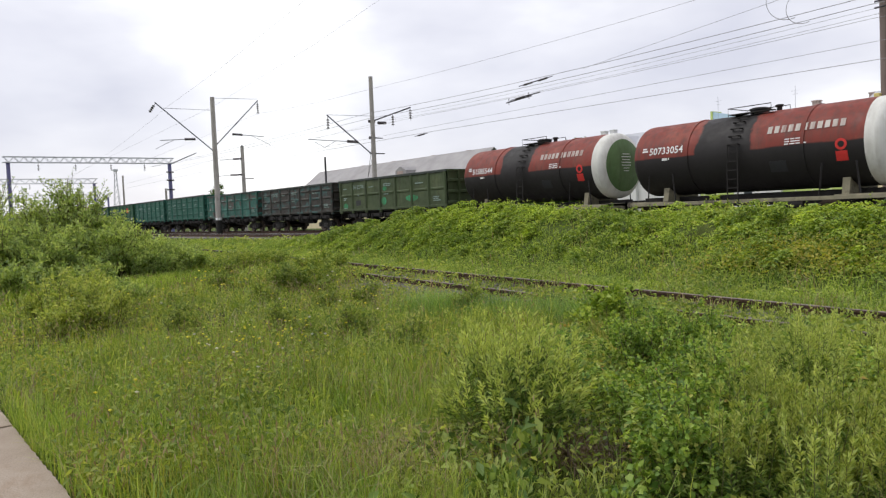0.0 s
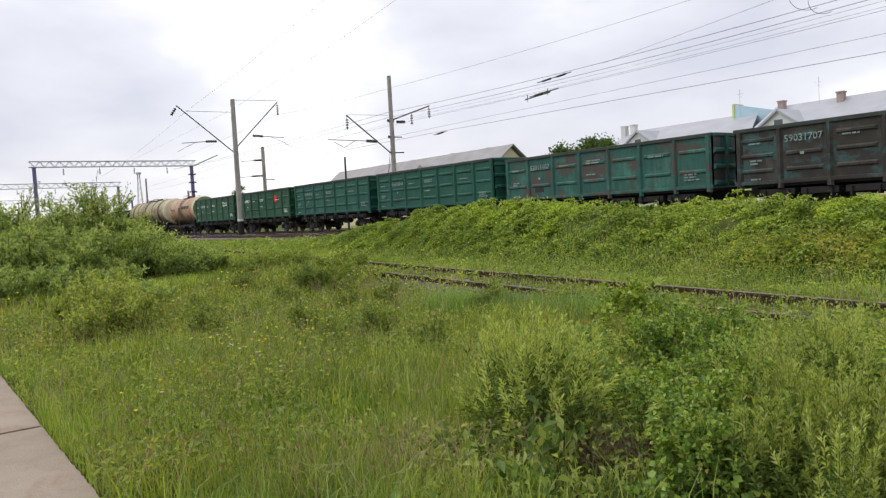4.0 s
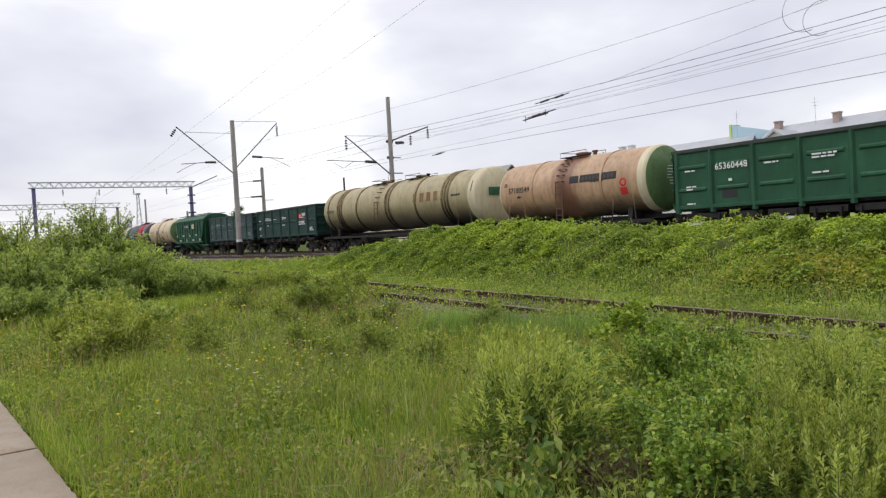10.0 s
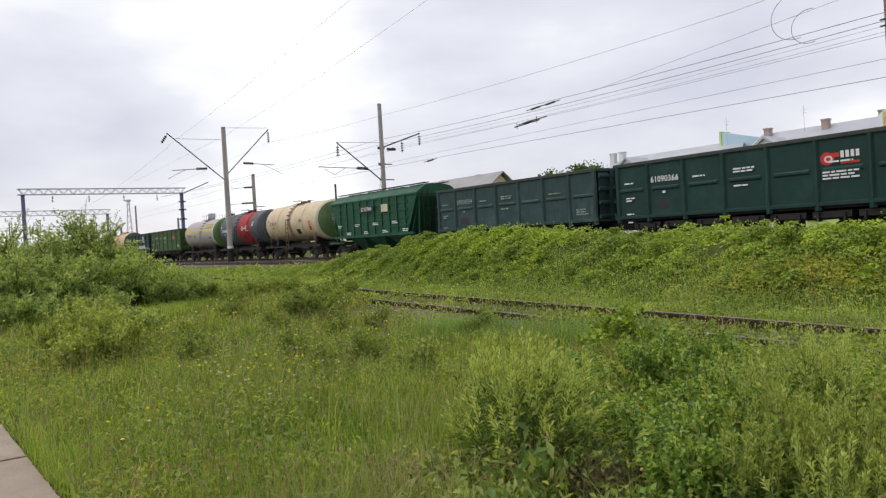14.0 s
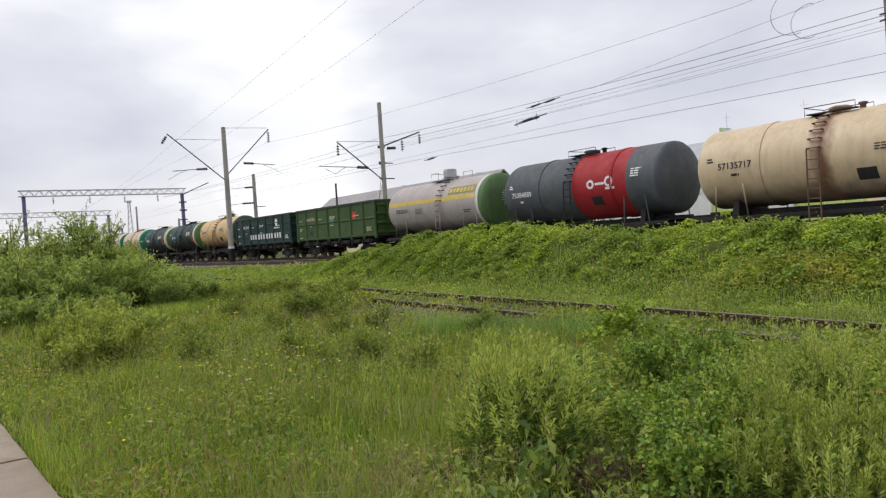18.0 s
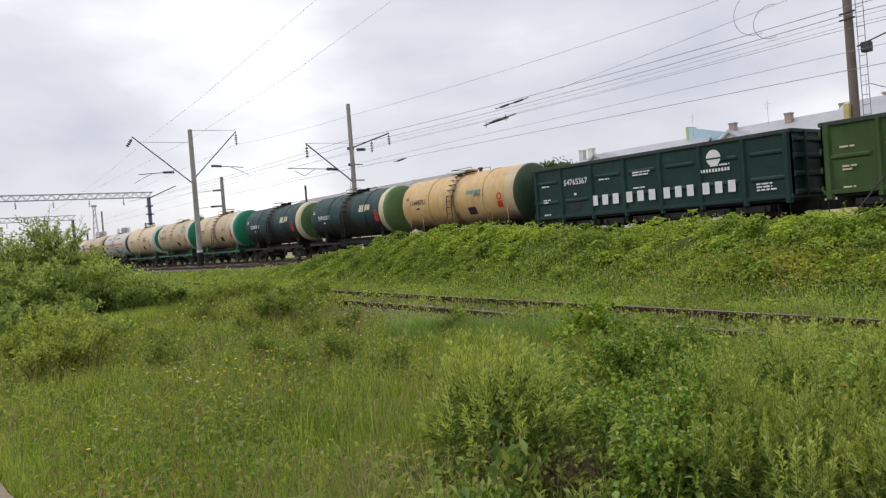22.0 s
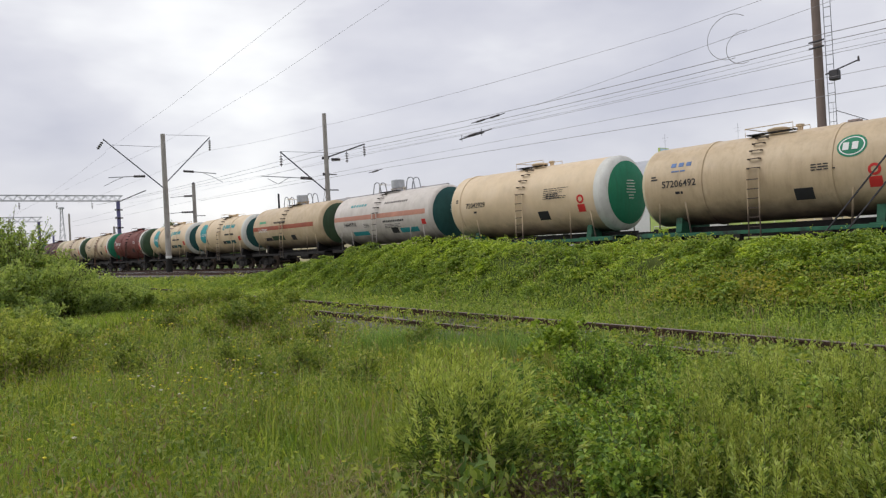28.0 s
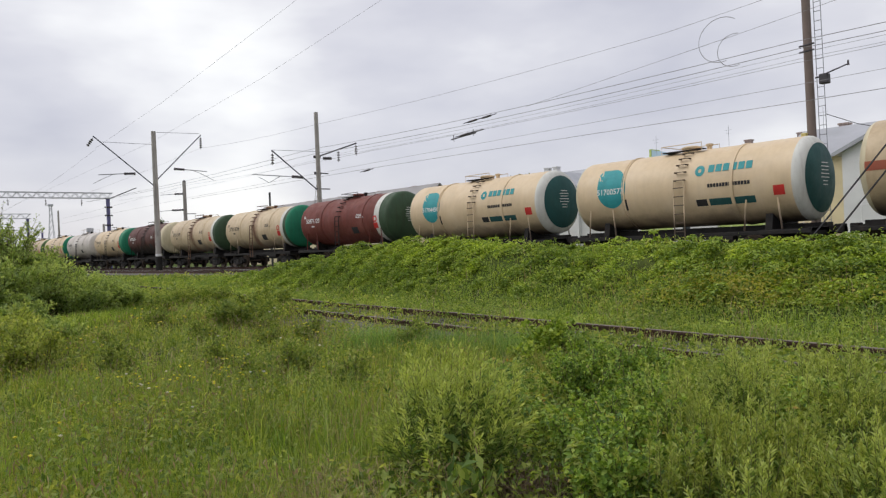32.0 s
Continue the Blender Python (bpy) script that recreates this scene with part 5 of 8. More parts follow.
def ladder(car, x, r, mat, low=0.75):
    """A ladder that follows the flank of the tank."""
    l = None
    pts = [(-(r + 0.14) * math.cos(a), TANK_Z + (r + 0.14) * math.sin(a)) for a in np.linspace(0.0, 1.25, 9)]
    lower = [(-(r + 0.16), low), (-(r + 0.14), TANK_Z - 0.2)]
    g = Geo()
    for dx in (-0.22, 0.22):
        g.tube([(x + dx, *p) for p in lower + pts[1:2]], 0.03, 5)
    l = part("ladder", g, mat, car)
    for z in np.arange(low + 0.1, TANK_Z, 0.34):
        part("rung", kept("tank_rung", lambda: Geo().box(-0.22, 0.22, -0.02, 0.02, -0.018, 0.018)), mat, l, (x, -(r + 0.15), float(z)))
    for a in np.linspace(0.18, 1.2, 6):
        part("rung", kept("tank_step", lambda: Geo().box(-0.22, 0.22, -0.06, 0.02, -0.014, 0.014).box(-0.22, -0.19, -0.06, 0.12, -0.04, 0.014).box(0.19, 0.22, -0.06, 0.12, -0.04, 0.014)), mat, l,
             pose(x, -(r + 0.1) * math.cos(a), TANK_Z + (r + 0.1) * math.sin(a)))
    return l


def tank(spec):
    """A tank wagon. half: half length of the cylinder; bands: (x0, x1, material) painted rings; caps: (front, back) materials."""
    global TANK_Z
    usual_z = TANK_Z
    TANK_Z = spec.get("axis", TANK_Z)
    half, r, mat = spec.get("half", 4.88), spec.get("r", TANK_R), spec["mat"]
    low = TANK_Z - r - 1.03
    car = tagged(new("tank_wagon"), spec["label"], "wagon", group="wagons of the freight train")
    bands = sorted(spec.get("bands", ()), key=lambda b: b[0])
    edges, x = [], -half
    for a, b, m in bands:
        if a > x + 0.01:
            edges.append((x, a, mat, "shell"))
        edges.append((a, b, m, "end_band" if abs(a + b) > 5 else "band"))
        x = b
    if x < half - 0.01:
        edges.append((x, half, mat, "shell"))
    seams = spec.get("seams", (-2.35, 2.45))
    for a, b, m, nm in edges:
        rb = tuple(c for c in seams if a + 0.1 < c < b - 0.1)
        part(nm, kept(("shell", a, b, r, rb, TANK_Z), lambda: tank_shell(a, b, r, rb), True), m, car)
    for c in spec.get("hoops_at", ()):
        part("reinforcing_hoop", kept(("hoop", r, TANK_Z), lambda: Geo().lathe_x([(-0.09, r - 0.02), (-0.085, r + 0.04), (-0.06, r + 0.055), (0.06, r + 0.055), (0.085, r + 0.04), (0.09, r - 0.02)], 44, 0, TANK_Z), True), spec.get("hoop_mat", mat), car, (c, 0, 0))
    fc, bc = spec["caps"]
    rim = spec.get("rim")
    for s, m in ((1, fc), (-1, bc)):
        cap = part("end_cap", kept(("cap", half, s, r, TANK_Z), lambda: tank_cap(s * half, s, r), True), rim if (rim and s > 0) else m, car)
        if rim and s > 0:
            part("cap_field", kept(("capf", half, s, r, TANK_Z, spec.get("inner", 0.86)), lambda: tank_cap(s * half, s, r, 0.44, spec.get("inner", 0.86)), True), m, car)
    if fc is not None and spec.get("print", True):
        g = Geo()
        rnd = random.Random(3)
        for i in range(7):
            w = rnd.uniform(0.25, 0.6)
            g.box(half + 0.40, half + 0.455, -w * 0.7, w * 0.7, TANK_Z + 0.5 - 0.13 * i, TANK_Z + 0.53 - 0.13 * i)
        part("cap_print", g, M_WHITE, car)
    kind = spec.get("kind", "oil")
    dome(car, spec.get("dome", 0.0), spec.get("dome_mat", mat), r, kind, spec.get("hoops", False), spec.get("ladder_mat"))
    ladder(car, spec.get("ladder", 0.0) - 0.2, r, spec.get("ladder_mat", M_UNDER), spec.get("ladder_low", 0.75))
    if spec.get("second_dome"):
        dome(car, spec["second_dome"], mat, r, kind)
    under = spec.get("under", M_UNDER)
    ends = half + 0.55
    part("centre_sill", kept(("tcs", ends), lambda: Geo().box(-ends, ends, -0.3, 0.3, 0.82, 1.3, 0.02)), M_UNDER, car)
    for s in (-1, 1):
        ea, eb = sorted((s * (ends - (1.9 if half < 6 else 4.6)), s * ends))
        part("end_platform", kept(("epl", ends, s), lambda: Geo().box(ea, eb, -1.5, 1.5, 1.02, 1.12).box(min(s * ends, s * (ends - 0.12)), max(s * ends, s * (ends - 0.12)), -1.5, 1.5, 0.86, 1.14, 0.02)), under, car)
        part("saddle", kept(("sad", half, s, r, TANK_Z), lambda: Geo().prism([(-1.1, 1.1), (-0.98, 1.36 + low), (-0.75, 1.22 + low), (-0.4, 1.06 + low), (0.4, 1.06 + low), (0.75, 1.22 + low), (0.98, 1.36 + low), (1.1, 1.1), (0.8, 0.98), (-0.8, 0.98)], "x", s * (half - 1.15) - 0.13, s * (half - 1.15) + 0.13)), under, car)
        for yy in (-1, 1):
            for xa, xb in ((0.5, 0.62), (1.9, 1.78)):
                part("clamp_strap", kept(("strap", half, s, yy, xa, r, TANK_Z), lambda: Geo().tube([(s * (half - xa), yy * 1.42, 1.1), (s * (half - xb), yy * (r * 0.9 + 0.06), TANK_Z - r * 0.43)], 0.035, 4)), spec.get("strap", mat), car)
        coupler(car, s * (ends + 0.52), s)
        for o in ((half - 0.95,) if half < 6 else (half - 0.35, half - 3.55)):
            bogie(car, s * o)
        part("platform_step", kept(("tst", ends, s), lambda: Geo().tube([(s * (ends - 0.1), -1.5, 1.05), (s * (ends - 0.1), -1.5, 0.6), (s * (ends - 0.55), -1.5, 0.6), (s * (ends - 0.55), -1.5, 1.05)], 0.022, 5)), M_UNDER, car)
    if spec.get("side_sill", True):
        for yy in (-1, 1):
            part("side_sill", kept(("ss", ends, yy), lambda: Geo().box(-ends, ends, yy * 1.5 - 0.05, yy * 1.5 + 0.05, 0.94, 1.08, 0.012)), under, car)
    part("brake_rod", kept(("brod", half), lambda: Geo().tube([(-half + 2.2, -0.35, 0.72), (half - 2.2, -0.35, 0.72)], 0.035, 5)), M_UNDER, car)
    part("drain_valve", kept("drain", lambda: Geo().lathe_z([(0.75, 0.16), (1.0, 0.2), (1.12, 0.12)], 12)), M_UNDER, car)
    part("air_tank", kept("tair", lambda: Geo().tube([(1.0, -0.7, 0.8), (2.1, -0.7, 0.8)], 0.2, 12)), M_UNDER, car)
    part("brake_cylinder", kept("tbrake", lambda: Geo().tube([(-2.2, -0.65, 0.82), (-1.3, -0.65, 0.82)], 0.16, 10)), M_UNDER, car)
    for f in spec.get("marks", ()):
        f(car)
    TANK_Z = usual_z
    return car


def hopper(spec):
    """A grain hopper wagon with sloping ends and a ribbed side."""
    mat = spec["mat"]
    car = tagged(new("hopper_wagon"), spec["label"], "wagon", group="wagons of the freight train")
    L, w, top, bot = 11.8, 1.56, 4.3, 1.5
    for s in (-1, 1):
        y0, y1 = sorted((s * w, s * (w - 0.05)))
        side = part("side_wall", Geo().prism([(-L / 2 + 1.35, bot), (L / 2 - 1.35, bot), (L / 2 - 0.15, 3.75), (L / 2 - 0.1, top - 0.35), (-L / 2 + 0.1, top - 0.35), (-L / 2 + 0.15, 3.75)], "y", y0, y1), mat, car)
        for i in range(10):
            x = -L / 2 + 1.5 + (L - 3.0) * i / 9
            part("post", kept(("hpost", s), lambda: Geo().box(-0.06, 0.06, min(s * w, s * (w + 0.08)), max(s * w, s * (w + 0.08)), bot, top - 0.35)), mat, side, (x, 0, 0))
        for z in (2.0, 2.5, 3.0, 3.5):
            part("side_rib", kept(("hrib", s), lambda: Geo().box(-L / 2 + 1.2, L / 2 - 1.2, min(s * w, s * (w + 0.05)), max(s * w, s * (w + 0.05)), -0.05, 0.05)), mat, side, (0, 0, z))
        part("bottom_chord", kept(("hbc", s), lambda: Geo().box(-L / 2 + 0.6, L / 2 - 0.6, min(s * (w - 0.1), s * (w + 0.09)), max(s * (w - 0.1), s * (w + 0.09)), bot - 0.12, bot + 0.05)), mat, side)
        xa = s * (L / 2 - 0.12)
        part("end_wall", Geo().add([(xa, -w, 3.75), (xa, w, 3.75), (s * (L / 2 - 2.2), w, 1.2), (s * (L / 2 - 2.2), -w, 1.2), (xa - s * 0.05, -w, 3.75), (xa - s * 0.05, w, 3.75), (s * (L / 2 - 2.28), w, 1.2), (s * (L / 2 - 2.28), -w, 1.2), (xa, -w, top - 0.3), (xa, w, top - 0.3)], [(0, 1, 2, 3), (4, 7, 6, 5), (0, 8, 9, 1), (0, 3, 7, 4), (1, 5, 6, 2)]), mat, car)
        for yy in (-1.35, 0.0, 1.35):
            part("end_stay", Geo().tube([(s * (L / 2 - 0.15), yy, 3.7), (s * (L / 2 - 0.35), yy, 1.1)], 0.06, 5).tube([(s * (L / 2 - 1.3), yy, 1.1), (s * (L / 2 - 0.3), yy, 3.4)], 0.05, 5), mat if yy else M_UNDER, car)
        part("end_platform", Geo().box(min(s * (L / 2 - 1.6), s * (L / 2 + 0.8)), max(s * (L / 2 - 1.6), s * (L / 2 + 0.8)), -1.45, 1.45, 0.98, 1.12, 0.02), mat, car)
        lad = part("ladder", Geo().tube([(s * (L / 2 + 0.05), -1.2, 1.1), (s * (L / 2 + 0.05), -1.2, 4.2)], 0.025, 4).tube([(s * (L / 2 + 0.05), -0.8, 1.1), (s * (L / 2 + 0.05), -0.8, 4.2)], 0.025, 4), M_UNDER, car)
        for i in range(9):
            part("rung", kept(("hrung", s), lambda: Geo().box(s * (L / 2 + 0.05) - 0.015, s * (L / 2 + 0.05) + 0.015, -1.2, -0.8, -0.012, 0.012)), M_UNDER, lad, (0, 0, 1.3 + 0.3 * i))
        coupler(car, s * (L / 2 + 1.4), s)
        bogie(car, s * 4.9)
    part("roof", Geo().prism([(-w - 0.06, top - 0.4), (-w - 0.06, top - 0.3), (-1.0, top + 0.12), (-0.5, top + 0.22), (0.5, top + 0.22), (1.0, top + 0.12), (w + 0.06, top - 0.3), (w + 0.06, top - 0.4)], "x", -L / 2 + 0.02, L / 2 - 0.02), mat, car)
    for i in range(4):
        part("roof_hatch", kept("roof_hatch", lambda: Geo().box(-1.0, 1.0, -0.35, 0.35, top + 0.2, top + 0.32, 0.03)), mat, car, (-4.2 + 2.8 * i, 0, 0))
    part("roof_walkway", Geo().box(-L / 2, L / 2, -0.95, -0.6, top + 0.3, top + 0.34).box(-L / 2, L / 2, 0.6, 0.95, top + 0.3, top + 0.34), M_UNDER, car)
    for i in range(3):
        part("discharge_hopper", kept("discharge", lambda: Geo().add([(-1.3, -1.4, 1.5), (1.3, -1.4, 1.5), (1.3, 1.4, 1.5), (-1.3, 1.4, 1.5), (-0.4, -0.5, 0.55), (0.4, -0.5, 0.55), (0.4, 0.5, 0.55), (-0.4, 0.5, 0.55)], [(0, 1, 5, 4), (1, 2, 6, 5), (2, 3, 7, 6), (3, 0, 4, 7), (4, 5, 6, 7), (0, 3, 2, 1)])), mat, car, (-2.7 + 2.7 * i, 0, 0))
    part("centre_sill", Geo().box(-L / 2 - 0.75, L / 2 + 0.75, -0.22, 0.22, 0.85, 1.15), M_UNDER, car)
    for f in spec.get("marks", ()):
        f(car)
    return car
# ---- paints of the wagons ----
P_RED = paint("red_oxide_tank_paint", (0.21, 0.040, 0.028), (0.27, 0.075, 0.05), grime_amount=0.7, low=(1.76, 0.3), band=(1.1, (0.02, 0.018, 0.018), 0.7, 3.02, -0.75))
P_OLIVE = paint("olive_green_wagon_paint", (0.060, 0.085, 0.038), (0.10, 0.125, 0.06), (0.035, 0.032, 0.022), 0.5, worn=(1.1, 0.66, (0.04, 0.17, 0.085)))
P_BROWN = paint("sooty_brown_wagon_paint", (0.044, 0.039, 0.033), (0.11, 0.095, 0.078), (0.02, 0.018, 0.016), 0.5, rust=0.08, worn=(0.75, 0.52, (0.045, 0.095, 0.09)))
P_WORN = paint("worn_teal_wagon_paint", (0.03, 0.125, 0.10), (0.075, 0.22, 0.17), (0.04, 0.033, 0.03), 0.6, rust=0.12, worn=(0.8, 0.52, (0.085, 0.07, 0.062)))
P_TEALG = paint("teal_green_wagon_paint", (0.019, 0.098, 0.070), (0.033, 0.135, 0.098), (0.02, 0.04, 0.03), 0.3)
P_GREEN = paint("green_wagon_paint", (0.020, 0.085, 0.043), (0.033, 0.12, 0.063), (0.02, 0.035, 0.02), 0.3)
P_DARKG = paint("dark_green_wagon_paint", (0.011, 0.043, 0.034), (0.021, 0.061, 0.051), (0.018, 0.022, 0.02), 0.3)
P_SLATE = paint("slate_green_wagon_paint", (0.030, 0.065, 0.062), (0.06, 0.105, 0.10), (0.025, 0.025, 0.024), 0.5)
P_MOSS = paint("moss_green_wagon_paint", (0.047, 0.089, 0.025), (0.064, 0.115, 0.038), (0.03, 0.04, 0.018), 0.35)
P_EURO = paint("deep_green_wagon_paint", (0.012, 0.041, 0.035), (0.020, 0.060, 0.051), (0.02, 0.024, 0.022), 0.3)
P_HOPPER = paint("hopper_green_paint", (0.014, 0.080, 0.040), (0.024, 0.112, 0.060), (0.02, 0.04, 0.025), 0.25)
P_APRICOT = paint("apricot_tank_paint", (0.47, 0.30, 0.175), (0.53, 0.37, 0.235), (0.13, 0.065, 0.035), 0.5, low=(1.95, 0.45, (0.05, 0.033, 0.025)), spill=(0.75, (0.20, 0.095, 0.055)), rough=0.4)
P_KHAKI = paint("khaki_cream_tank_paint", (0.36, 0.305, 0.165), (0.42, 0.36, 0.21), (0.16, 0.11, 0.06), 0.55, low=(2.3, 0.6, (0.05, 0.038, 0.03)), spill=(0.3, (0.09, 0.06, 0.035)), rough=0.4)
# In the next six, low colours in belly grime and the barrel's underside shade.
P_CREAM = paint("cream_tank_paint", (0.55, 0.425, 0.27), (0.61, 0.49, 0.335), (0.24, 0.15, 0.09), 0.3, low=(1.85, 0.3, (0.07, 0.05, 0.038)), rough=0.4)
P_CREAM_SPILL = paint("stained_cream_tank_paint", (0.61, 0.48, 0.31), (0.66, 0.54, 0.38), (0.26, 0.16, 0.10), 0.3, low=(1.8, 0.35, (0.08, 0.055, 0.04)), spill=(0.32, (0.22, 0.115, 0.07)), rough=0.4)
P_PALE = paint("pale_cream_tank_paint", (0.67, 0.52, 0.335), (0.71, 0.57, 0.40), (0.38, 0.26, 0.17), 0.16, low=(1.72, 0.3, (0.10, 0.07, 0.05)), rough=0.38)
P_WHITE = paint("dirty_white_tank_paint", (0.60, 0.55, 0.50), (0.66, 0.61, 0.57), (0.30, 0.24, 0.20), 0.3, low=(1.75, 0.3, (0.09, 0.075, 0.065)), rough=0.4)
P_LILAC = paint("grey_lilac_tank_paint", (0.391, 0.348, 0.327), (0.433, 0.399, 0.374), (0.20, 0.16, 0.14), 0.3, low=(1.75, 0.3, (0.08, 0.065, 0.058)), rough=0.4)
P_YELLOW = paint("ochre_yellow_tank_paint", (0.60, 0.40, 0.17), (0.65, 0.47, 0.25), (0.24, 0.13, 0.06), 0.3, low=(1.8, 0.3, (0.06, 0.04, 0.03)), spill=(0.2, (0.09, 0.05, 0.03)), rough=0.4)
P_GREYT = paint("dark_grey_tank_paint", (0.085, 0.094, 0.105), (0.12, 0.128, 0.14), (0.03, 0.03, 0.03), 0.25)
P_REDSEC = paint("signal_red_section_paint", (0.34, 0.02, 0.026), (0.38, 0.035, 0.04), (0.10, 0.02, 0.02), 0.2)
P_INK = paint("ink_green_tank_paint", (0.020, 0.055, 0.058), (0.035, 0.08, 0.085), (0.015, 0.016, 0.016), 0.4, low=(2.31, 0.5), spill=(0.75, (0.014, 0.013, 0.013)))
P_MAROON = paint("maroon_tank_paint", (0.17, 0.045, 0.035), (0.22, 0.075, 0.06), (0.06, 0.03, 0.025), 0.4)
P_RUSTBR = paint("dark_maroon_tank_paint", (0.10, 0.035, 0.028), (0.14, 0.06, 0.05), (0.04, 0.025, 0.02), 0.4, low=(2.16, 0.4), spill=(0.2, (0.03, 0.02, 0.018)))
P_STRIPE_Y = paint("yellow_stripe_paint", (0.60, 0.45, 0.10), None, (0.25, 0.18, 0.10), 0.3)
P_MINT = paint("green_spray_paint", (0.04, 0.25, 0.11), (0.06, 0.34, 0.17), (0.06, 0.085, 0.038), 1.0, rough=0.6)
P_WORNWHITE = paint("worn_white_lettering", (0.50, 0.46, 0.42), None, (0.18, 0.06, 0.045), 0.9)
P_FADED = paint("faded_marking_paint", (0.26, 0.34, 0.31), None, (0.08, 0.12, 0.10), 0.8)
P_FIELD = paint("olive_yellow_field_paint", (0.27, 0.27, 0.13), None, (0.15, 0.14, 0.08), 0.3)
P_BLUE = paint("blue_marking_paint", (0.10, 0.17, 0.34), None, (0.2, 0.2, 0.2), 0.2)
P_STRIPE_R = paint("red_brown_stripe_paint", (0.36, 0.10, 0.06), None, (0.20, 0.10, 0.07), 0.3)
P_HOOP = paint("rusty_khaki_hoop_paint", (0.24, 0.19, 0.09), (0.28, 0.22, 0.12), (0.09, 0.045, 0.025), 0.9, rust=0.2, low=(2.6, 0.5, (0.02, 0.017, 0.015)))
P_LETTER = paint("worn_brown_lettering", (0.20, 0.09, 0.035), (0.27, 0.15, 0.07), (0.26, 0.22, 0.12), 0.6)
P_STRIPE_S = paint("salmon_stripe_paint", (0.52, 0.25, 0.18), None, (0.30, 0.2, 0.15), 0.3)
P_CAPG = paint("green_cap_paint", (0.105, 0.185, 0.07), (0.15, 0.23, 0.10), (0.05, 0.05, 0.03), 0.4)
P_CAPB = paint("bright_green_cap_paint", (0.02, 0.21, 0.115), (0.03, 0.25, 0.14), (0.03, 0.06, 0.04), 0.25)
P_CAPT = paint("dark_teal_cap_paint", (0.02, 0.085, 0.085), (0.03, 0.11, 0.11), (0.02, 0.03, 0.03), 0.25)
P_CAPD = paint("deep_green_cap_paint", (0.045, 0.085, 0.045), (0.07, 0.11, 0.06), (0.04, 0.035, 0.025), 0.4)
P_RING = paint("white_ring_paint", (0.66, 0.66, 0.62), (0.70, 0.70, 0.67), (0.28, 0.24, 0.19), 0.3)
P_RINGC = paint("cream_ring_paint", (0.62, 0.55, 0.38), (0.66, 0.60, 0.45), (0.28, 0.2, 0.12), 0.3)


def usual(num, mat=M_WHITE, L=12.9, bays=7):
    """The usual print of an open wagon: emblem, number, small lines."""
    w = L / bays
    x0 = -L / 2

    def draw(car):
        bars(car, x0 + w * 0.5, 2.95, 0.6, 1, mat)
        bars(car, x0 + w * 0.5, 2.3, 0.5, 2, mat)
        bars(car, x0 + w * 0.5, 1.6, 0.5, 1, mat)
        number(car, num, x0 + w * 1.5, 3.0, 0.36, mat, lift=0.062)
        bars(car, x0 + w * 1.5, 2.45, 0.25, 1, mat, h=0.1)
        patch(car, x0 + w * 1.25, x0 + w * 1.6, 1.75, 2.1, M_BLACK, name="chalk_board")
        for b, z, n in ((2, 2.95, 1), (3, 3.05, 2), (3, 2.4, 1), (5, 2.9, 1), (6, 2.0, 3)):
            bars(car, x0 + w * (b + 0.5), z, 0.9, n, mat)
    return draw


def tank_print(num, r, mat=M_BLACK, z=2.75, x=-3.35, size=0.42, red=True, plate=True):
    def draw(car):
        number(car, num, x, z, size, mat, r)
        bars(car, x, z - 0.35, 0.35, 1, mat, r, h=0.1)
        bars(car, -4.4, 3.1, 0.3, 2, mat, r)
        bars(car, 2.3, 2.9, 1.0, 3, mat, r, 0.04, 0.05)
        if plate:
            patch(car, 1.15, 1.8, 1.75, 2.15, M_BLACK, r, "chalk_board")
        if red:
            patch(car, 3.6, 4.0, 1.98, 2.32, M_RED, r, "hazard_placard")
            disc(car, 3.8, 2.55, 0.4, 0.4, M_RED, r, "hazard_diamond", 0.55)
    return draw


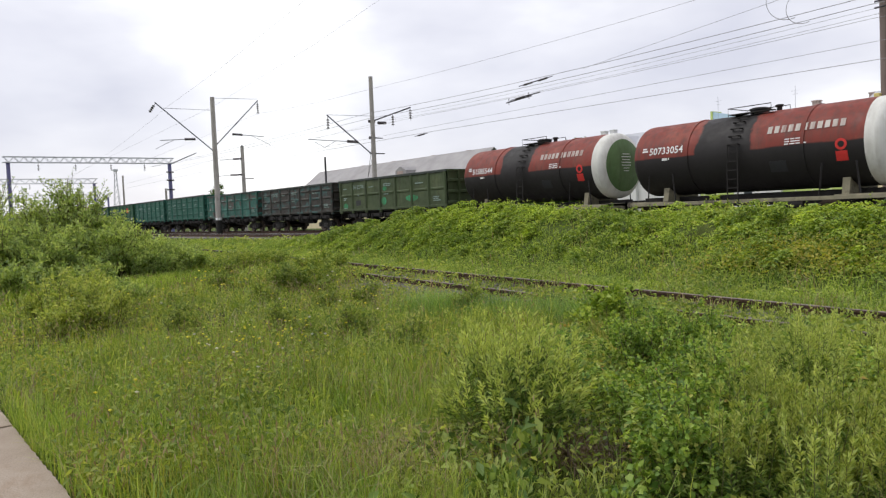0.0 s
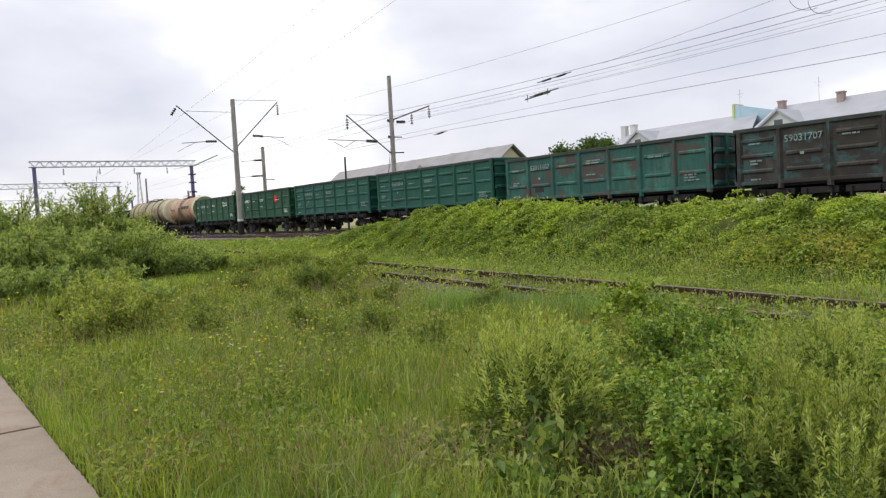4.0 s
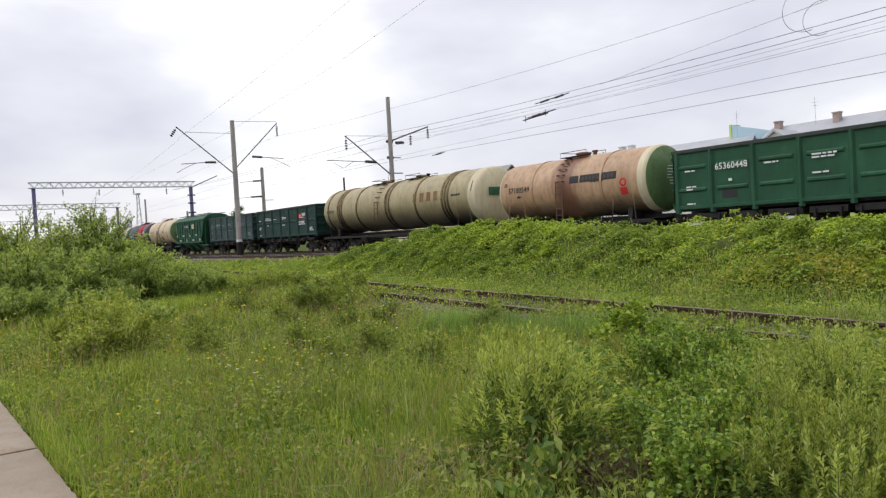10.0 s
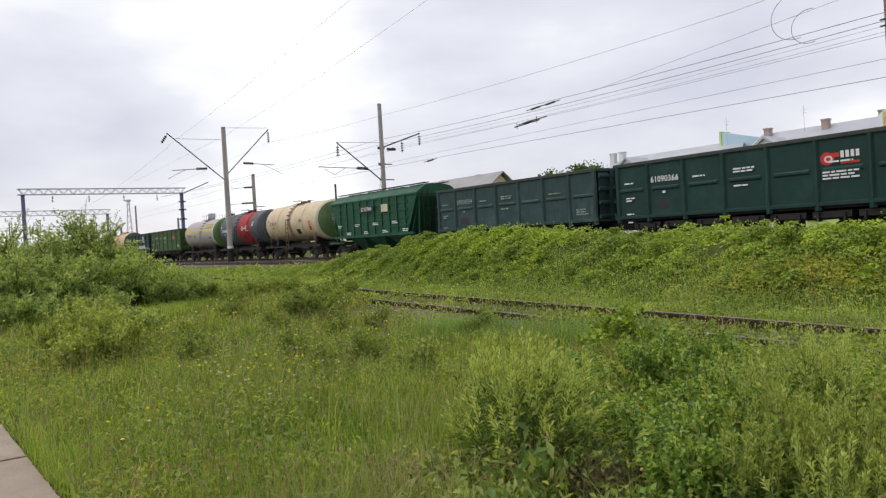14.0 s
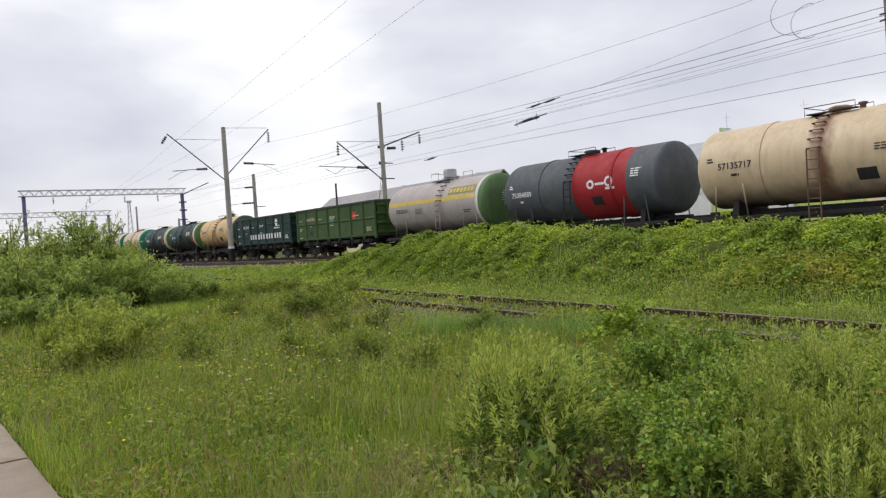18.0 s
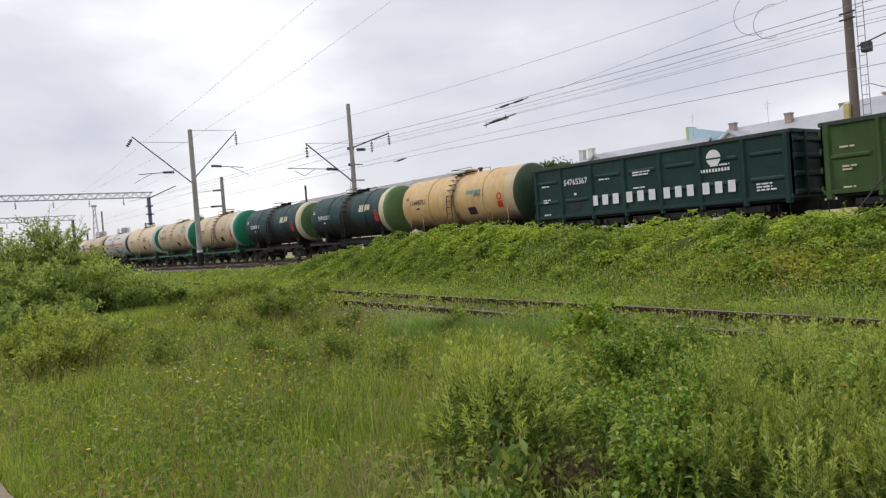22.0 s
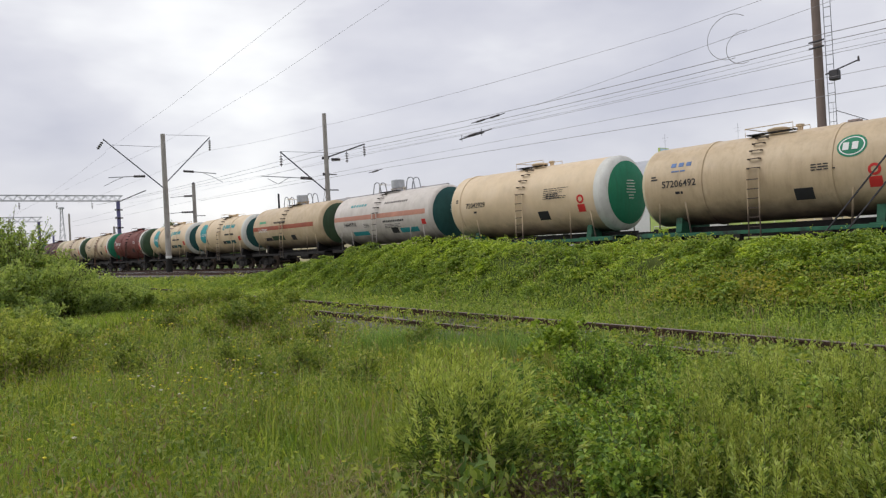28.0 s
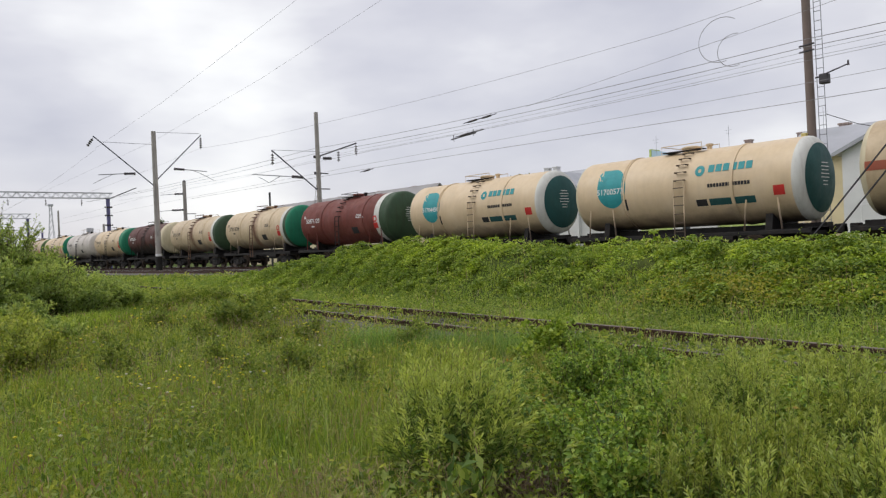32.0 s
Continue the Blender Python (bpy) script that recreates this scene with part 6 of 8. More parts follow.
# ---- the wagons, from the head of the train ----
R = TANK_R
SPECS = [
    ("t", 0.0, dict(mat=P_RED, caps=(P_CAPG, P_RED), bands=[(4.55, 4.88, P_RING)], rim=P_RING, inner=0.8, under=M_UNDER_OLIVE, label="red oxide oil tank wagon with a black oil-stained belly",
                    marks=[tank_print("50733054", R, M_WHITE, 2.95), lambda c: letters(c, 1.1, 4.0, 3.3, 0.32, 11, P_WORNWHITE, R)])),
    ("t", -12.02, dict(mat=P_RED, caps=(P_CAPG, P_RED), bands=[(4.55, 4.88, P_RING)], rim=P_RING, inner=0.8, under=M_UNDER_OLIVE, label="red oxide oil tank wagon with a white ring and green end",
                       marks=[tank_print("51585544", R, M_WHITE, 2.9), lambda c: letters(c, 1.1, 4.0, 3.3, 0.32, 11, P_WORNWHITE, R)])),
    ("g", -24.99, dict(mat=P_OLIVE, H=3.5, ribs=1, label="worn olive green open wagon with bright green patches",
                       marks=[usual("54152778", P_FADED), lambda c: disc(c, -0.5, 1.95, 0.65, 0.5, P_MINT, name="spray_mark"), lambda c: disc(c, -5.6, 1.75, 0.6, 0.4, P_MINT, name="spray_mark"), lambda c: disc(c, 2.75, 2.02, 1.35, 0.4, P_MINT, name="spray_mark"), lambda c: disc(c, -0.35, 2.75, 0.5, 0.3, P_MINT, name="spray_mark")])),
    ("g", -38.90, dict(mat=P_BROWN, H=3.5, ribs=3, label="sooty dark brown open wagon with faded markings", marks=[usual("59031707", P_FADED)])),
    ("g", -52.80, dict(mat=P_WORN, H=3.55, ribs=2, label="worn teal open wagon with rust patches", marks=[usual("52011107", P_FADED)])),
    ("g", -66.70, dict(mat=P_TEALG, ribs=3, label="teal green open wagon with pressed ribs", marks=[usual("56656844", P_FADED)])),
    ("g", -80.61, dict(mat=P_TEALG, ribs=3, label="teal green open wagon with pressed ribs", marks=[usual("56681907", P_FADED)])),
    ("g", -94.54, dict(mat=P_GREEN, ribs=2, label="clean green open wagon with a square red emblem",
                       marks=[usual("62808811"), lambda c: patch(c, 3.0, 3.6, 2.7, 3.3, M_RED, name="red_emblem", lift=0.06)])),
    ("g", -108.46, dict(mat=P_GREEN, ribs=2, label="clean green open wagon with a round white emblem",
                        marks=[usual("65360448"), lambda c: disc(c, 3.15, 3.05, 0.55, 0.55, P_RINGC, hole=0.62, lift=0.062), lambda c: letters(c, 3.5, 4.45, 3.15, 0.13, 6, M_WHITE, lift=0.062), lambda c: letters(c, 3.5, 4.45, 2.92, 0.13, 5, M_WHITE, lift=0.062)])),
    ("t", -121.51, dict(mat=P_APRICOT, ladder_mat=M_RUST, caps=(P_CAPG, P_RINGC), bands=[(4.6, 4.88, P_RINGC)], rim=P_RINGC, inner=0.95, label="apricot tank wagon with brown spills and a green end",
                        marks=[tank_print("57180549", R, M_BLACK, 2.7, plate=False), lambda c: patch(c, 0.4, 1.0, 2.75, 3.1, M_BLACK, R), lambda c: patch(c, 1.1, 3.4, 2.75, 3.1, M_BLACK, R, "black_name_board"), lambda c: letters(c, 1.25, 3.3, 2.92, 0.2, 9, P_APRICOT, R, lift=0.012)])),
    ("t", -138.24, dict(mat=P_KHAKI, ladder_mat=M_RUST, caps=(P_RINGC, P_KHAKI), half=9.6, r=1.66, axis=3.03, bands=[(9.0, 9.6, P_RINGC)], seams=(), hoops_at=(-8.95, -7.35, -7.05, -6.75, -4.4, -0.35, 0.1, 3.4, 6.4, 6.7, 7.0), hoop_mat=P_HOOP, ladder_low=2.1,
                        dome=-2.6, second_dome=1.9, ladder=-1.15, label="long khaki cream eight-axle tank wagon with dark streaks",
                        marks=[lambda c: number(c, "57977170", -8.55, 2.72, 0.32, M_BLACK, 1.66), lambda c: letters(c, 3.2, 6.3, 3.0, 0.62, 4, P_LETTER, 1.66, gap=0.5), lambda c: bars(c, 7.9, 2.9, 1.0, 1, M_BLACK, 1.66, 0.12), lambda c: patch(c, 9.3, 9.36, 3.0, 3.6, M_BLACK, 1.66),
                               lambda c: part("cap_plate", Geo().box(10.08, 10.13, -0.9, -0.1, 3.0, 3.45), M_UNDER_GREEN, c, label="small green plate")])),
    ("g", -155.84, dict(mat=P_DARKG, ribs=1, label="dark green open wagon with a red and white emblem",
                        marks=[usual("61090366"), lambda c: disc(c, 3.16, 3.02, 0.5, 0.44, M_RED), lambda c: disc(c, 3.2, 3.0, 0.3, 0.24, P_RING, name="emblem_ring", hole=0.55, lift=0.012), lambda c: patch(c, 3.2, 3.58, 3.05, 3.2, M_RED, name="red_emblem", lift=0.008), lambda c: letters(c, 3.62, 4.3, 3.13, 0.26, 4, M_WHITE), lambda c: patch(c, 3.62, 4.25, 2.8, 2.88, M_RED, name="red_line"), lambda c: bars(c, 3.65, 2.55, 1.3, 3, M_WHITE)])),
    ("g", -169.76, dict(mat=P_SLATE, ribs=1, label="weathered slate green open wagon", marks=[usual("59824354", P_FADED)])),
    ("h", -184.19, dict(mat=P_HOPPER, label="green grain hopper wagon with sloping ends",
                        marks=[lambda c: patch(c, -1.35, 0.6, 3.1, 3.5, M_BLACK, name="number_board", lift=0.05), lambda c: number(c, "53321865", -0.38, 3.3, 0.36, M_WHITE, None, "wagon_number", 0.062),
                               lambda c: patch(c, 1.6, 2.4, 3.0, 3.5, P_RINGC, name="pale_patch", lift=0.05)] + [(lambda c, i=i: bars(c, -4.2 + 1.25 * i, 1.75 if i % 2 else 2.3, 0.8, 2, M_WHITE)) for i in range(8)])),
    ("t", -197.70, dict(mat=P_CREAM_SPILL, ladder_mat=M_RUST, caps=(P_CAPG, P_RINGC), bands=[(4.3, 4.88, P_RINGC)], rim=P_RINGC, inner=0.9, r=1.6, axis=3.0, label="cream tank wagon with a brown spill and green end",
                        marks=[tank_print("57135717", 1.6, size=0.36)])),
    ("t", -209.76, dict(mat=P_GREYT, caps=(P_GREYT, P_GREYT), bands=[(0.0, 3.3, P_REDSEC)], r=1.6, axis=2.98, print=False, label="dark grey tank wagon with a red middle section",
                        marks=[lambda c: number(c, "75084889", -3.6, 2.6, 0.38, M_WHITE, 1.6), lambda c: bars(c, -3.6, 2.25, 0.35, 1, M_WHITE, 1.6, h=0.1), lambda c: bars(c, -4.4, 3.1, 0.3, 2, M_WHITE, 1.6), lambda c: patch(c, 1.15, 1.8, 1.75, 2.15, M_BLACK, 1.6, "chalk_board"), lambda c: disc(c, 1.2, 2.72, 0.46, 0.42, M_WHITE, 1.6, "ring_emblem", 0.5), lambda c: patch(c, 1.5, 2.05, 2.66, 2.77, M_WHITE, 1.6, "emblem_bar"), lambda c: disc(c, 2.32, 2.78, 0.5, 0.5, M_WHITE, 1.6, "ring_emblem", 0.55), lambda c: patch(c, 2.1, 2.65, 2.42, 2.52, M_WHITE, 1.6, "emblem_bar"), lambda c: bars(c, 3.9, 3.2, 0.6, 4, M_WHITE, 1.6)])),
    ("t", -221.75, dict(mat=P_LILAC, caps=(P_CAPG, P_LILAC), bands=[(4.35, 4.6, P_RING), (4.6, 4.88, P_CAPG)], kind="gas", r=1.56, ladder_mat=P_LILAC, ladder=1.05, seams=(), label="grey lilac chemical tank wagon with a yellow stripe",
                        marks=[lambda c: patch(c, -4.9, 4.3, 2.85, 3.1, P_STRIPE_Y, 1.56, "yellow_stripe"), lambda c: patch(c, 1.7, 4.3, 3.18, 3.6, P_FIELD, 1.56, "olive_field"), lambda c: number(c, "50523251", -3.3, 2.5, 0.36, M_BLACK, 1.56), lambda c: letters(c, 1.8, 4.2, 3.39, 0.31, 7, P_STRIPE_Y, 1.56, lift=0.016),
                               lambda c: bars(c, 3.6, 2.2, 0.8, 2, M_BLACK, 1.56), lambda c: bars(c, -1.3, 2.55, 0.9, 4, M_BLACK, 1.56, 0.03, 0.06)])),
    ("g", -234.71, dict(mat=P_MOSS, ribs=1, label="moss green open wagon with faded red and blue marks",
                        marks=[usual("56442401", P_RINGC), lambda c: patch(c, 3.0, 3.55, 2.7, 3.2, M_RED, name="red_emblem"), lambda c: patch(c, -0.6, 0.1, 2.5, 2.95, M_TEAL)])),
    ("g", -248.64, dict(mat=P_EURO, ribs=2, label="deep green open wagon with large white company lettering",
                        marks=[usual("54765367"), lambda c: letters(c, -2.75, -1.0, 2.05, 0.5, 3, M_WHITE, gap=0.45, lift=0.062), lambda c: letters(c, -0.85, 0.9, 2.05, 0.5, 3, M_WHITE, gap=0.45, lift=0.062), lambda c: letters(c, 1.05, 2.7, 2.05, 0.5, 3, M_WHITE, gap=0.45, lift=0.062), lambda c: letters(c, 2.85, 4.5, 2.05, 0.5, 3, M_WHITE, gap=0.45, lift=0.062),
                               lambda c: disc(c, 3.4, 3.2, 0.62, 0.62, M_WHITE, lift=0.062), lambda c: patch(c, 3.0, 3.9, 3.14, 3.2, P_EURO, lift=0.068), lambda c: letters(c, 2.8, 4.1, 2.72, 0.14, 10, M_WHITE, lift=0.062)])),
    ("t", -261.50, dict(mat=P_YELLOW, ladder_mat=M_RUST, caps=(P_CAPD, P_YELLOW), bands=[(4.2, 4.88, P_CREAM)], label="ochre yellow tank wagon with a brown band of spills",
                        marks=[tank_print("51448751", R), lambda c: letters(c, 1.2, 2.6, 2.95, 0.22, 7, M_TEAL, R)])),
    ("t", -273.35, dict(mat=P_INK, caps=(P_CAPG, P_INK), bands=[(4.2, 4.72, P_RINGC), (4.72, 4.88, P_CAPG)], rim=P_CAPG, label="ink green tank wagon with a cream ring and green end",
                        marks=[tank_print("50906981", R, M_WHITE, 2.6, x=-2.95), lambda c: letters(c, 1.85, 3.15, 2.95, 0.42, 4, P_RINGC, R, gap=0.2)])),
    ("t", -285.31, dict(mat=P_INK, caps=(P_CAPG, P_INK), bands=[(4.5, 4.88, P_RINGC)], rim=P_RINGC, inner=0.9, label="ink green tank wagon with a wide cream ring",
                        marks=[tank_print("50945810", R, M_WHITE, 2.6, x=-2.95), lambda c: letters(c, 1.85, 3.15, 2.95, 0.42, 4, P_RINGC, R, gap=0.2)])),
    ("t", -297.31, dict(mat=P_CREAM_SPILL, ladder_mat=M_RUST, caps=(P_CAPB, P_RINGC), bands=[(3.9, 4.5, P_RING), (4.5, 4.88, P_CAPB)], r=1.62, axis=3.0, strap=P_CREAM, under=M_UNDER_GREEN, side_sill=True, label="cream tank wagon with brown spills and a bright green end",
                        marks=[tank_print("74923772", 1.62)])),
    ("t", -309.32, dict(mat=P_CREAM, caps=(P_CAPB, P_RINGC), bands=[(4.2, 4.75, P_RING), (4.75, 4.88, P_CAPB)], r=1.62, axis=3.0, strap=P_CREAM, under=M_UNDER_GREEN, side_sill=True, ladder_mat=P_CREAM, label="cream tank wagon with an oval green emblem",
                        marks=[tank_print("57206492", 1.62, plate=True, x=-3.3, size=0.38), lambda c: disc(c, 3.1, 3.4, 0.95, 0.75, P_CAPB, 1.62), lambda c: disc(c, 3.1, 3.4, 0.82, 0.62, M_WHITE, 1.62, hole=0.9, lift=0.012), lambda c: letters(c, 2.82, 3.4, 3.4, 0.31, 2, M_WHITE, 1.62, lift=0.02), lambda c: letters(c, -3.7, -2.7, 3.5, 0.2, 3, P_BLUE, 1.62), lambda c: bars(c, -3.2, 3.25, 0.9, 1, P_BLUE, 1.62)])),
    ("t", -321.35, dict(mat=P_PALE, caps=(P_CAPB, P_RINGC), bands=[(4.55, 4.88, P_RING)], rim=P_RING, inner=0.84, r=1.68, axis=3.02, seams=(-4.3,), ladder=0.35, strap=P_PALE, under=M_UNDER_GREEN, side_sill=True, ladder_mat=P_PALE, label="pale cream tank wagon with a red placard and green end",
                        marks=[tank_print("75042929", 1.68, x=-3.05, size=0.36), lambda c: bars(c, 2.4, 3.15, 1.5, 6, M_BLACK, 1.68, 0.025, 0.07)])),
    ("t", -333.28, dict(mat=P_WHITE, caps=(P_CAPT, P_WHITE), rim=P_WHITE, inner=0.9, kind="gas", hoops=True, seams=(), axis=2.95, r=1.6, ladder_mat=P_WHITE, side_sill=True, label="dirty white gas tank wagon with a salmon stripe",
                        marks=[lambda c: patch(c, -4.9, 4.6, 2.64, 2.92, P_STRIPE_S, 1.6, "salmon_stripe"), lambda c: number(c, "54649702", -3.1, 2.38, 0.36, M_BLACK, 1.6), lambda c: letters(c, -3.2, -1.4, 3.55, 0.2, 6, M_TEAL, 1.6), lambda c: letters(c, 0.5, 2.8, 3.52, 0.14, 12, P_LILAC, 1.6), lambda c: patch(c, -3.0, -1.3, 1.68, 1.92, M_TEAL, 1.6), lambda c: patch(c, 2.0, 3.7, 1.68, 1.95, M_TEAL, 1.6), lambda c: letters(c, 0.5, 2.6, 2.4, 0.13, 12, M_BLACK, 1.6), lambda c: bars(c, 1.4, 2.2, 1.6, 3, M_BLACK, 1.6, 0.03, 0.06), lambda c: bars(c, -1.2, 2.35, 0.8, 3, M_BLACK, 1.6, 0.03, 0.06), lambda c: patch(c, 1.15, 1.8, 1.68, 2.0, M_BLACK, 1.6), lambda c: patch(c, 4.2, 4.55, 2.05, 2.35, M_RED, 1.6, "hazard_placard")])),
    ("t", -345.18, dict(mat=P_CREAM, caps=(P_CAPD, P_RINGC), rim=P_CREAM, inner=0.86, kind="gas", hoops=True, seams=(), axis=3.0, r=1.6, ladder_mat=P_CREAM, side_sill=True, label="beige gas tank wagon with a red-brown stripe",
                        marks=[lambda c: patch(c, -4.9, 4.2, 2.58, 2.88, P_STRIPE_R, 1.6, "red_brown_stripe"), lambda c: patch(c, -2.1, -0.3, 1.8, 2.12, P_CAPD, 1.6, "dark_green_field"), lambda c: patch(c, -3.4, -2.2, 1.8, 2.02, M_BLACK, 1.6, "chalk_board"), lambda c: letters(c, -1.6, 0.2, 3.1, 0.14, 12, M_BLACK, 1.6), lambda c: number(c, "50175585", -3.3, 2.58, 0.34, M_WHITE, 1.6), lambda c: letters(c, -3.9, -2.8, 3.2, 0.2, 6, M_MINT, 1.6), lambda c: patch(c, 0.8, 1.4, 1.75, 2.1, M_BLACK, 1.6)])),
] + [
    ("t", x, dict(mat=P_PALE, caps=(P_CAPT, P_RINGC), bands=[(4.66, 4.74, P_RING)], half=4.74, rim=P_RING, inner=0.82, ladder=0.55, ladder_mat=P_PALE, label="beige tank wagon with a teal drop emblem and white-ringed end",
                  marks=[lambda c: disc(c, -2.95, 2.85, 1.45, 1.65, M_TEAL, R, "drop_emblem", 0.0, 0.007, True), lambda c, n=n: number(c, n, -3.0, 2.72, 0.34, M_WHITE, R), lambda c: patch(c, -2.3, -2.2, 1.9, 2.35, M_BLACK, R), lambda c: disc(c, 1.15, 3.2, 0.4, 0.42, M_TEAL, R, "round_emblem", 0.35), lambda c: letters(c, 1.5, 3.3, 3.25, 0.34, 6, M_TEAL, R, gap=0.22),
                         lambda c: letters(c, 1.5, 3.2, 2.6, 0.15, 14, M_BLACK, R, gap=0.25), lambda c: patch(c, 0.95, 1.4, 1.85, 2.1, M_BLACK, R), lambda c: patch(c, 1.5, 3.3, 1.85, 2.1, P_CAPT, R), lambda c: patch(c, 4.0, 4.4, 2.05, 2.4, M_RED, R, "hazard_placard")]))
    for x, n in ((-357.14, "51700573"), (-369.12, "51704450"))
] + [
    ("t", -381.17, dict(mat=P_MAROON, caps=(P_CAPD, P_MAROON), bands=[(3.7, 4.2, P_RING), (4.2, 4.88, P_CAPD)], label="maroon tank wagon with a pale ring and dark green end", marks=[tank_print("50871120", R, M_WHITE)])),
    ("t", -393.24, dict(mat=P_CREAM_SPILL, ladder_mat=M_RUST, caps=(P_CAPB, P_RINGC), bands=[(4.1, 4.5, P_RING), (4.5, 4.88, P_CAPD)], label="cream tank wagon with a dark green end", marks=[tank_print("57311024", R)])),
    ("t", -405.28, dict(mat=P_CREAM_SPILL, ladder_mat=M_RUST, caps=(P_CAPD, P_RINGC), bands=[(4.1, 4.5, P_RING), (4.5, 4.88, P_CAPD)], label="cream tank wagon with a dark green end", marks=[tank_print("57311107", R)])),
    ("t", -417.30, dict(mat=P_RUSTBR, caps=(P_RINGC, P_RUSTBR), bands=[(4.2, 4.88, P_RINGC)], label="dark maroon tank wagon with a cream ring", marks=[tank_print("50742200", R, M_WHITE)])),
    ("t", -429.32, dict(mat=P_PALE, caps=(P_CAPB, P_RINGC), bands=[(4.0, 4.88, P_CAPB)], label="pale cream tank wagon with a green end ring", marks=[tank_print("75021400", R)])),
    ("t", -441.34, dict(mat=P_WHITE, caps=(P_WHITE, P_WHITE), kind="gas", label="dirty white gas tank wagon", marks=[tank_print("54640100", R, red=False)])),
    ("t", -453.36, dict(mat=P_PALE, caps=(P_CAPB, P_RINGC), label="pale cream tank wagon at the tail", marks=[tank_print("57300211", R)])),
    ("t", -465.38, dict(mat=P_CREAM, caps=(P_CAPG, P_RINGC), label="cream tank wagon at the tail", marks=[tank_print("57300477", R)])),
]
TRAIN = []
for kind, offset, spec in SPECS:
    if kind == "h":
        GON_Y = 1.64
        car = hopper(spec)
        GON_Y = 1.57
    else:
        car = (gondola if kind == "g" else tank)(spec)
    TRAIN.append((car, offset))
# ---- plants ----
def bush(name, x, y, h, r, n, mat, leaf, label, stems=14, upright=0.6, seed=1, low=0.15, shape=1.0, cat="bush", spread=1.0):
    """A bush of many bent stems, with leaves along them."""
    global rng
    rng = np.random.default_rng(seed)
    ob = tagged(new(name), label, cat)
    z0 = float(gz(x, y))
    ob.location = (x, y, z0)
    g = Geo()
    pts, dirs = [], []
    per = max(1, n // (stems * 5))
    for s in range(stems):
        a, q = rng.uniform(0, 2 * np.pi), r * np.sqrt(rng.uniform(0.02, 1)) * spread
        hh = h * rng.uniform(0.55, 1.0) * (1 - 0.35 * (q / r / spread) ** 2)
        root = np.array([math.cos(a) * q * 0.35, math.sin(a) * q * 0.35, -0.03])
        top = np.array([math.cos(a) * q, math.sin(a) * q, hh])
        mid = root * 0.45 + top * 0.55 + np.array([0, 0, 0.12 * hh]) * upright
        line = [root, (root + mid) / 2, mid, (mid + top) / 2 + rng.normal(size=3) * 0.02 * h, top]
        w = 0.003 + 0.005 * h
        g.tube([tuple(p) for p in line], w, 4, w * 0.35, False)
        twigs = [(0.0, 0)]
        for k in range(4):
            u0 = rng.uniform(0.25, 0.85)
            i = int(u0 * 4)
            base = line[i] * (1 - (u0 * 4 - i)) + line[i + 1] * (u0 * 4 - i)
            b = rng.uniform(0, 2 * np.pi)
            tip = base + np.array([math.cos(b), math.sin(b), 0.9 * upright + 0.3]) * rng.uniform(0.12, 0.3) * h * (1.1 - u0 * 0.6)
            g.tube([tuple(base), tuple((base + tip) / 2 + np.array([0, 0, 0.01])), tuple(tip)], w * 0.5, 3, w * 0.2, False)
            u = rng.uniform(0.1, 1.02, per)[:, None]
            pts.append(base + (tip - base) * u)
            dirs.append(np.tile(tip - base, (per, 1)))
        u = rng.uniform(low, 1.02, per) ** 0.8
        f = np.minimum(u * 4, 3.999)
        i = f.astype(int)
        L = np.array(line)
        pts.append(L[i] + (L[i + 1] - L[i]) * (f - i)[:, None])
        dirs.append(L[i + 1] - L[i])
    p, d = np.concatenate(pts), unit(np.concatenate(dirs))
    p = p + rng.normal(size=p.shape) * leaf[0] * 0.35
    way = d * 0.75 + rng.normal(size=d.shape) * 0.65 + np.array([0, 0, 0.35])
    sz = rng.uniform(0.6, 1.15, len(p))
    face = unit(p - np.array([0, 0, 0.45 * h])) * 0.9 + np.array([0, 0, 0.6])
    v = leaves(p, way, leaf[0] * sz, leaf[1] * sz, 0.18, 0.25, face)
    tagged(part("branchwork", g, M_SHOOT if h < 1.3 else M_BARK, ob), kind="stuff")
    lv = new("foliage", soup("foliage", v, LEAF, 4, mat))
    lv.parent = ob
    return ob


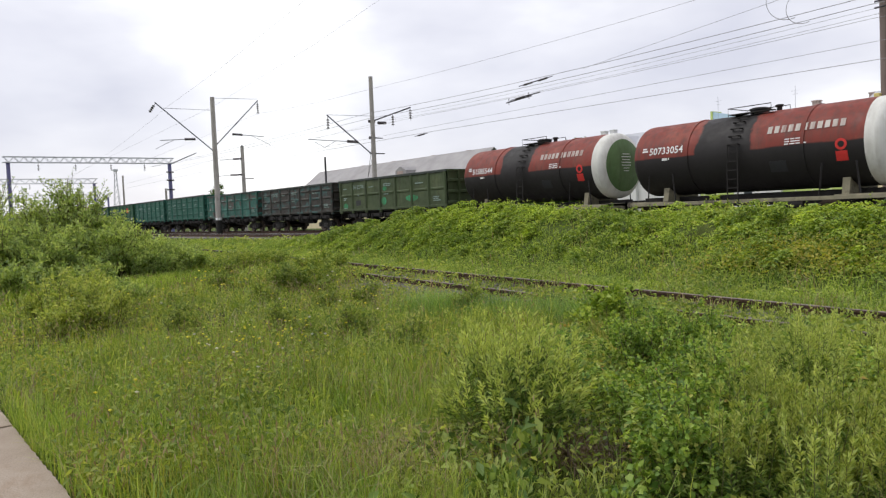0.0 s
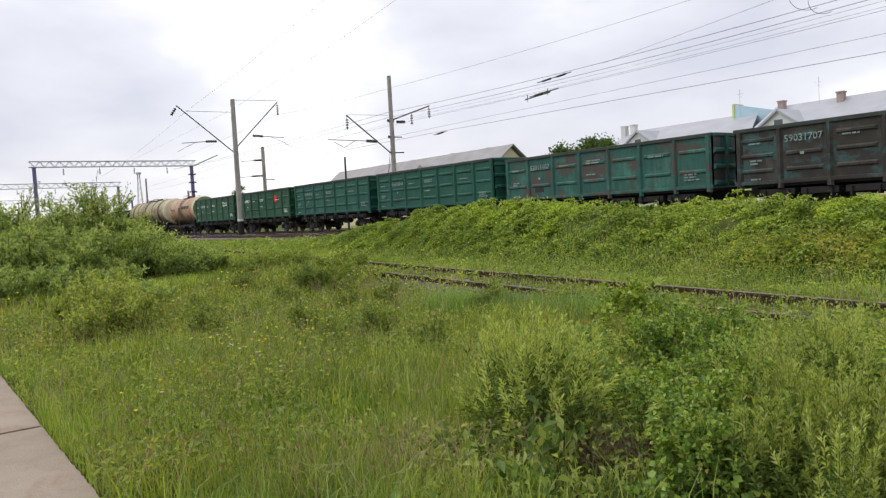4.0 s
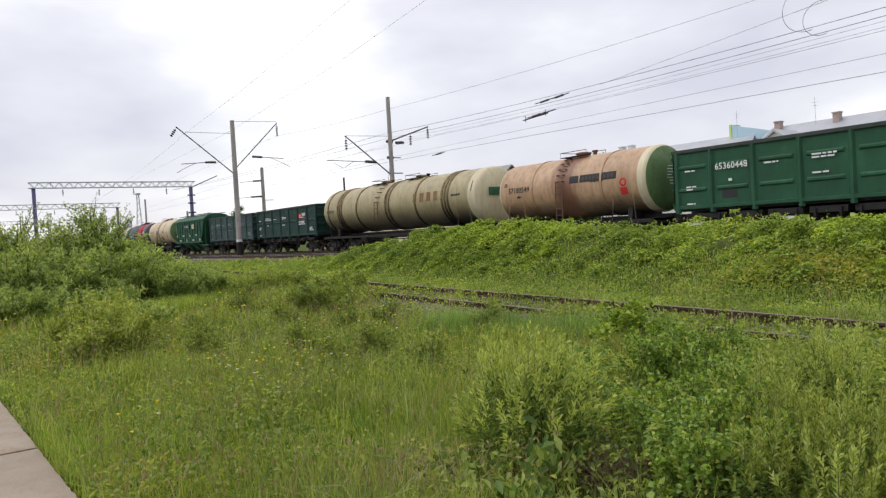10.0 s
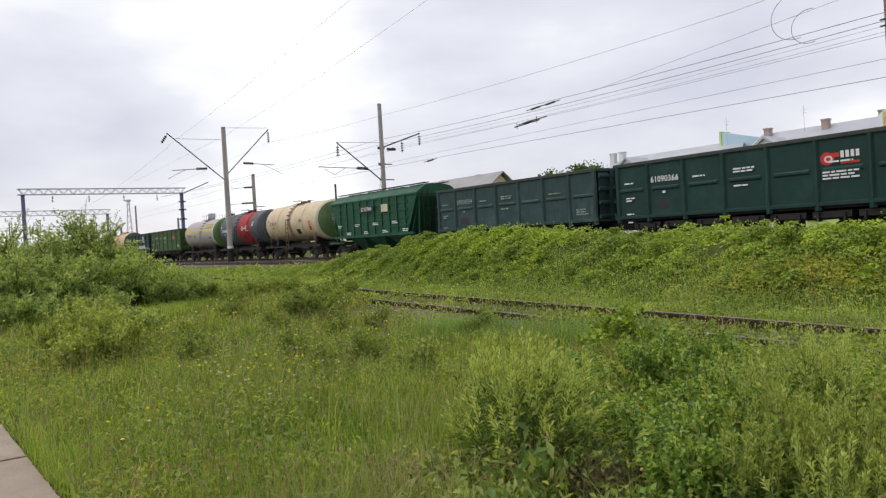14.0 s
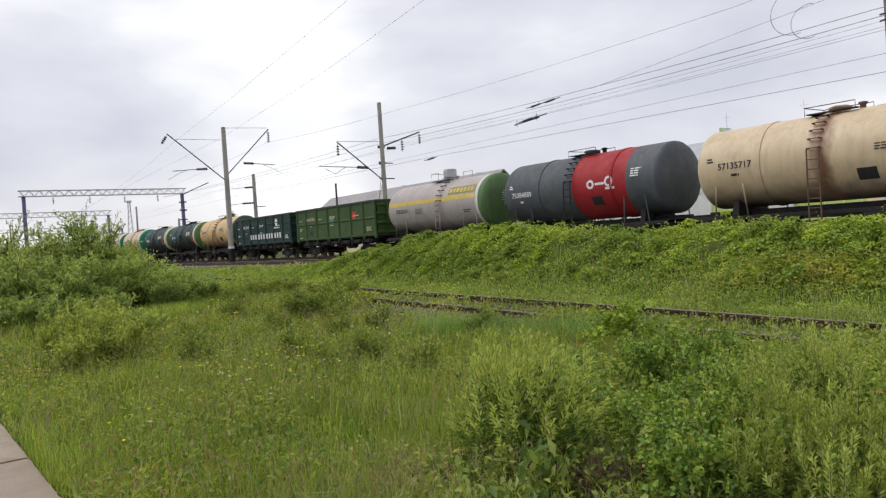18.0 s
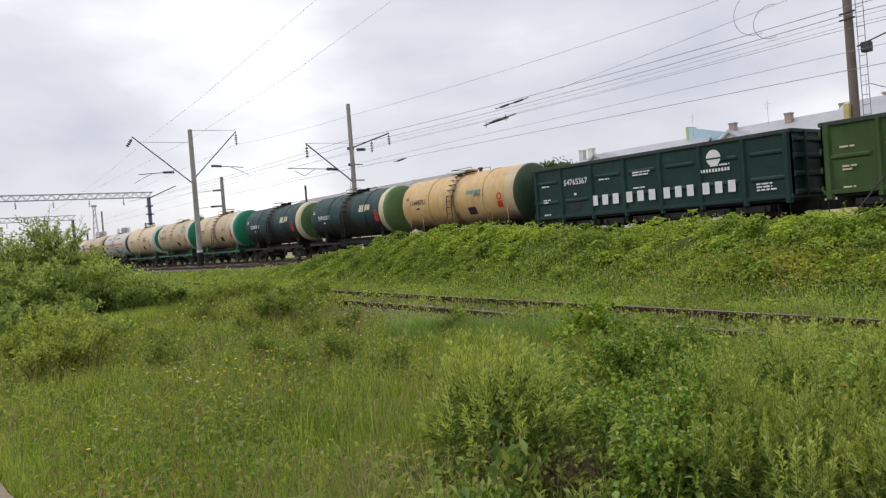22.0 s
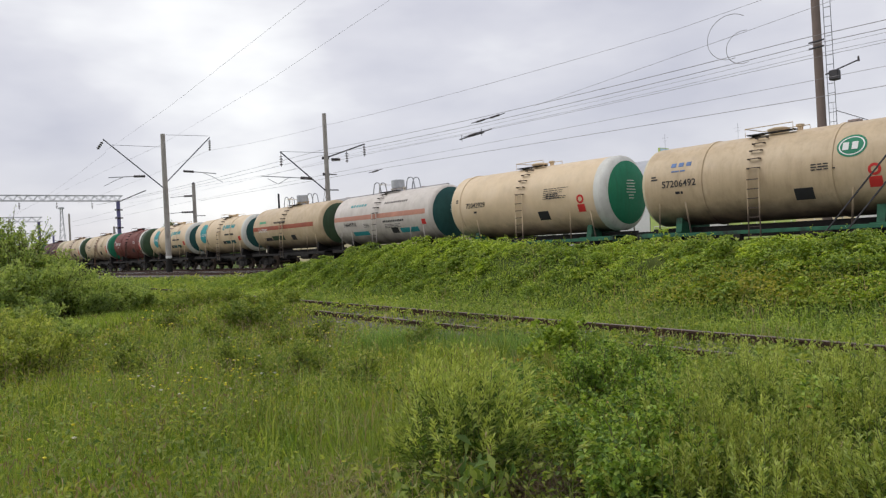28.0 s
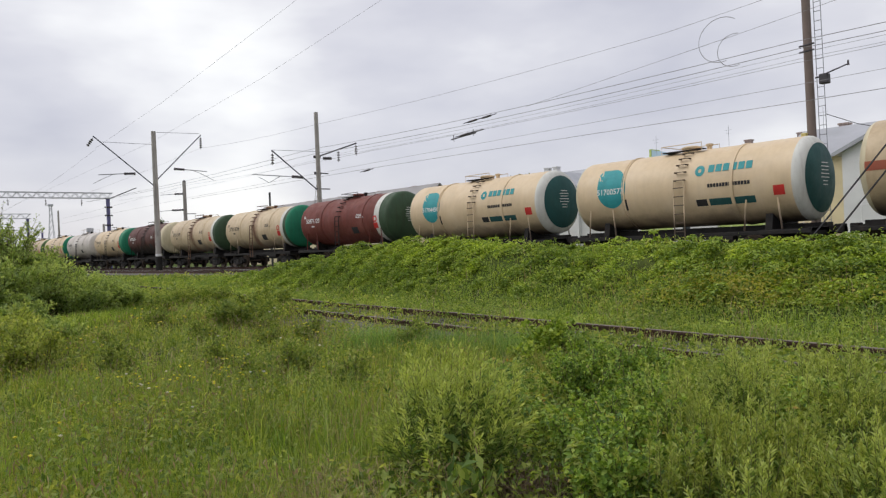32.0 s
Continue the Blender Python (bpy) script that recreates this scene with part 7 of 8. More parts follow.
def shoots(name, x, y, h, r, n, mat, leaf, label, seed, per=30, tips=None):
    """Upright leafy shoots in a rounded clump, with pale young leaves at their tips."""
    global rng
    rng = np.random.default_rng(seed)
    ob = tagged(new(name), label, "bush")
    ob.location = (x, y, float(gz(x, y)))
    g = Geo()
    pts, dirs, size, high = [], [], [], []
    for s in range(n):
        a, q = rng.uniform(0, 2 * np.pi), r * np.sqrt(rng.uniform(0, 1))
        hh = h * rng.uniform(0.62, 1.0) * (1 - 0.5 * (q / r) ** 2.4)
        root = np.array([math.cos(a) * q * 0.45, math.sin(a) * q * 0.45, -0.03])
        top = root + np.array([math.cos(a) * q * 0.6, math.sin(a) * q * 0.6, hh]) + rng.normal(size=3) * 0.035 * h
        mid = (root + top) / 2 + rng.normal(size=3) * 0.025 * h
        g.tube([tuple(root), tuple(mid), tuple(top)], 0.004, 3, 0.0015, False)
        u = np.sort(1 - rng.uniform(0, 0.72, per) ** 1.15)
        c = np.where(u[:, None] < 0.5, root + (mid - root) * (u[:, None] * 2), mid + (top - mid) * (u[:, None] * 2 - 1))
        b = np.arange(per) * 2.4 + rng.uniform(0, 6)
        out = np.stack([np.cos(b), np.sin(b), np.zeros(per)], 1)
        tip = np.array(top - root) / np.linalg.norm(top - root)
        pts.append(c)
        dirs.append(tip * (0.5 + 1.0 * u[:, None] ** 2) + out * (1.1 - 0.45 * u[:, None]) + rng.normal(size=(per, 3)) * 0.3)
        size.append((1.1 - 0.3 * u ** 3) * rng.uniform(0.65, 1.15, per))
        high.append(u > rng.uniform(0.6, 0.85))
    p, d, size, high = np.concatenate(pts), np.concatenate(dirs), np.concatenate(size), np.concatenate(high)
    face = unit(p - np.array([0, 0, 0.4 * h])) * 0.6 + np.array([0, 0, 0.5])
    v = leaves(p, d, leaf[0] * size, leaf[1] * size, 0.15, 0.25, face)
    part("branchwork", g, M_SHOOT, ob)["kind"] = "stuff"
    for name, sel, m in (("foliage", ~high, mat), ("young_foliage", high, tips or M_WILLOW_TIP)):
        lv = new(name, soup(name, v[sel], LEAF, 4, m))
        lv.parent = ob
    return ob


def tree(name, x, y, h, r, n, label, seed):
    """A distant tree: trunk, limbs, and clumps of leaves with gaps."""
    global rng
    rng = np.random.default_rng(seed)
    ob = tagged(new(name), label, "tree")
    ob.location = (x, y, 0)
    g = Geo().tube([(0, 0, -0.2), (0.1, 0, h * 0.35), (0.05, 0.1, h * 0.8)], 0.22, 8, 0.06)
    pts = []
    for k in range(16):
        a, u = rng.uniform(0, 2 * np.pi), rng.uniform(0.25, 0.85)
        q = r * (1.15 - u * 0.75) * rng.uniform(0.6, 1.1)
        tip = np.array([math.cos(a) * q, math.sin(a) * q, h * min(1, u + rng.uniform(0.08, 0.22))])
        g.tube([(0.05, 0, h * u * 0.8), tuple(tip * 0.6 + np.array([0, 0, h * u * 0.35])), tuple(tip)], 0.07, 5, 0.02)
        c = tip + rng.normal(size=(n // 16, 3)) * np.array([0.33, 0.33, 0.26]) * r * rng.uniform(0.6, 1.1)
        pts.append(c)
    p = np.concatenate(pts)
    part("trunk", g, M_BARK, ob)
    v = leaves(p, rng.normal(size=p.shape) + np.array([0, 0, -0.2]), rng.uniform(0.2, 0.4, len(p)), 0.22)
    cr = new("crown", soup("crown", v, LEAF, 4, M_TREE))
    cr.parent = ob
    return ob


def sector(n, d0, d1, a0=14, a1=98, power=1.0):
    """Places on the ground round the path's edge, thinning with distance."""
    u = rng.uniform(0, 1, n)
    d = d0 * (d1 / d0) ** (u ** power)
    a = np.radians(rng.uniform(a0, a1, n))
    return -np.sin(a) * d, np.cos(a) * d, d


def off_path(x, y):
    return y > 0.905 + 0.028 * x


# meadow grass, in tufts
def tufts(n, per, d0, d1, a0=14, a1=98):
    """Blade roots in tufts: places, the tuft's own height factor, distance, way out from its middle."""
    cx, cy, cd = sector(n, d0, d1, a0, a1)
    k = np.repeat(np.arange(n), per)
    grow = np.exp(rng.normal(0, 0.38, n))
    spread = rng.uniform(0.03, 0.11, n) * np.maximum(1, cd / 9)
    a, q = rng.uniform(0, 2 * np.pi, len(k)), np.sqrt(rng.uniform(0, 1, len(k))) * spread[k]
    return cx[k] + np.cos(a) * q, cy[k] + np.sin(a) * q, grow[k], cd[k]


x, y, grow, d = tufts(25500, 12, 3.3, 64)
ok = off_path(x, y) & (y < 20.2)
side = np.abs(y - side_y(x))
keep = rng.uniform(0, 1, len(x))
ok &= ~((side < 0.62) & (keep < 0.45)) & ~((np.abs(side - 1.3) < 0.5) & (keep < 0.35) & (x > -14))
strip = (x > -15.6) & (x < -9.2) & (y > side_y(x) - 2.8) & (y < side_y(x) - 0.6)
ok &= ~(strip & (keep < 0.42))
bare = np.sin(1.7 * x + 0.9 * y) * np.sin(1.1 * y - 0.8 * x) > 0.62
ok &= ~(bare & (keep < 0.6))
under = (d < 8.2) & (np.degrees(np.arctan2(-x, y)) < 46) | (np.hypot(x + 3.8, y - 3.5) < 0.6)
ok &= ~(under & (keep < 0.86)) & ~((y > side_y(x) + 1.9) & (x > -34) & (keep < 0.85))
x, y, grow, d = x[ok], y[ok], grow[ok], d[ok]
tall = 0.17 + 0.13 * (0.5 + 0.5 * np.sin(0.8 * x + 1.7 * np.sin(0.6 * y))) + 0.16 * np.exp(-((y - side_y(x) + 3.2) / 1.5) ** 2)
hh = tall * grow * rng.uniform(0.5, 1.2, len(x))
hh *= np.where(np.abs(y - side_y(x)) < 1.6, 0.55, 1.0)
hh *= np.where(y > side_y(x) + 1.4, 0.75, 1.0)
hh *= np.where(y < 1.9 + 0.028 * x, 0.6, 1.0)
gravel = (x > -17) & (x < -8.6) & (y > side_y(x) - 4.8) & (y < side_y(x) - 0.5)
hh *= np.where(gravel, 0.55, 1.0)
hh *= np.where(d < 8.5, 0.85, 0.9)
hh = np.minimum(hh, 0.55)
v = blades(np.stack([x, y, gz(x, y) - 0.02], 1), hh, rng.uniform(0.004, 0.0085, len(x)) * np.maximum(1.0, d / 6.5), rng.uniform(0.1, 1.0, len(x)))
tagged(new("meadow_grass", soup("meadow_grass", v, BLADE, 5, M_GRASS)), "tall green meadow grass mixed with dry blades", "grass", kind="stuff")

# lush young grass before the path
x, y, grow, d = tufts(5200, 12, 3.3, 11, 48, 98)
ok = off_path(x, y) & (np.hypot(x + 3.8, y - 3.5) > 0.65) & (np.sin(1.9 * x + 1.2 * np.sin(1.6 * y)) * np.sin(2.2 * y + 0.9 * np.sin(1.3 * x)) + rng.normal(0, 0.25, len(x)) > -0.05)
x, y, grow, d = x[ok], y[ok], grow[ok], d[ok]
v = blades(np.stack([x, y, gz(x, y) - 0.02], 1), np.minimum(0.2 * grow * rng.uniform(0.6, 1.3, len(x)), 0.4), rng.uniform(0.004, 0.008, len(x)) * np.maximum(1.0, d / 7), rng.uniform(0.1, 0.8, len(x)))
tagged(new("young_grass", soup("young_grass", v, BLADE, 5, M_FINE)), "lush young green grass beside the path", "grass", kind="stuff")

# the verge on both sides of the path
n = 60000
x, y = rng.uniform(-16, 12, n), rng.uniform(-9, 14, n)
d, a = np.hypot(x, y), np.degrees(np.arctan2(-x, y))
ok = (off_path(x, y) | (y < -1.36 + 0.028 * x)) & ((d < 3.45) | (a < 14.5) | (a > 97.5)) & (np.abs(y - side_y(x)) > 1.0)
x, y = x[ok], y[ok]
v = blades(np.stack([x, y, gz(x, y) - 0.02], 1), rng.uniform(0.06, 0.26, len(x)), rng.uniform(0.006, 0.012, len(x)), rng.uniform(0.1, 1.2, len(x)))
tagged(new("verge_grass", soup("verge_grass", v, BLADE, 5, M_GRASS)), "short green grass on the verges of the path", "grass", kind="stuff")

# dry stalks in tufts
x, y, d = sector(17000, 3.4, 35)
ok = off_path(x, y) & (y < 17) & (np.sin(2.3 * x + 0.7) * np.sin(1.9 * y + 1.1 * np.sin(x)) > 0.2)
x, y, d = x[ok], y[ok], d[ok]
v = blades(np.stack([x, y, gz(x, y)], 1), rng.uniform(0.15, 0.55, len(x)), 0.004 * np.maximum(1.0, d / 5), rng.uniform(0.2, 1.5, len(x)))
tagged(new("dry_grass", soup("dry_grass", v, BLADE, 5, M_STRAW)), "pale dry grass stalks among the green", "grass", kind="stuff")

# thin brownish panicles over the grass
x, y, d = sector(9000, 4.2, 24, 46, 94)
ok = off_path(x, y) & (y < side_y(x) - 1.4) & (np.sin(1.1 * x + 0.4) * np.sin(1.5 * y + 0.9 * np.sin(0.8 * x)) + rng.normal(0, 0.3, len(x)) > 0.1)
x, y, d = x[ok], y[ok], d[ok]
h = rng.uniform(0.2, 0.5, len(x))
v = blades(np.stack([x, y, gz(x, y)], 1), h, 0.0035 * np.maximum(1.0, d / 6), rng.uniform(0.05, 0.5, len(x)))
tagged(new("grass_stems", soup("grass_stems", v, BLADE, 5, M_CANE)), "thin reddish stems standing in the grass", "grass", kind="stuff")
v = leaves(np.stack([x, y, gz(x, y) + h * 0.88], 1) + rng.normal(size=(len(x), 3)) * 0.015, rng.normal(size=(len(x), 3)) * 0.25 + np.array([0, 0, 1.0]), rng.uniform(0.04, 0.09, len(x)) * np.maximum(1, d / 10), 0.011 * np.maximum(1, d / 8))
tagged(new("grass_panicles", soup("grass_panicles", v, LEAF, 4, M_STRAW)), "pale brown seed panicles over the grass", "grass", kind="stuff")

# low broad-leaved weeds in the meadow
x, y, d = sector(84000, 4.6, 50)
ok = off_path(x, y) & (y < 19.5) & (np.sin(1.3 * x + 2 * np.sin(0.5 * y)) * np.sin(1.2 * y + 0.4) + rng.uniform(-0.5, 0.5, len(x)) > 0.05)
ok &= ~((x > -17) & (x < -8.6) & (y > side_y(x) - 4.0) & (y < side_y(x) - 0.5) & (rng.uniform(0, 1, len(x)) < 0.8))
x, y, d = x[ok], y[ok], d[ok]
p = np.stack([x, y, gz(x, y) + rng.uniform(0.03, 0.3, len(x))], 1)
w = rng.normal(size=p.shape) * 0.8 + np.array([0, 0, 0.5])
v = leaves(p, w, rng.uniform(0.035, 0.075, len(x)) * np.maximum(1, d / 10), rng.uniform(0.018, 0.035, len(x)) * np.maximum(1, d / 10), 0.2, 0.25, np.array([0, -0.2, 0.8]))
tagged(new("meadow_weeds", soup("meadow_weeds", v, LEAF, 4, M_SHRUB)), "low broad-leaved weeds in the grass", "weeds", kind="stuff")


def clumps(n, x0, x1, t0, t1, kids, per, r, h, power=1.0, patchy=0):
    """Leaves over rounded plants that grow together in clumps on the bank: places, facing."""
    px = rng.uniform(x0, x1, n)
    pt = t0 + (t1 - t0) * rng.uniform(0, 1, n) ** power
    patch_at = np.sin(0.62 * px + 1.5 * np.sin(0.23 * px + 2.0)) * np.sin(5.0 * pt + 0.8 * np.sin(0.7 * px)) + rng.normal(0, 0.3, n)
    keep = (rng.uniform(0, 1, n) < smooth(-46, -27, px)) & (patchy * (patch_at - 0.12) >= 0)
    px, pt = px[keep], pt[keep]
    low = (0.4 + 0.7 * pt) * (0.35 + 0.65 * smooth(-40, -24, px)) * (1 - 0.72 * smooth(0.55, 0.85, pt))
    pr, ph = rng.uniform(*r, len(px)), rng.uniform(*h, len(px)) * low
    k = np.repeat(np.arange(len(px)), kids)
    a, q = rng.uniform(0, 2 * np.pi, len(k)), np.sqrt(rng.uniform(0, 1, len(k)))
    y0 = side_y(px) + 1.5
    cx = px[k] + np.cos(a) * q * pr[k]
    cy = (y0 + (18.4 - y0) * pt)[k] + np.sin(a) * q * pr[k]
    ch = ph[k] * (1 - 0.72 * q * q) * rng.uniform(0.8, 1.15, len(k))
    cr = pr[k] * rng.uniform(0.4, 0.65, len(k))
    j = np.repeat(np.arange(len(k)), per)
    a, q = rng.uniform(0, 2 * np.pi, len(j)), np.sqrt(rng.uniform(0, 1, len(j)))
    out = np.stack([np.cos(a) * q, np.sin(a) * q, np.sqrt(1 - q * q)], 1)
    deep = rng.uniform(0.8, 1.04, len(j))
    x, y = cx[j] + out[:, 0] * cr[j] * deep, cy[j] + out[:, 1] * cr[j] * deep
    z = gz(x, y) + np.maximum(0.02, ch[j] - 0.55 * cr[j] + 0.55 * cr[j] * out[:, 2] * deep)
    return np.stack([x, y, z], 1), out * np.array([0.6, 0.6, 1.0]) + np.array([0, -0.1, 1.1])


# nettles and raspberry canes over the bank
for name, mat, n, way, h, label in (("bank_canes", M_WEED, 1500, -1, (0.22, 0.7), "dense bright green raspberry canes over the bank"), ("bank_nettles", M_NETTLE, 1300, 1, (0.28, 0.8), "clumps of deep green nettles on the bank")):
    p, face = clumps(n, -46, 9, 0.26, 1.0, 5, 48, (0.22, 0.55), h, 0.8, way)
    w = rng.normal(size=p.shape) * np.array([0.9, 0.9, 0.3]) + face * np.array([0.6, 0.6, 0])
    sz = rng.uniform(0.55, 1.2, len(p))
    v = leaves(p, w, 0.084 * sz, 0.058 * sz, 0.3, 0.18, face)
    tagged(new(name, soup(name, v, LEAF, 4, mat)), label, "weeds", kind="stuff")

# small leaves that close the gaps low over the slope
n = 120000
x = rng.uniform(-52, 9, n)
t = rng.uniform(0, 1, n)
y0 = side_y(x) + 1.2
y = y0 + (18.6 - y0) * t
ok = (rng.uniform(0, 1, n) < smooth(-50, -30, x)) & (rng.uniform(0, 1, n) < 1.0 - 0.75 * smooth(0.3, 0.55, t))
x, y, t = x[ok], y[ok], t[ok]
tuft = 0.5 + 0.5 * np.sin(2.1 * x + 1.7 * np.sin(1.3 * y)) * np.sin(2.3 * y + 1.1 * np.sin(0.9 * x))
p = np.stack([x, y, gz(x, y) + rng.uniform(0.02, 0.1, len(x)) + 0.16 * tuft * rng.uniform(0.3, 1, len(x))], 1)
w = rng.normal(size=p.shape) * np.array([0.9, 0.9, 0.4]) + np.array([0, 0, 0.25])
sz = rng.uniform(0.55, 1.15, len(x))
v = leaves(p, w, 0.066 * sz, 0.036 * sz, 0.2, 0.2, np.array([0, -0.2, 0.8]))
tagged(new("bank_creepers", soup("bank_creepers", v, LEAF, 4, M_FINE)), "low small-leaved weeds covering the slope", "weeds", kind="stuff")

# fine grass at the foot of the bank
n = 52000
x = rng.uniform(-52, 8, n)
t = rng.uniform(0, 1, n) ** 1.5 * 0.5
y0 = side_y(x) + 1.1
y = y0 + (18.4 - y0) * t
tuft = 0.5 + 0.5 * np.sin(1.6 * x + 1.9 * np.sin(1.1 * y)) * np.sin(1.9 * y + 1.3 * np.sin(0.8 * x))
v = blades(np.stack([x, y, gz(x, y)], 1), rng.uniform(0.08, 0.2, n) + 0.16 * tuft * rng.uniform(0, 1, n), rng.uniform(0.01, 0.02, n), rng.uniform(0.3, 1.3, n))
tagged(new("bank_grass", soup("bank_grass", v, BLADE, 5, M_FINE)), "fine green grass along the foot of the bank", "grass", kind="stuff")

# reddish canes in one part of the slope
n = 2000
x, y = rng.normal(-7.2, 1.2, n), rng.normal(13.4, 0.4, n)
p = np.stack([x, y, gz(x, y) + rng.uniform(0.08, 0.36, n)], 1)
w = rng.normal(size=p.shape) * np.array([0.9, 0.9, 0.5]) + np.array([0, 0, 0.3])
v = leaves(p, w, rng.uniform(0.05, 0.1, n), rng.uniform(0.03, 0.055, n), 0.2, 0.2, np.array([0, -0.2, 0.8]))
tagged(new("reddish_canes", soup("reddish_canes", v, LEAF, 4, M_CANE)), "patch of yellowish and reddish canes on the bank", "weeds", kind="stuff")

# nettle shoots that stand up from the bank
n = 260
x = rng.uniform(-30, 6, n)
y = 17.0 + rng.uniform(-2.6, 0.9, n)
h = rng.uniform(0.2, 0.5, n)
lv = np.repeat(np.arange(n), 9)
u = np.tile(np.linspace(0.3, 1.0, 9), n)
p = np.stack([x[lv], y[lv], gz(x, y)[lv] + h[lv] * u], 1)
w = rng.normal(size=p.shape) * np.array([1, 1, 0.2]) + np.array([0, 0, 0.35])
v = leaves(p, w, 0.13 * (1.25 - u * 0.8), 0.055 * (1.25 - u * 0.8), 0.3)
tagged(new("nettle_shoots", soup("nettle_shoots", v, LEAF, 4, M_WEED)), "upright nettle shoots along the crest of the bank", "weeds", kind="stuff")

# weeds that hide stretches of the siding
n = 26000
x = rng.uniform(-34, 1, n)
o = rng.normal(0, 0.5, n)
hide = np.where((x < -16.5) | ((x > -9.3) & (x < -6.2)) | (x > -4.3), 1.0, 0.06)
ok = rng.uniform(0, 1, n) < hide
x, o = x[ok], o[ok]
y = side_y(x) - 1.05 + o
p = np.stack([x, y, gz(x, y) + rng.uniform(0.02, 0.34, len(x)) * np.exp(-(o / 0.8) ** 2)], 1)
w = rng.normal(size=p.shape) * 0.8 + np.array([0, 0, 0.5])
v = leaves(p, w, rng.uniform(0.06, 0.12, len(x)), rng.uniform(0.03, 0.06, len(x)))
tagged(new("siding_weeds", soup("siding_weeds", v, LEAF, 4, M_SHRUB)), "leafy weeds grown over the siding rails", "weeds", kind="stuff")

# long arching blades close to the path
x, y, grow, d = tufts(420, 8, 3.4, 11, 58, 92)
ok = off_path(x, y)
x, y, grow, d = x[ok], y[ok], grow[ok], d[ok]
v = blades(np.stack([x, y, gz(x, y)], 1), np.minimum(0.3 * grow, 0.45) * rng.uniform(0.6, 1.1, len(x)), rng.uniform(0.007, 0.012, len(x)) * np.maximum(1, d / 7), rng.uniform(0.2, 1.3, len(x)))
tagged(new("long_grass", soup("long_grass", v, BLADE, 5, M_LONG)), "long arching bright green grass blades", "grass", kind="stuff")

# yellow flowers and pale seed heads
for name, n, mat, size, label in (("yellow_flowers", 150, M_FLOWER_Y, 0.015, "small yellow flowers on thin stems"), ("seed_heads", 26, M_FLOWER_W, 0.017, "pale round dandelion seed heads")):
    x, y, d = sector(n * 6, 5.0, 17, 54, 90)
    ok = off_path(x, y) & (y < side_y(x) - 1.5) & (np.sin(1.2 * x + 0.5) * np.sin(1.4 * y + 0.8) + rng.uniform(-0.4, 0.4, len(x)) > 0.45)
    x, y, d = x[ok][:n], y[ok][:n], d[ok][:n]
    h = rng.uniform(0.36, 0.62, len(x))
    c = np.stack([x, y, gz(x, y) + h], 1)
    r = size * np.maximum(1, d / 9)
    ring = np.array([[math.cos(a), math.sin(a), 0.25] for a in np.linspace(0, 2 * math.pi, 7)[:6]])
    v = np.concatenate([c[:, None] + ring[None] * r[:, None, None], (c - np.array([0, 0, 1]) * r[:, None] * 0.5)[:, None], (c + np.array([0, 0, 1]) * r[:, None] * 0.7)[:, None]], 1)
    me = soup(name, v, [[i, (i + 1) % 6, 7] for i in range(6)] + [[(i + 1) % 6, i, 6] for i in range(6)], 8, mat)
    tagged(new(name, me), label, "flowers", kind="stuff")

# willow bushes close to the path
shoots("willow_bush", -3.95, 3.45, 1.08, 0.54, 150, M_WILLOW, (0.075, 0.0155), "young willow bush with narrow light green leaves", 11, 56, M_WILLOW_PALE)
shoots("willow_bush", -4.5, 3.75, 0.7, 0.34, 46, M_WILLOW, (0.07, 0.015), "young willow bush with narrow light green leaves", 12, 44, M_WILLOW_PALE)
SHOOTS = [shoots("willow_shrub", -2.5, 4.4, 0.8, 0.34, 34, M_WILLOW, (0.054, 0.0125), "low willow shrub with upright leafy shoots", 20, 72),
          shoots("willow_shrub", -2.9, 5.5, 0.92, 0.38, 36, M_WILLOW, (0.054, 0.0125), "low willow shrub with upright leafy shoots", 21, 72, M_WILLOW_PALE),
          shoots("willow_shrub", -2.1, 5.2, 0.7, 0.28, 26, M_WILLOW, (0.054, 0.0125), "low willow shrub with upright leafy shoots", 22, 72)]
BIRCHES = [bush("birch_sapling", -2.85, 3.95, 0.66, 0.36, 3200, M_BIRCH, (0.034, 0.029), "birch saplings with small green and reddish leaves", 26, 0.8, 40),
           bush("birch_sapling", -3.35, 4.7, 0.9, 0.42, 4000, M_BIRCH, (0.036, 0.03), "birch saplings with small green and reddish leaves", 28, 0.9, 41)]
for group, tag in ((SHOOTS, "willow shrubs by the path"), (BIRCHES, "birch saplings by the path")):
    for o in group:
        tagged(o, group=tag)
rnd = random.Random(9)
for i in range(34):
    b, q = radians(rnd.uniform(17, 34.5)), 3.9 * (6.9 / 3.9) ** rnd.random()
    bx, by = -math.sin(b) * q, math.cos(b) * q
    copy_thing(rnd.choice(SHOOTS), pose(bx, by, float(gz(bx, by)) - rnd.uniform(0, 0.16), rnd.uniform(-6, 6), rnd.uniform(-6, 6), rnd.uniform(0, 360)))
for i in range(14):
    b, q = radians(rnd.uniform(33, 39)), 4.4 * (7.0 / 4.4) ** rnd.random()
    bx, by = -math.sin(b) * q, math.cos(b) * q
    copy_thing(rnd.choice(BIRCHES), pose(bx, by, float(gz(bx, by)) - rnd.uniform(0.0, 0.2), 0, 0, rnd.uniform(0, 360)))
for i in range(10):
    b, q = radians(rnd.uniform(33, 39.5)), rnd.uniform(3.9, 4.6)
    bx, by = -math.sin(b) * q, math.cos(b) * q
    bush("aspen_shoot", bx, by, rnd.uniform(0.22, 0.4), 0.2, 150, M_BIRCH, (0.052, 0.048), "low shoots with round green and yellowish leaves", 8, 0.6, 170 + i)

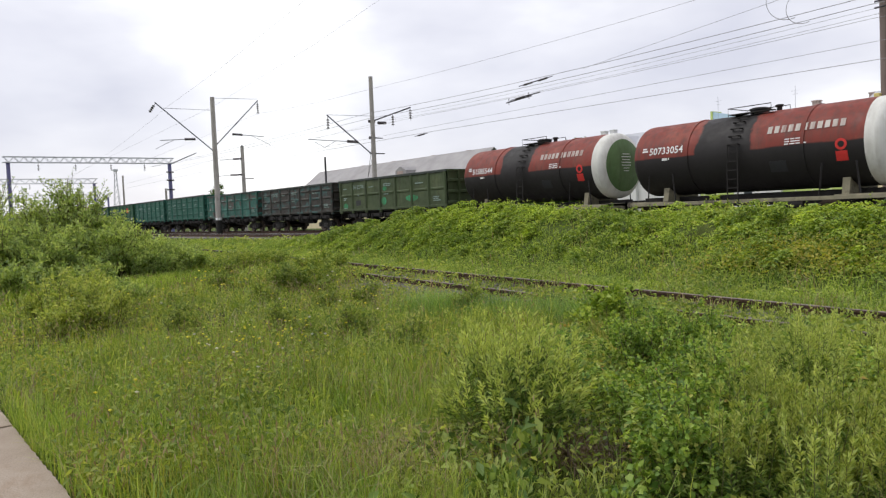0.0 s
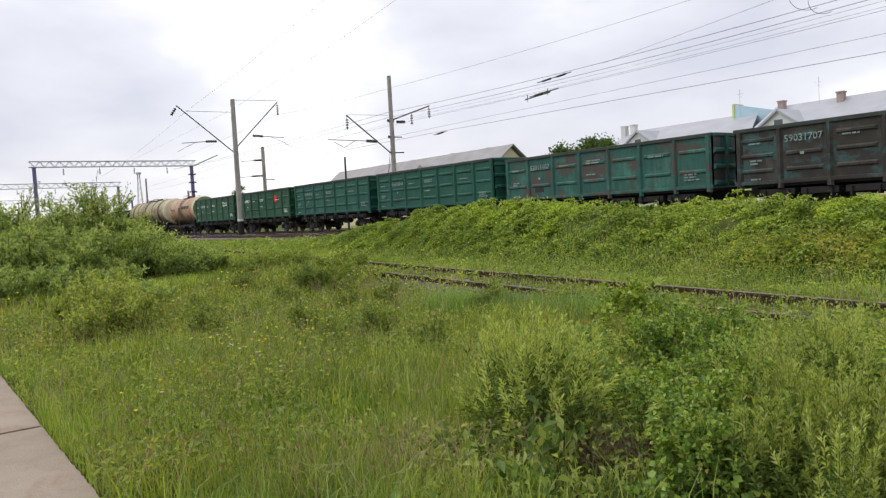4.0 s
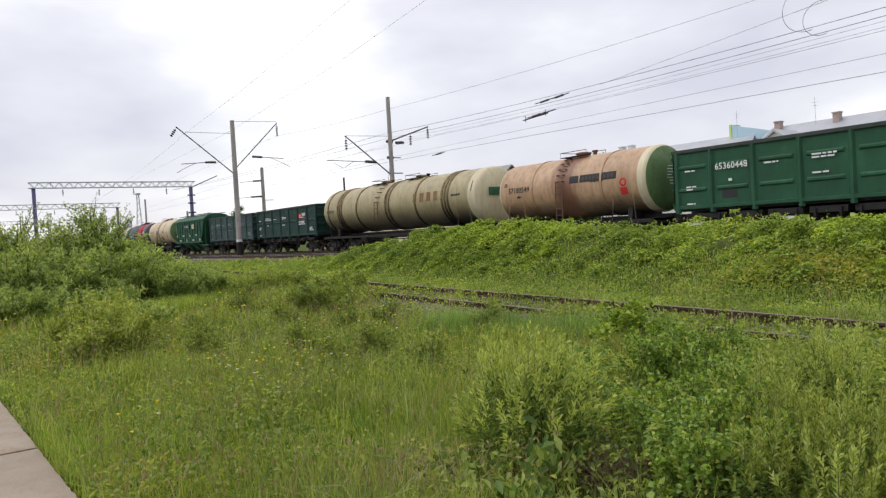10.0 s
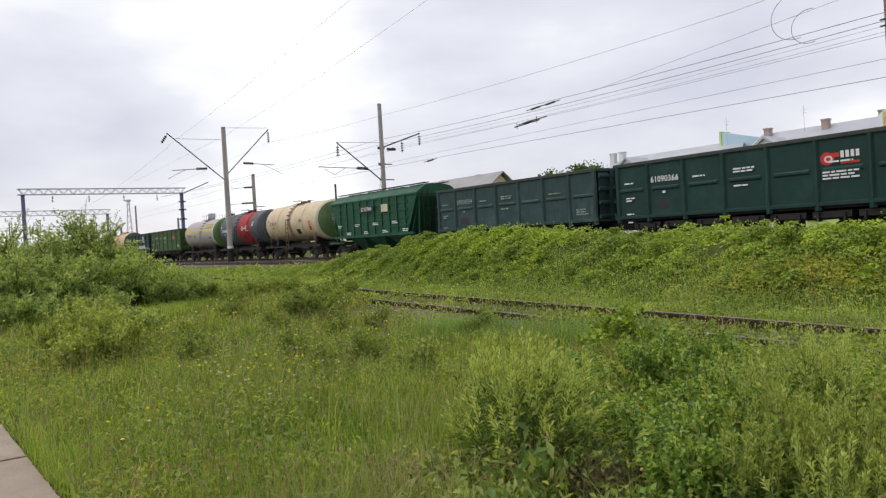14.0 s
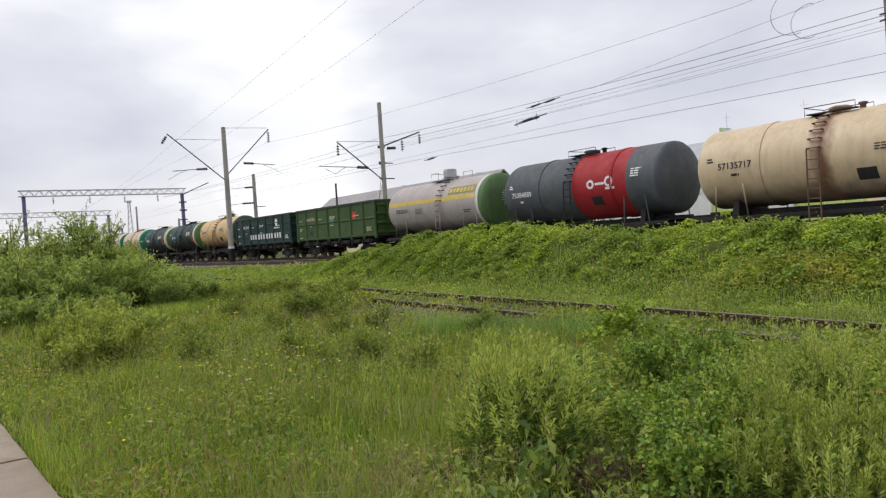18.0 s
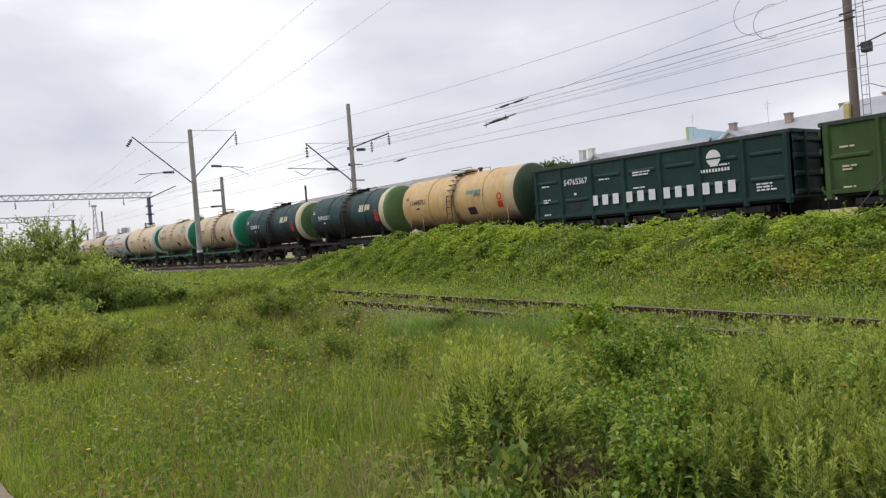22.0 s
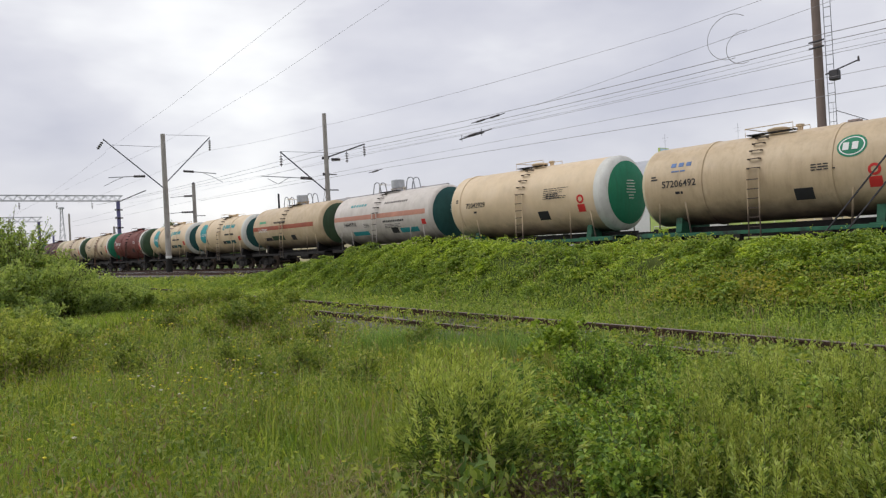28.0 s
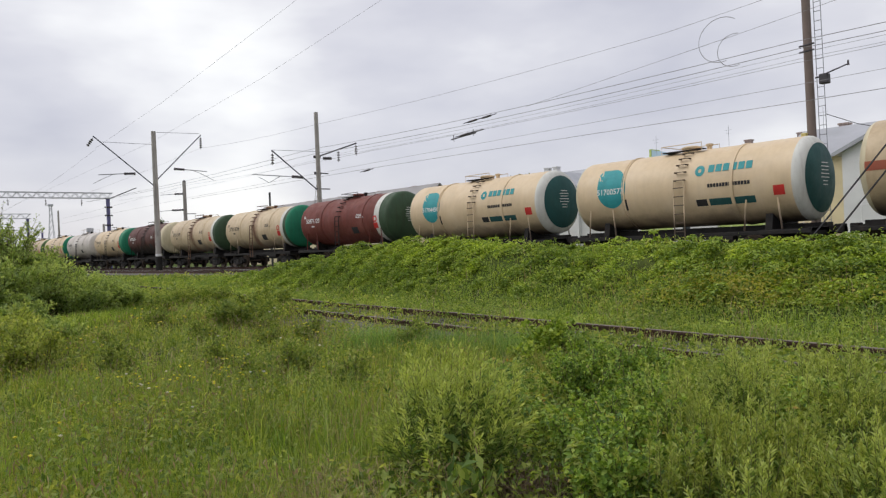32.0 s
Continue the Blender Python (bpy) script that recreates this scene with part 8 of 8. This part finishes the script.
# mixed leafy weeds between the shrubs and the siding
rng = np.random.default_rng(77)
n = 46000
a, d = np.radians(rng.uniform(14, 48, n)), rng.uniform(4.6, 9.6, n)
x, y = -np.sin(a) * d, np.cos(a) * d
lump = np.clip(0.5 + 0.6 * np.sin(3.1 * x + 1.4 * np.sin(2.2 * y)) * np.sin(2.9 * y + 1.2 * np.sin(1.7 * x)), 0.05, 1)
ok = (y < side_y(x) - 1.0) & (rng.uniform(0, 1, n) < 0.25 + 0.75 * lump) & ((a < 0.7) | (d > 5.4))
x, y, d, lump = x[ok], y[ok], d[ok], lump[ok]
tall = (0.12 + 0.4 * lump) * np.where(d > 7.5, 0.6, 1.0)
p = np.stack([x, y, gz(x, y) + tall * np.sqrt(rng.uniform(0.02, 1, len(x)))], 1)
w = rng.normal(size=p.shape) * np.array([0.9, 0.9, 0.4]) + np.array([0, 0, 0.3])
sz = rng.uniform(0.6, 1.2, len(x))
pick = rng.uniform(0, 1, len(x)) < 0.3
for name, sel, mat, size, label in (("leafy_weeds", ~pick, M_BIRCH, (0.055, 0.03), "mixed leafy weeds between the shrubs"), ("pale_weeds", pick, M_WILLOW_TIP, (0.075, 0.02), "pale narrow-leaved weeds between the shrubs")):
    v = leaves(p[sel], w[sel], size[0] * sz[sel], size[1] * sz[sel], 0.25, 0.2, np.array([0, -0.3, 0.8]))
    tagged(new(name, soup(name, v, LEAF, 4, mat)), label, "weeds", kind="stuff")

# tall blue-green grass before the gravel
n = 5200
u = rng.uniform(0, 1, n)
x = -9.8 + 3.4 * u + rng.normal(0, 0.25, n)
y = 6.5 + 1.3 * u + rng.normal(0, 0.28, n)
v = blades(np.stack([x, y, gz(x, y)], 1), rng.uniform(0.2, 0.52, n), rng.uniform(0.006, 0.011, n), rng.uniform(0.1, 0.7, n))
tagged(new("tall_grass", soup("tall_grass", v, BLADE, 5, M_REED)), "tall blue-green grass beside the gravel patch", "grass", kind="stuff")

# tufts of old bent straw
rng = np.random.default_rng(33)
cx, cy = np.array([-4.15, -3.95, -4.4, -4.0, -5.9, -7.0, -8.9]), np.array([2.55, 2.35, 2.75, 2.75, 3.3, 2.6, 4.3])
k = np.repeat(np.arange(7), (190, 150, 120, 120, 120, 90, 140))
x, y = cx[k] + rng.normal(0, 0.1, len(k)), cy[k] + rng.normal(0, 0.1, len(k))
v = blades(np.stack([x, y, gz(x, y)], 1), rng.uniform(0.12, 0.34, len(k)), 0.006, rng.uniform(0.9, 2.4, len(k)))
tagged(new("bent_straw", soup("bent_straw", v, BLADE, 5, M_STRAW)), "tufts of old bent straw in the grass", "grass", kind="stuff")
bush("raspberry_bush", -6.25, 7.1, 0.78, 0.55, 1900, M_WEED, (0.085, 0.055), "green raspberry bush with broad leaves", 26, 0.5, 50)
bush("broadleaf_weed", -3.35, 3.05, 0.36, 0.22, 90, M_WILLOW, (0.16, 0.05), "tall broad-leaved weed beside the path", 6, 0.8, 51, cat="weed")
bush("broadleaf_weed", -3.9, 2.75, 0.26, 0.3, 160, M_WILLOW, (0.12, 0.05), "clump of broad-leaved weeds beside the path", 10, 0.6, 52, cat="weed")
for i in range(7):
    b, q = radians(rnd.uniform(46, 58)), rnd.uniform(3.7, 4.5)
    bx, by = -math.sin(b) * q, math.cos(b) * q
    bush("broadleaf_weed", bx, by, rnd.uniform(0.14, 0.3), 0.22, 90, M_WILLOW, (0.11, 0.045), "clump of broad-leaved weeds beside the path", 9, 0.6, 150 + i, cat="weed")
for i, (bx, by, bh) in enumerate(((-3.78, 2.5, 0.24), (-3.58, 2.6, 0.2), (-3.42, 2.46, 0.24), (-3.24, 2.72, 0.3), (-3.1, 2.62, 0.22), (-2.95, 2.95, 0.26), (-3.6, 2.36, 0.2), (-2.75, 3.2, 0.24))):
    bush("willow_shoot", bx, by, bh, 0.17, 130, M_WILLOW_TIP, (0.075, 0.026), "low light green willow shoots beside the path", 10, 1.0, 220 + i, cat="shoots")
SHRUBS = [bush("meadow_shrub", -8.2, 4.6, 0.62, 0.32, 1000, M_SHRUB, (0.06, 0.03), "small leafy shrub in the meadow", 24, 0.8, 60),
          bush("meadow_shrub", -16.5, 3.2, 0.75, 0.8, 4600, M_THICKET, (0.066, 0.034), "small leafy shrub in the meadow", 34, 0.8, 61),
          bush("meadow_shrub", -18.0, 9.3, 0.8, 0.95, 3000, M_SHRUB, (0.085, 0.045), "small leafy shrub in the meadow", 30, 0.8, 62)]
for o in SHRUBS:
    tagged(o, group="shrubs in the meadow")
for k, bx, by in ((2, -15.1, 7.2), (2, -22.5, 9.6), (0, -12.0, 2.3), (0, -9.5, 4.2), (0, -7.4, 4.9), (0, -11.2, 6.6), (0, -13.4, 5.6), (2, -20.5, 7.2), (0, -10.3, 3.1), (0, -14.0, 7.2), (2, -25.5, 10.4), (0, -8.8, 6.9), (0, -12.6, 3.7), (0, -16.6, 5.9), (1, -14.2, 3.3), (0, -8.25, 4.06), (0, -11.6, 6.0)):
    copy_thing(SHRUBS[k], pose(bx, by, float(gz(bx, by)) - 0.12 * rnd.random(), 0, 0, rnd.uniform(0, 360)))

for i, (bx, by, bh, br, n) in enumerate(((-12.6, 1.9, 0.95, 0.5, 2000), (-11.9, 2.5, 0.85, 0.45, 1700), (-13.6, 2.6, 1.0, 0.5, 1900), (-11.6, 1.8, 0.6, 0.35, 900))):
    bush("leafy_shrub", bx, by, bh, br, n, M_WILLOW_TIP, (0.075, 0.036), "light green shrub in the meadow", 15, 1.5, 200 + i)

# tall grass round the foot of the thicket
rng = np.random.default_rng(64)
n = 9000
u = rng.uniform(0, 1, n)
x = np.interp(u, [0, 0.35, 0.7, 1], [-20.2, -17.8, -18.3, -21.2]) + rng.normal(0, 0.35, n)
y = np.interp(u, [0, 0.35, 0.7, 1], [0.6, 2.8, 5.1, 7.2]) + rng.normal(0, 0.3, n)
v = blades(np.stack([x, y, gz(x, y)], 1), rng.uniform(0.2, 0.55, n), rng.uniform(0.014, 0.026, n), rng.uniform(0.1, 0.7, n))
tagged(new("thicket_grass", soup("thicket_grass", v, BLADE, 5, M_FINE)), "tall green grass round the foot of the thicket", "grass", kind="stuff")

# small herbs in clumps all over the meadow
rng = np.random.default_rng(91)
for name, mat, n, size, label in (("meadow_herbs", M_SHRUB, 620, (0.055, 0.03), "clumps of green herbs in the meadow"), ("dark_herbs", M_NETTLE, 420, (0.05, 0.026), "clumps of deep green herbs in the meadow"),
                                  ("withered_herbs", M_CANE, 420, (0.05, 0.018), "yellowish and reddish withering herbs in the meadow")):
    cx, cy, cd = sector(n, 6.2, 40, 46, 92)
    ok = off_path(cx, cy - 0.4) & (cy < side_y(cx) - 1.2) & (np.sin(0.9 * cx + 1.3 * np.sin(0.8 * cy)) * np.sin(1.1 * cy) + rng.uniform(-0.7, 0.7, n) > -0.1)
    cx, cy, cd = cx[ok], cy[ok], cd[ok]
    cr, ch = rng.uniform(0.08, 0.26, len(cx)) * np.maximum(1, cd / 14), rng.uniform(0.14, 0.42, len(cx))
    k = np.repeat(np.arange(len(cx)), 46)
    a, q, u = rng.uniform(0, 2 * np.pi, len(k)), np.sqrt(rng.uniform(0, 1, len(k))), np.sqrt(rng.uniform(0.04, 1, len(k)))
    x, y = cx[k] + np.cos(a) * q * cr[k], cy[k] + np.sin(a) * q * cr[k]
    p = np.stack([x, y, gz(x, y) + ch[k] * u * (1 - 0.5 * q * q)], 1)
    w = np.stack([np.cos(a), np.sin(a), 0.5 + 0 * a], 1) * 0.7 + rng.normal(size=p.shape) * 0.5
    sz = rng.uniform(0.6, 1.2, len(k)) * np.maximum(1, cd[k] / 12)
    v = leaves(p, w, size[0] * sz, size[1] * sz, 0.2, 0.2, np.array([0, -0.3, 0.8]))
    tagged(new(name, soup(name, v, LEAF, 4, mat)), label, "weeds", kind="stuff")
bush("young_sapling", -22.8, 8.9, 0.85, 0.4, 700, M_WILLOW_TIP, (0.09, 0.045), "small yellowish green sapling in the meadow", 14, 1.0, 97, cat="sapling")
# dry brown stalks under the willow
rng = np.random.default_rng(31)
n = 2100
x, y = rng.normal(-3.55, 0.2, n), rng.normal(3.6, 0.2, n)
x[900:1200], y[900:1200] = rng.normal(-7.05, 0.2, 300), rng.normal(2.35, 0.12, 300)
x[1200:], y[1200:] = rng.uniform(-13, -7, 900), rng.uniform(2.4, 5.6, 900)
v = blades(np.stack([x, y, gz(x, y)], 1), rng.uniform(0.08, 0.26, n), 0.006, rng.uniform(1.0, 3.0, n))
tagged(new("dead_stalks", soup("dead_stalks", v, BLADE, 5, M_DEAD)), "dead brown stalks under the bushes", "stalks", kind="stuff")

# the tall thicket by the siding
for i, (bx, by, bh, br, n) in enumerate((
        (-21.7, 4.0, 3.0, 0.95, 11000), (-21.6, 4.9, 2.3, 0.95, 9000), (-21.4, 5.7, 1.65, 0.95, 7000), (-21.2, 6.5, 1.05, 0.85, 4500),
        (-22.2, 3.0, 2.8, 1.05, 9500), (-22.0, 1.9, 2.7, 1.0, 9500), (-22.2, 0.8, 2.7, 1.1, 9000), (-19.9, 3.0, 2.0, 1.0, 9000), (-20.2, 4.2, 2.05, 0.95, 9000), (-18.7, 2.5, 1.05, 0.8, 5000), (-18.9, 3.6, 1.0, 0.8, 5000), (-19.0, 1.5, 1.1, 0.8, 5000),
        (-20.2, 5.2, 1.4, 0.85, 6500), (-20.4, 1.9, 2.2, 1.0, 9000), (-21.0, 0.8, 1.9, 1.0, 7000), (-24.0, 3.6, 2.4, 1.3, 7000), (-24.5, 5.4, 1.9, 1.2, 6000), (-26.0, 7.2, 1.35, 1.1, 4000), (-28, 8.6, 1.1, 1.0, 3000))):
    bush("thicket_bush", bx, by, bh, br, int(n * 0.8), M_THICKET, (0.098, 0.051), "dense leafy green thicket bush", 40, 0.9, 80 + i)
for bx, by, bh, br, n, k in ((-21.65, 4.0, 3.35, 0.4, 1500, 95), (-21.5, 3.7, 3.1, 0.3, 900, 98), (-21.9, 2.15, 3.25, 0.3, 900, 96), (-22.2, 1.2, 3.3, 0.4, 1100, 99)):
    bush("sapling", bx, by, bh, br, n, M_THICKET, (0.085, 0.044), "slender sapling rising above the thicket", 9, 1.4, k)

for i, (tx, ty, th, tr) in enumerate(((-62.3, 62, 7.7, 2.5), (-58.8, 63, 7.9, 2.5), (-65, 66, 7.4, 2.5), (-167, 60, 10.2, 1.7))):
    tree("broadleaf_tree", tx, ty, th, tr, 16000 if tr > 2 else 4000, "leafy green tree behind the houses", 120 + i)

# far woods along the horizon
rng = np.random.default_rng(5)
n = 26000
a = np.radians(rng.uniform(-30, 125, n))
dd = rng.uniform(620, 800, n)
p = np.stack([-np.sin(a) * dd, np.cos(a) * dd, rng.uniform(0, 1, n) ** 0.7 * (9 + 4 * np.sin(9 * a) + 3 * np.sin(23 * a + 1))], 1)
v = leaves(p, rng.normal(size=p.shape), rng.uniform(4, 8, n), 5.0)
tagged(new("far_woods", soup("far_woods", v, LEAF, 4, M_TREE)), "distant dark green line of woods", "woods", kind="stuff")


# ---- the train runs ----
def along(t):
    """How far the head wagon has come at t seconds."""
    u = (t - 16) / 16
    return 161.857 + 179.061 * u + 0.392 * u * u - 0.577 * u ** 3


def motions():
    for car, offset in TRAIN:
        walk(car, [(t, pose(along(t) + offset, TRAIN_Y, RAIL_Z)) for t in range(0, 33, 2)])


motions()
